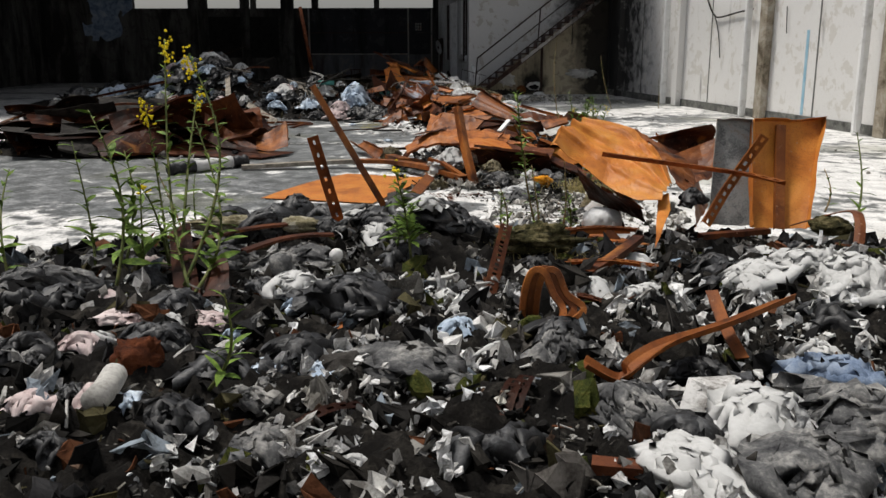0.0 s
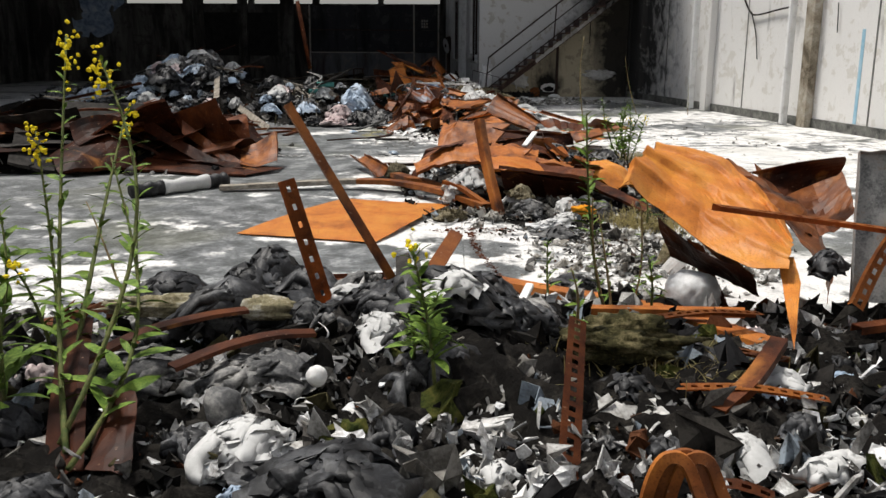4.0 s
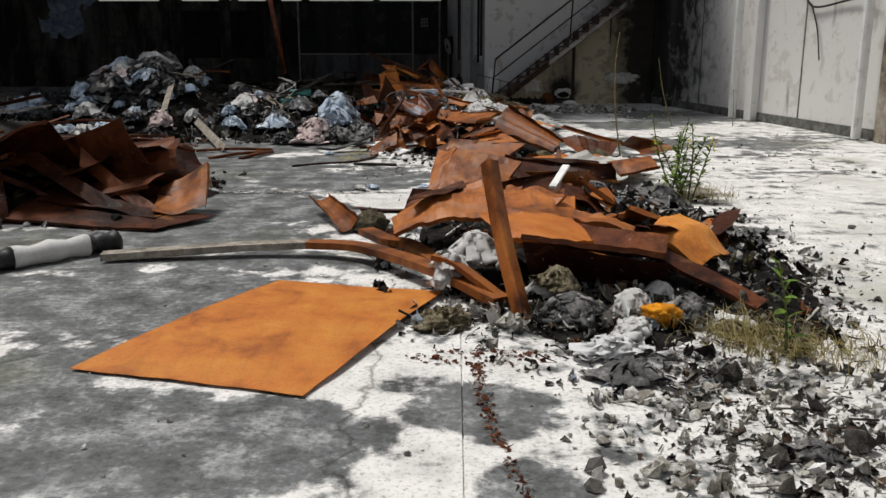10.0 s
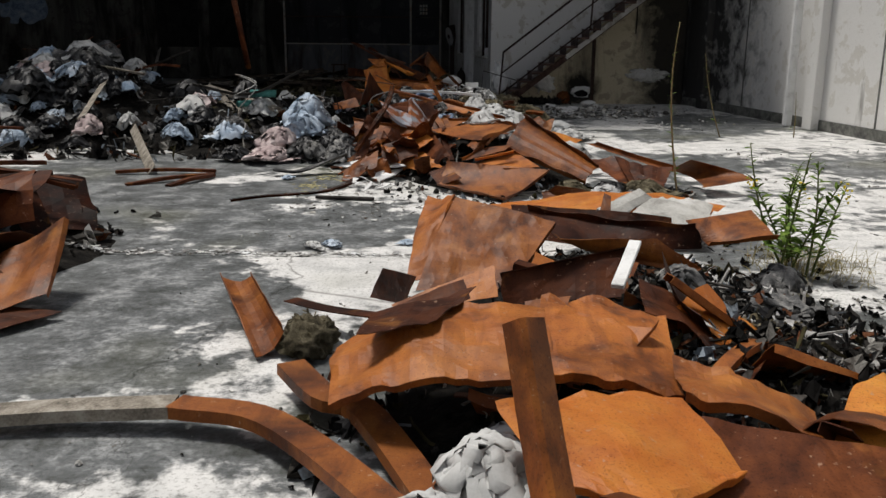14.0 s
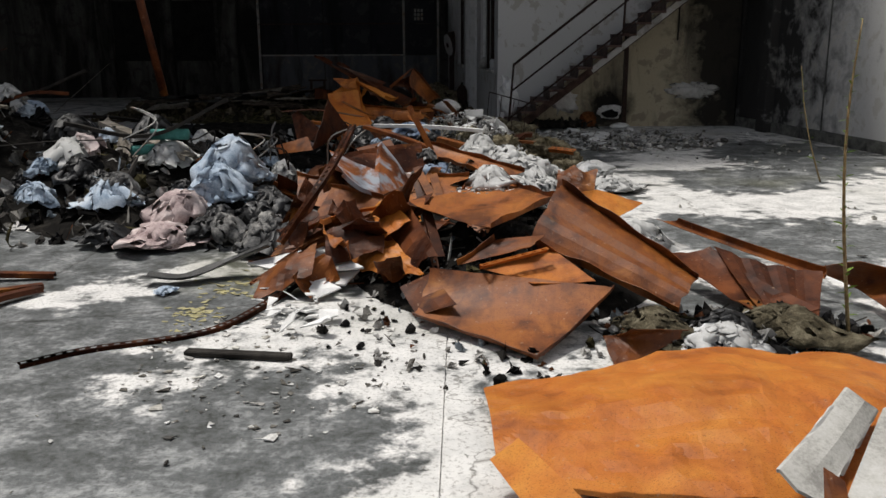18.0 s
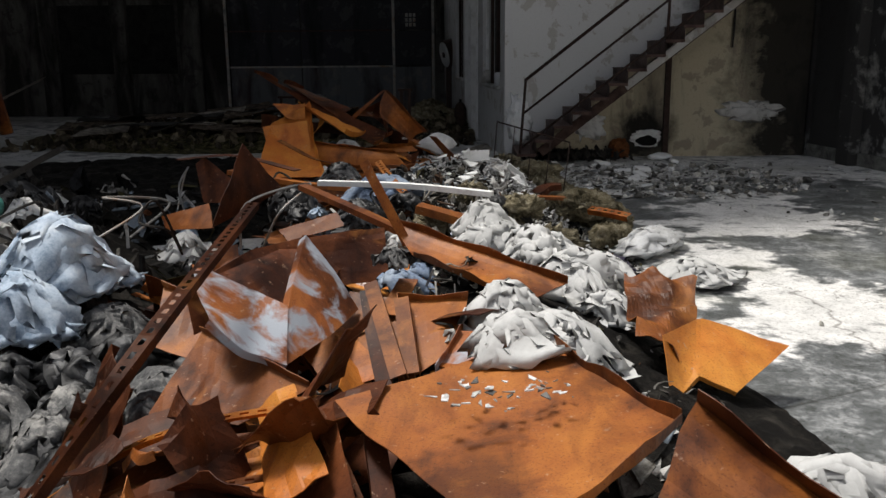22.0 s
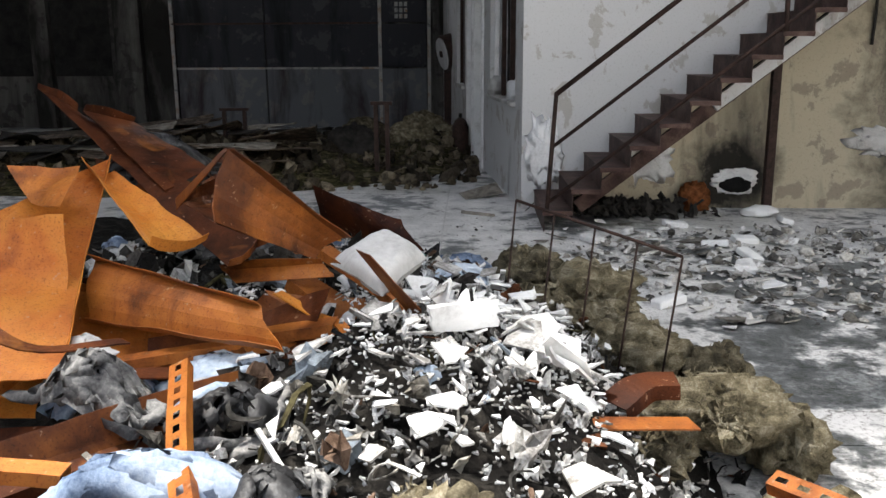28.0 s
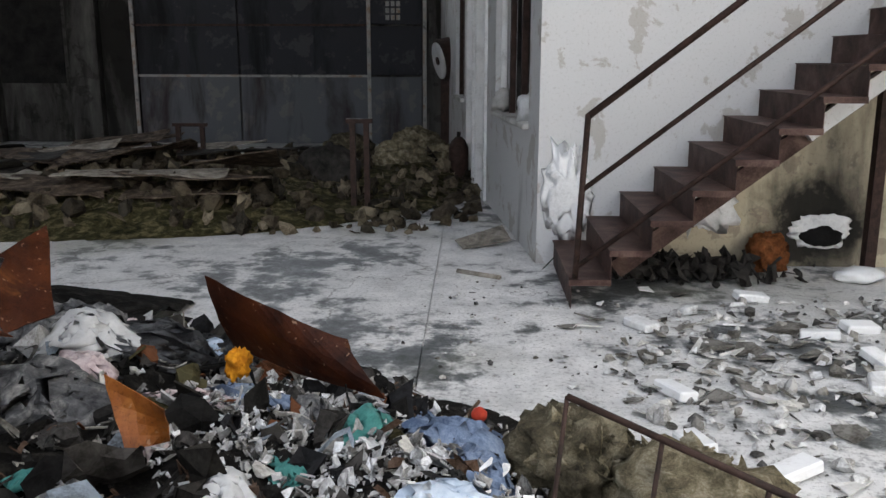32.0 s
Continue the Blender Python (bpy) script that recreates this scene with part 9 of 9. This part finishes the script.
for k in range(190):
    rr = np.random.RandomState(1200 + k)
    x, y = rr.uniform(-2.3, 2.6), rr.uniform(-1.8, 2.3)
    m, w = RAGS[k % len(RAGS)]
    s = rr.uniform(0.05, 0.15) * (1.25 if m is BLACK_CLOTH else 0.8)
    cloth((x, y, gz(x, y) + rr.uniform(0.0, 0.05)), (s, s * rr.uniform(0.6, 1.3), s * 0.7), m, 1200 + k, rr.uniform(0, 360), "rag", w, "cloth", "small rags in the rubble", level=3)
for k, (a, size, turn) in enumerate((((0.42, 16.02, 0.47), (0.26, 0.2, 0.1), 20), ((0.60, 15.74, 0.43), (0.24, 0.22, 0.1), 75), ((0.78, 15.46, 0.38), (0.2, 0.24, 0.09), 40), ((0.93, 15.24, 0.31), (0.13, 0.2, 0.07), 35))):
    cloth(a, size, WHITE_CLOTH, 741 + 2 * k, turn, "crumpled_cloth", "white cloth trailing down over a rusty panel", "cloth", "cloth on the large heap", level=5)
cloth((1.06, 16.08, 0.26), (0.16, 0.4, 0.08), WHITE_CLOTH, 748, 20, "crumpled_cloth", "white cloth with grey folds beside the purple cloth", "cloth", "cloth on the large heap", level=5)
# frayed black cloth along the floor's edge and over the bars
for k, (a, size, m, w) in enumerate((((-0.20, 1.63, 0.42), (0.2, 0.2, 0.14), BLACK_CLOTH, "wet black cloth bunched by the posts"), ((0.17, 1.85, 0.42), (0.22, 0.2, 0.13), BLACK_CLOTH, "wet black cloth with bluish folds"),
        ((-0.96, 2.86, 0.28), (0.16, 0.22, 0.2), BLACK_CLOTH, "frayed charred cloth standing at the floor's edge"), ((-1.04, 2.58, 0.30), (0.15, 0.17, 0.1), BLACK_CLOTH, "frayed grey and black cloth"), ((-0.67, 2.38, 0.34), (0.14, 0.18, 0.12), BLACK_CLOTH, "frayed charred cloth by the slotted upright"), ((-0.38, 2.07, 0.40), (0.16, 0.14, 0.1), GREY_CLOTH, "grey bundle behind the slotted upright"),
        ((-0.91, 1.71, 0.42), (0.3, 0.16, 0.12), BLACK_CLOTH, "black charred cloth below the cream roll"), ((-0.57, 1.67, 0.42), (0.08, 0.1, 0.08), GREY_CLOTH, "grey felt bundle"), ((-0.40, 1.81, 0.42), (0.2, 0.12, 0.06), WHITE_CLOTH, "pale torn cloth between the posts"), ((-1.29, 2.15, 0.36), (0.22, 0.2, 0.08), BLACK_CLOTH, "black charred flake heap"))):
    cloth(a, size, m, 1500 + k, k * 67, "crumpled_cloth", w, "cloth", "rags in the foreground", level=5)
rod([(-0.85, 2.80, 0.24), (-0.74, 2.77, 0.24), (-0.65, 2.74, 0.20), (-0.57, 2.75, 0.10)], 0.028, BLACK_CLOTH, "hose", "bent piece of burnt black hose", "hose", curve=5)
def jar():
    a = np.array((0.22, 3.32, 0.05))
    j = thing("grey_jar", "small grey jar lying beside the orange channel", "jar", at=tuple(a))
    v, f = tube_mesh([a + np.array([0.0, -0.05, 0]), a + np.array([0, -0.045, 0]), a + np.array([0.005, 0.035, 0]), a + np.array([0.007, 0.06, 0])], [0.042, 0.05, 0.05, 0.04], 16)
    solid("body", v, f, GREY_CLOTH, parent=j, smooth=True)
    v, f = tube_mesh([a + np.array([0.007, 0.06, 0]), a + np.array([0.008, 0.08, 0])], 0.04, 16)
    solid("lid", v, f, PLASTIC, "pale dented lid", parent=j, smooth=True)


jar()
tagged(block("white_stick", (-0.02, -0.13, -0.012), (0.02, 0.13, 0.012), WHITE_BOARD, turn=look((0.38, 2.29, 0.30), (0.44, 2.48, 0.34)) @ pose(0, 0, 0, 90), bevel=0.004), "white board end sticking up from the rubble", "board")
profile_bar([(-0.24, 2.89, 0.10), (-0.18, 2.98, 0.12), (-0.04, 3.08, 0.12)], CHANNEL, RUST, "rusty_channel", "short orange channel behind the posts", "metal channel")
sheet([(1.15, 2.92, 0.30), (1.28, 3.16, 0.42), (1.38, 3.07, 0.40), (1.32, 3.05, 0.30)], CREAM, 0.03, 160, label="cream coloured flap under the crushed tank", name="cream_board", category="board", group="", th=0.01)
# dark crack line with earth in the slab
hp = Heap()
rnd = np.random.RandomState(77)
CRACK = [(0.19, 5.1), (0.2, 4.8), (0.235, 4.4), (0.33, 3.88), (0.4, 3.3)]
def along(r):
    i = r.randint(len(CRACK) - 1)
    s = r.rand()
    return CRACK[i][0] * (1 - s) + CRACK[i + 1][0] * s + r.normal(0, 0.016), CRACK[i][1] * (1 - s) + CRACK[i + 1][1] * s
strew(hp, rnd, 420, along, ["clod", "splinter"], (0.005, 0.018), 0.3, 0.2)
strew(hp, rnd, 160, in_ellipse(0.2, 5.2, 0.35, 0.12), ["clod", "plate"], (0.006, 0.025), 0.3, 0.2)
hp.build("crack_earth", RUST_DARK, "brown earth caught along a crack in the floor")
# dead grass at the heap's edge
def grass(at, n, spread, height, mat, label, seed):
    rr = np.random.RandomState(seed)
    h = Heap()
    for _ in range(n):
        b = np.array([at[0] + rr.normal(0, spread), at[1] + rr.normal(0, spread), 0.0])
        b[2] = max(gz(b[0], b[1]), 0.0)
        d = rr.normal(0, 0.7, 2)
        L = height * rr.uniform(0.5, 1.3)
        line = np.array([b + np.array([d[0] * L * s * s, d[1] * L * s * s, L * (s - 0.45 * s * s * min(1.6, np.hypot(*d)))]) for s in (0, 0.35, 0.7, 1)])
        side = np.array([0.0025, 0.0015, 0]) * np.array([1, 0.8, 0.5, 0.15])[:, None]
        h.add(*thick_grid(np.stack([line - side, line + side], 1), 0.001))
    return h.build("dead_grass", mat, label, "grass")
DRY_GRASS = surface("dead_grass_blades", [(0.14, 0.11, 0.04), (0.36, 0.3, 0.13), (0.5, 0.44, 0.22)], 12, 80, 0.9)
grass((1.55, 5.43, 0.05), 240, 0.13, 0.15, DRY_GRASS, "tuft of dead yellow grass by the heap", 5)
grass((1.71, 5.24, 0.03), 160, 0.12, 0.1, DRY_GRASS, "tuft of dead yellow grass by the heap", 6)
grass((1.98, 5.25, 0.03), 200, 0.16, 0.1, DRY_GRASS, "tuft of dead grass among fragments", 7)
grass((2.45, 9.74, 0.05), 260, 0.2, 0.14, DRY_GRASS, "dead grass under the green weeds", 8)
grass((0.76, 1.41, 0.35), 300, 0.16, 0.1, DRY_GRASS, "dead grass on the mossy clump", 9)
# stony debris to the right of the middle heap
hp = Heap()
for c, sx, sy, n in (((1.35, 4.28, 0.02), 0.3, 0.35, 700), ((1.38, 4.83, 0.02), 0.3, 0.3, 320), ((1.00, 5.11, 0.02), 0.3, 0.22, 260), ((2.08, 5.82, 0.02), 0.4, 0.6, 420), ((2.37, 7.82, 0.02), 0.35, 1.0, 420), ((0.07, 5.78, 0.02), 0.2, 0.2, 160)):
    strew(hp, rnd, n, lambda r, c=c, sx=sx, sy=sy: (c[0] + r.normal(0, sx), c[1] + r.normal(0, sy)), ["plate", "plate", "scrap", "splinter"], (0.007, 0.038), 0.35, 0.35)
hp.build("stony_debris", MIXED_PALE, "pale and dark stony debris beside the rusty heap")
# wool fibres over the tufts on the large heap
hp = Heap()
for a, size in WOOLS:
    for _ in range(100):
        d = rnd.normal(0, 1, 3)
        d /= np.linalg.norm(d)
        d[2] = abs(d[2])
        v, f = (ribbon if rnd.rand() < 0.7 else scrap)(rnd, rnd.uniform(0.014, 0.05))
        v = v @ turn_random(rnd, 1.0).T + np.array([a[0], a[1], max(a[2] - 0.05, size[2] * 0.4)]) + d * np.array(size) * 0.78
        v[:, 2] = np.maximum(v[:, 2], 0.004)
        hp.add(v, f)
hp.build("wool_fibres", WOOL, "loose tufts and fibres of mineral wool")
# damp corner cloths and paint by the white boards
cloth((-1.63, 13.07, 0.02), (0.07, 0.09, 0.03), BLUE_CLOTH, 1600, 20, "blue_rag", "small bluish rag on the concrete", "cloth", level=3)

# long white boards and cloths in the fragments
for k, (c, th) in enumerate((([(-0.26, 17.99, 0.46), (-0.19, 18.00, 0.48), (0.08, 17.87, 0.44), (0.04, 17.85, 0.42)], 0.02), ([(0.15, 18.05, 0.44), (0.21, 18.06, 0.46), (0.44, 17.93, 0.42), (0.42, 17.91, 0.40)], 0.022), ([(-0.22, 17.93, 0.40), (-0.07, 17.89, 0.42), (-0.07, 17.86, 0.40), (-0.20, 17.90, 0.38)], 0.015), ([(0.31, 18.42, 0.44), (0.39, 18.42, 0.46), (0.39, 18.30, 0.42), (0.32, 18.30, 0.41)], 0.015), ([(0.35, 18.55, 0.45), (0.45, 18.60, 0.46), (0.49, 18.55, 0.44), (0.40, 18.50, 0.42)], 0.012), ([(0.15, 18.74, 0.45), (0.19, 18.75, 0.46), (0.19, 18.71, 0.44), (0.15, 18.72, 0.43)], 0.01))):
    sheet(c, WHITE_BOARD, 0.012, 210 + k, th=th, label="broken white insulation board in the fragments", name="white_board", category="board", group="white boards in the fragments", ragged=0.06)
bag([(0.26, 17.76, 0.42), (0.37, 17.78, 0.44), (0.41, 17.73, 0.40), (0.29, 17.68, 0.36)], 0.03, BLUE_CLOTH, "plastic_bag", "small bluish white plastic bag in the fragments", "bag", 47)
bag([(-0.08, 18.30, 0.60), (-0.03, 18.32, 0.62), (-0.04, 18.25, 0.58), (-0.10, 18.26, 0.56)], 0.02, WHITE_CLOTH, "torn_bag", "torn white cloth knot on a rusty panel", "bag", 48)

# torn sheets packed between the larger ones
def packed(cx, cy, rx, ry, n, lift, seed, group):
    for k in range(n):
        rr = np.random.RandomState(seed + k)
        ang, rad = rr.uniform(0, 2 * math.pi), math.sqrt(rr.rand())
        x, y = cx + rx * rad * math.cos(ang), cy + ry * rad * math.sin(ang)
        z = gz(x, y) + rr.uniform(0.0, lift)
        L, W, a = rr.uniform(0.14, 0.42), rr.uniform(0.06, 0.2), rr.uniform(0, math.pi)
        c, s, t1, t2 = math.cos(a), math.sin(a), rr.normal(0, 0.1), rr.normal(0, 0.08)
        pts = [(x + c * i * L - s * j * W, y + s * i * L + c * j * W, max(0.02, z + i * t1 + j * t2)) for i, j in ((-1, -1), (1, -1), (1, 1), (-1, 1))]
        sheet(pts, (RUST_DARK, RUST, RUST, RUST_BRIGHT)[k % 4], 0.05, seed + k, (rr.normal(0, 0.05), rr.normal(0, 0.04)), ("", "a", "c", "")[k % 4], label="torn rusty scrap packed into the heap", res=0.06, group=group, ragged=0.06)
        if k % 2 == 0:
            profile_bar([(x - c * L * 1.2, y - s * L * 1.2, max(0.03, z - t1 + 0.04)), (x, y, z + 0.07), (x + c * L * 1.2, y + s * L * 1.2, max(0.03, z + t1 + 0.05))], (U_SMALL, FLATBAR, ANGLE)[k % 3], (RUST_DARK, RUST)[k % 4 == 0], "rusty_bar", "bent rusty bar packed into the heap", "metal bar", group)


packed(1.15, 7.6, 0.75, 1.5, 18, -0.1, 2100, "scraps in the middle heap")
packed(-0.3, 14.5, 0.7, 1.0, 18, -0.1, 2200, "scraps in the large heap")
packed(-0.8, 18.0, 0.5, 0.7, 9, 0.03, 2300, "scraps in the large heap")

# crumpled torn steel on the near flank of the large heap
for k in range(15):
    rr = np.random.RandomState(2600 + k)
    x, y = rr.uniform(-0.95, -0.15), rr.uniform(12.95, 14.1)
    z = 0.1 + 0.32 * (y - 12.9) / 1.2 + rr.uniform(-0.02, 0.08)
    L, W, a = rr.uniform(0.08, 0.22), rr.uniform(0.05, 0.13), rr.uniform(0, math.pi)
    c, sn = math.cos(a), math.sin(a)
    tilt, roll = rr.normal(0, 0.08), rr.normal(0.03, 0.06)
    rows = [[(x + c * i * L - sn * j * W, y + sn * i * L + c * j * W, max(0.03, z + i * tilt + j * roll + rr.normal(0, 0.035))) for i in (-1, 0, 1)] for j in (-1, 0, 1)]
    loft(rows, (RUST, RUST_DARK, RUST_DARK, RUST, RUST_DARK)[k % 5], 0.05, 2600 + k, 4, ("", "b", "")[k % 3], 0.03, label="crumpled torn steel scrap on the heap flank", group="scraps in the large heap", ragged=0.04, soften=0)
for pts in ([(-1.02, 13.35, 0.10), (-0.75, 13.62, 0.24), (-0.40, 13.75, 0.33), (-0.12, 13.78, 0.36)], [(-1.10, 13.10, 0.06), (-0.85, 13.40, 0.18), (-0.50, 13.55, 0.27), (-0.20, 13.60, 0.30)], [(-0.22, 13.75, 0.42), (-0.02, 13.30, 0.28), (0.06, 12.95, 0.10)]):
    slotted_bar(pts, 0.045, 0.025, RUST, label="bent slotted strip over the heap flank")
# torn paper and flakes on rusty panels, yellow paint on the floor
hp = Heap()
for c, sx, sy, n, dz in (((0.28, 13.55, 0.55), 0.06, 0.08, 26, 0.0), ((0.46, 13.64, 0.55), 0.05, 0.06, 22, 0.0), ((-0.02, 18.37, 0.62), 0.05, 0.05, 40, 0.02), ((-0.45, 18.40, 0.63), 0.05, 0.05, 40, 0.02), ((-0.21, 18.55, 0.76), 0.03, 0.03, 10, 0.02)):
    for _ in range(n):
        v, f = plate(rnd, rnd.uniform(0.006, 0.024), 0.003)
        v = v @ turn_random(rnd, 0.25).T + np.array(c) + np.array([rnd.normal(0, sx), rnd.normal(0, sy), dz + abs(rnd.normal(0, 0.008))])
        hp.add(v, f)
hp.build("paint_flakes", WHITE_BITS, "white flakes of paint lying on rusty panels")
YELLOW = surface("yellow_floor_paint", [(0.3, 0.29, 0.24), (0.42, 0.38, 0.2), (0.5, 0.46, 0.28)], 16, 90, 0.9, spread=0.18)
for k, (c, r) in enumerate((((-1.24, 13.18, 0.00), 0.16), ((-1.31, 12.64, 0.00), 0.12))):
    hp2 = Heap()
    for _ in range(60):
        v, f = plate(rnd, rnd.uniform(0.01, 0.04), 0.002)
        hp2.add(v + np.array([c[0] + rnd.normal(0, r * 0.6), c[1] + rnd.normal(0, r), 0.003]), f)
    hp2.build("yellow_paint", YELLOW, "flaked patch of yellow paint on the concrete", "paint mark")
# white stripe of dust along the floor joint
hp3 = Heap()
strew(hp3, rnd, 500, lambda r: (r.uniform(-2.6, 0.0), 9.95 + r.normal(0, 0.035)), ["plate"], (0.012, 0.05), 0.05, 0.05)
hp3.build("dust_stripe", WHITE_BITS, "white plaster dust along the floor joint")

# white plaster on the wide sheet, rags on the open floor
loft([[(1.52, 10.80, 0.34), (1.33, 10.56, 0.31), (1.13, 10.34, 0.27)], [(1.56, 10.74, 0.31), (1.37, 10.50, 0.28), (1.17, 10.28, 0.23)], [(1.62, 10.76, 0.27), (1.43, 10.50, 0.24), (1.24, 10.26, 0.20)]], CONCRETE, 0.012, 230, 8, th=0.012, label="folded white plaster edge on the orange sheet", name="plaster_edge", category="plaster", group="", ragged=0.02, soften=0)
loft([[(1.66, 10.80, 0.27), (1.85, 10.85, 0.26), (2.10, 10.80, 0.22)], [(1.46, 10.50, 0.24), (1.72, 10.50, 0.21), (1.98, 10.50, 0.17)], [(1.29, 10.25, 0.19), (1.55, 10.20, 0.15), (1.85, 10.15, 0.11)]], CONCRETE, 0.03, 231, 8, th=0.008, label="white plaster skin lying on the orange sheet", name="plaster_skin", category="plaster", group="", ragged=0.06)
for k, (a, size, m) in enumerate((((-0.76, 10.18, 0.02), (0.1, 0.08, 0.03), BLUE_CLOTH), ((-0.89, 10.11, 0.02), (0.08, 0.1, 0.04), WHITE_CLOTH), ((-0.23, 10.29, 0.01), (0.07, 0.07, 0.02), BLUE_CLOTH))):
    cloth(a, size, m, 1700 + k, k * 50, "rag", "small bluish rag on the damp concrete" if m is BLUE_CLOTH else "small white rag on the damp concrete", "cloth", "rags on the floor", level=4)
# mixed rags and fragments behind the large heap
BACKRAGS = [(BLACK_CLOTH, "black rag behind the heap"), (WHITE_CLOTH, "white rag behind the heap"), (DENIM, "dull blue rag behind the heap"), (GREY_CLOTH, "grey rag behind the heap"), (TEAL_PLASTIC, "teal net rag behind the heap"), (BLACK_CLOTH, "black rag behind the heap"), (PINK_CLOTH, "dusty pink rag behind the heap"), (BLUE_CLOTH, "pale blue rag behind the heap")]
for k in range(44):
    rr = np.random.RandomState(1800 + k)
    x, y = rr.uniform(-2.0, 0.5), rr.uniform(19.1, 21.2)
    m, w = BACKRAGS[k % len(BACKRAGS)]
    s = rr.uniform(0.06, 0.17)
    cloth((x, y, gz(x, y) + 0.02), (s, s * rr.uniform(0.6, 1.2), s * 0.6), m, 1800 + k, rr.uniform(0, 360), "rag", w, "cloth", "rags behind the heap", level=3)
hp = Heap()
strew(hp, rnd, 1100, in_ellipse(-0.7, 20.1, 1.3, 1.2), ["scrap", "ribbon", "plate", "splinter"], (0.01, 0.045), 0.5, 0.8)
hp.build("stony_debris", MIXED_PALE, "pale and dark fragments behind the heap")
hp = Heap()
strew(hp, rnd, 1100, in_ellipse(-0.05, 20.0, 0.5, 0.7), ["plate", "plate", "scrap"], (0.006, 0.026), 0.35, 1.6)
hp.build("plaster_crumbs", WHITE_BITS, "white flakes strewn behind the heap")

# rags and torn scraps in the hollows of the large heap
for k in range(46):
    rr = np.random.RandomState(1900 + k)
    x, y = rr.uniform(-1.3, 0.5), rr.uniform(15.1, 17.7)
    m, w = BACKRAGS[(k * 3) % len(BACKRAGS)]
    m = BLACK_CLOTH if m is TEAL_PLASTIC else m
    s = rr.uniform(0.06, 0.16)
    cloth((x, y, gz(x, y) + rr.uniform(0.04, 0.12)), (s, s * rr.uniform(0.6, 1.2), s * 0.6), m, 1900 + k, rr.uniform(0, 360), "rag", {"black_cloth": "black rag in the large heap", "white_cloth": "white rag in the large heap", "blue_denim": "blue denim rag in the large heap", "grey_cloth": "grey rag in the large heap", "pinkish_cloth": "dusty pink rag in the large heap", "pale_blue_cloth": "pale blue rag in the large heap"}[m.name], "cloth", "rags in the large heap", level=3)
packed(-0.8, 16.2, 0.6, 1.0, 12, 0.02, 2400, "scraps in the large heap")
hp = Heap()
strew(hp, rnd, 1000, in_ellipse(-0.2, 16.3, 1.1, 1.4), ["scrap", "ribbon", "plate", "splinter"], (0.012, 0.05), 0.6, 2.2)
hp.build("stony_debris", MIXED_PALE, "pale and dark scraps in the large heap")

for k, (a, size, m, w) in enumerate((((-0.86, 16.64, 0.62), (0.05, 0.07, 0.04), WHITE_CLOTH, "white sleeve of a black jacket"), ((-0.62, 16.32, 0.57), (0.06, 0.07, 0.04), BLUE_CLOTH, "pale blue lining of a jacket"), ((-0.10, 15.71, 0.52), (0.07, 0.1, 0.05), WHITE_CLOTH, "white crumpled shirt beside the rusty bar"), ((-0.55, 15.98, 0.52), (0.05, 0.09, 0.05), DENIM, "dull blue cloth in the hollow"), ((-0.35, 15.82, 0.52), (0.08, 0.08, 0.05), PURPLE_CLOTH, "dark purple cloth in the hollow"), ((-0.37, 16.14, 0.54), (0.12, 0.14, 0.07), BLACK_CLOTH, "black stuffed cloth roll in the hollow"))):
    cloth(a, size, m, 1990 + k, k * 59, "crumpled_cloth", w, "cloth", "cloth on the large heap", level=4)
for pts in ([(-0.74, 15.92, 0.52), (-0.66, 15.97, 0.54), (-0.58, 16.05, 0.54)], [(-0.89, 15.77, 0.46), (-0.74, 15.81, 0.47), (-0.59, 15.88, 0.47)], [(-0.58, 15.60, 0.44), (-0.43, 15.63, 0.46), (-0.31, 15.68, 0.47)]):
    profile_bar(pts, U_SMALL, RUST_DARK, "rusty_channel", "dark rusted channel across the hollow of the heap", "metal channel")
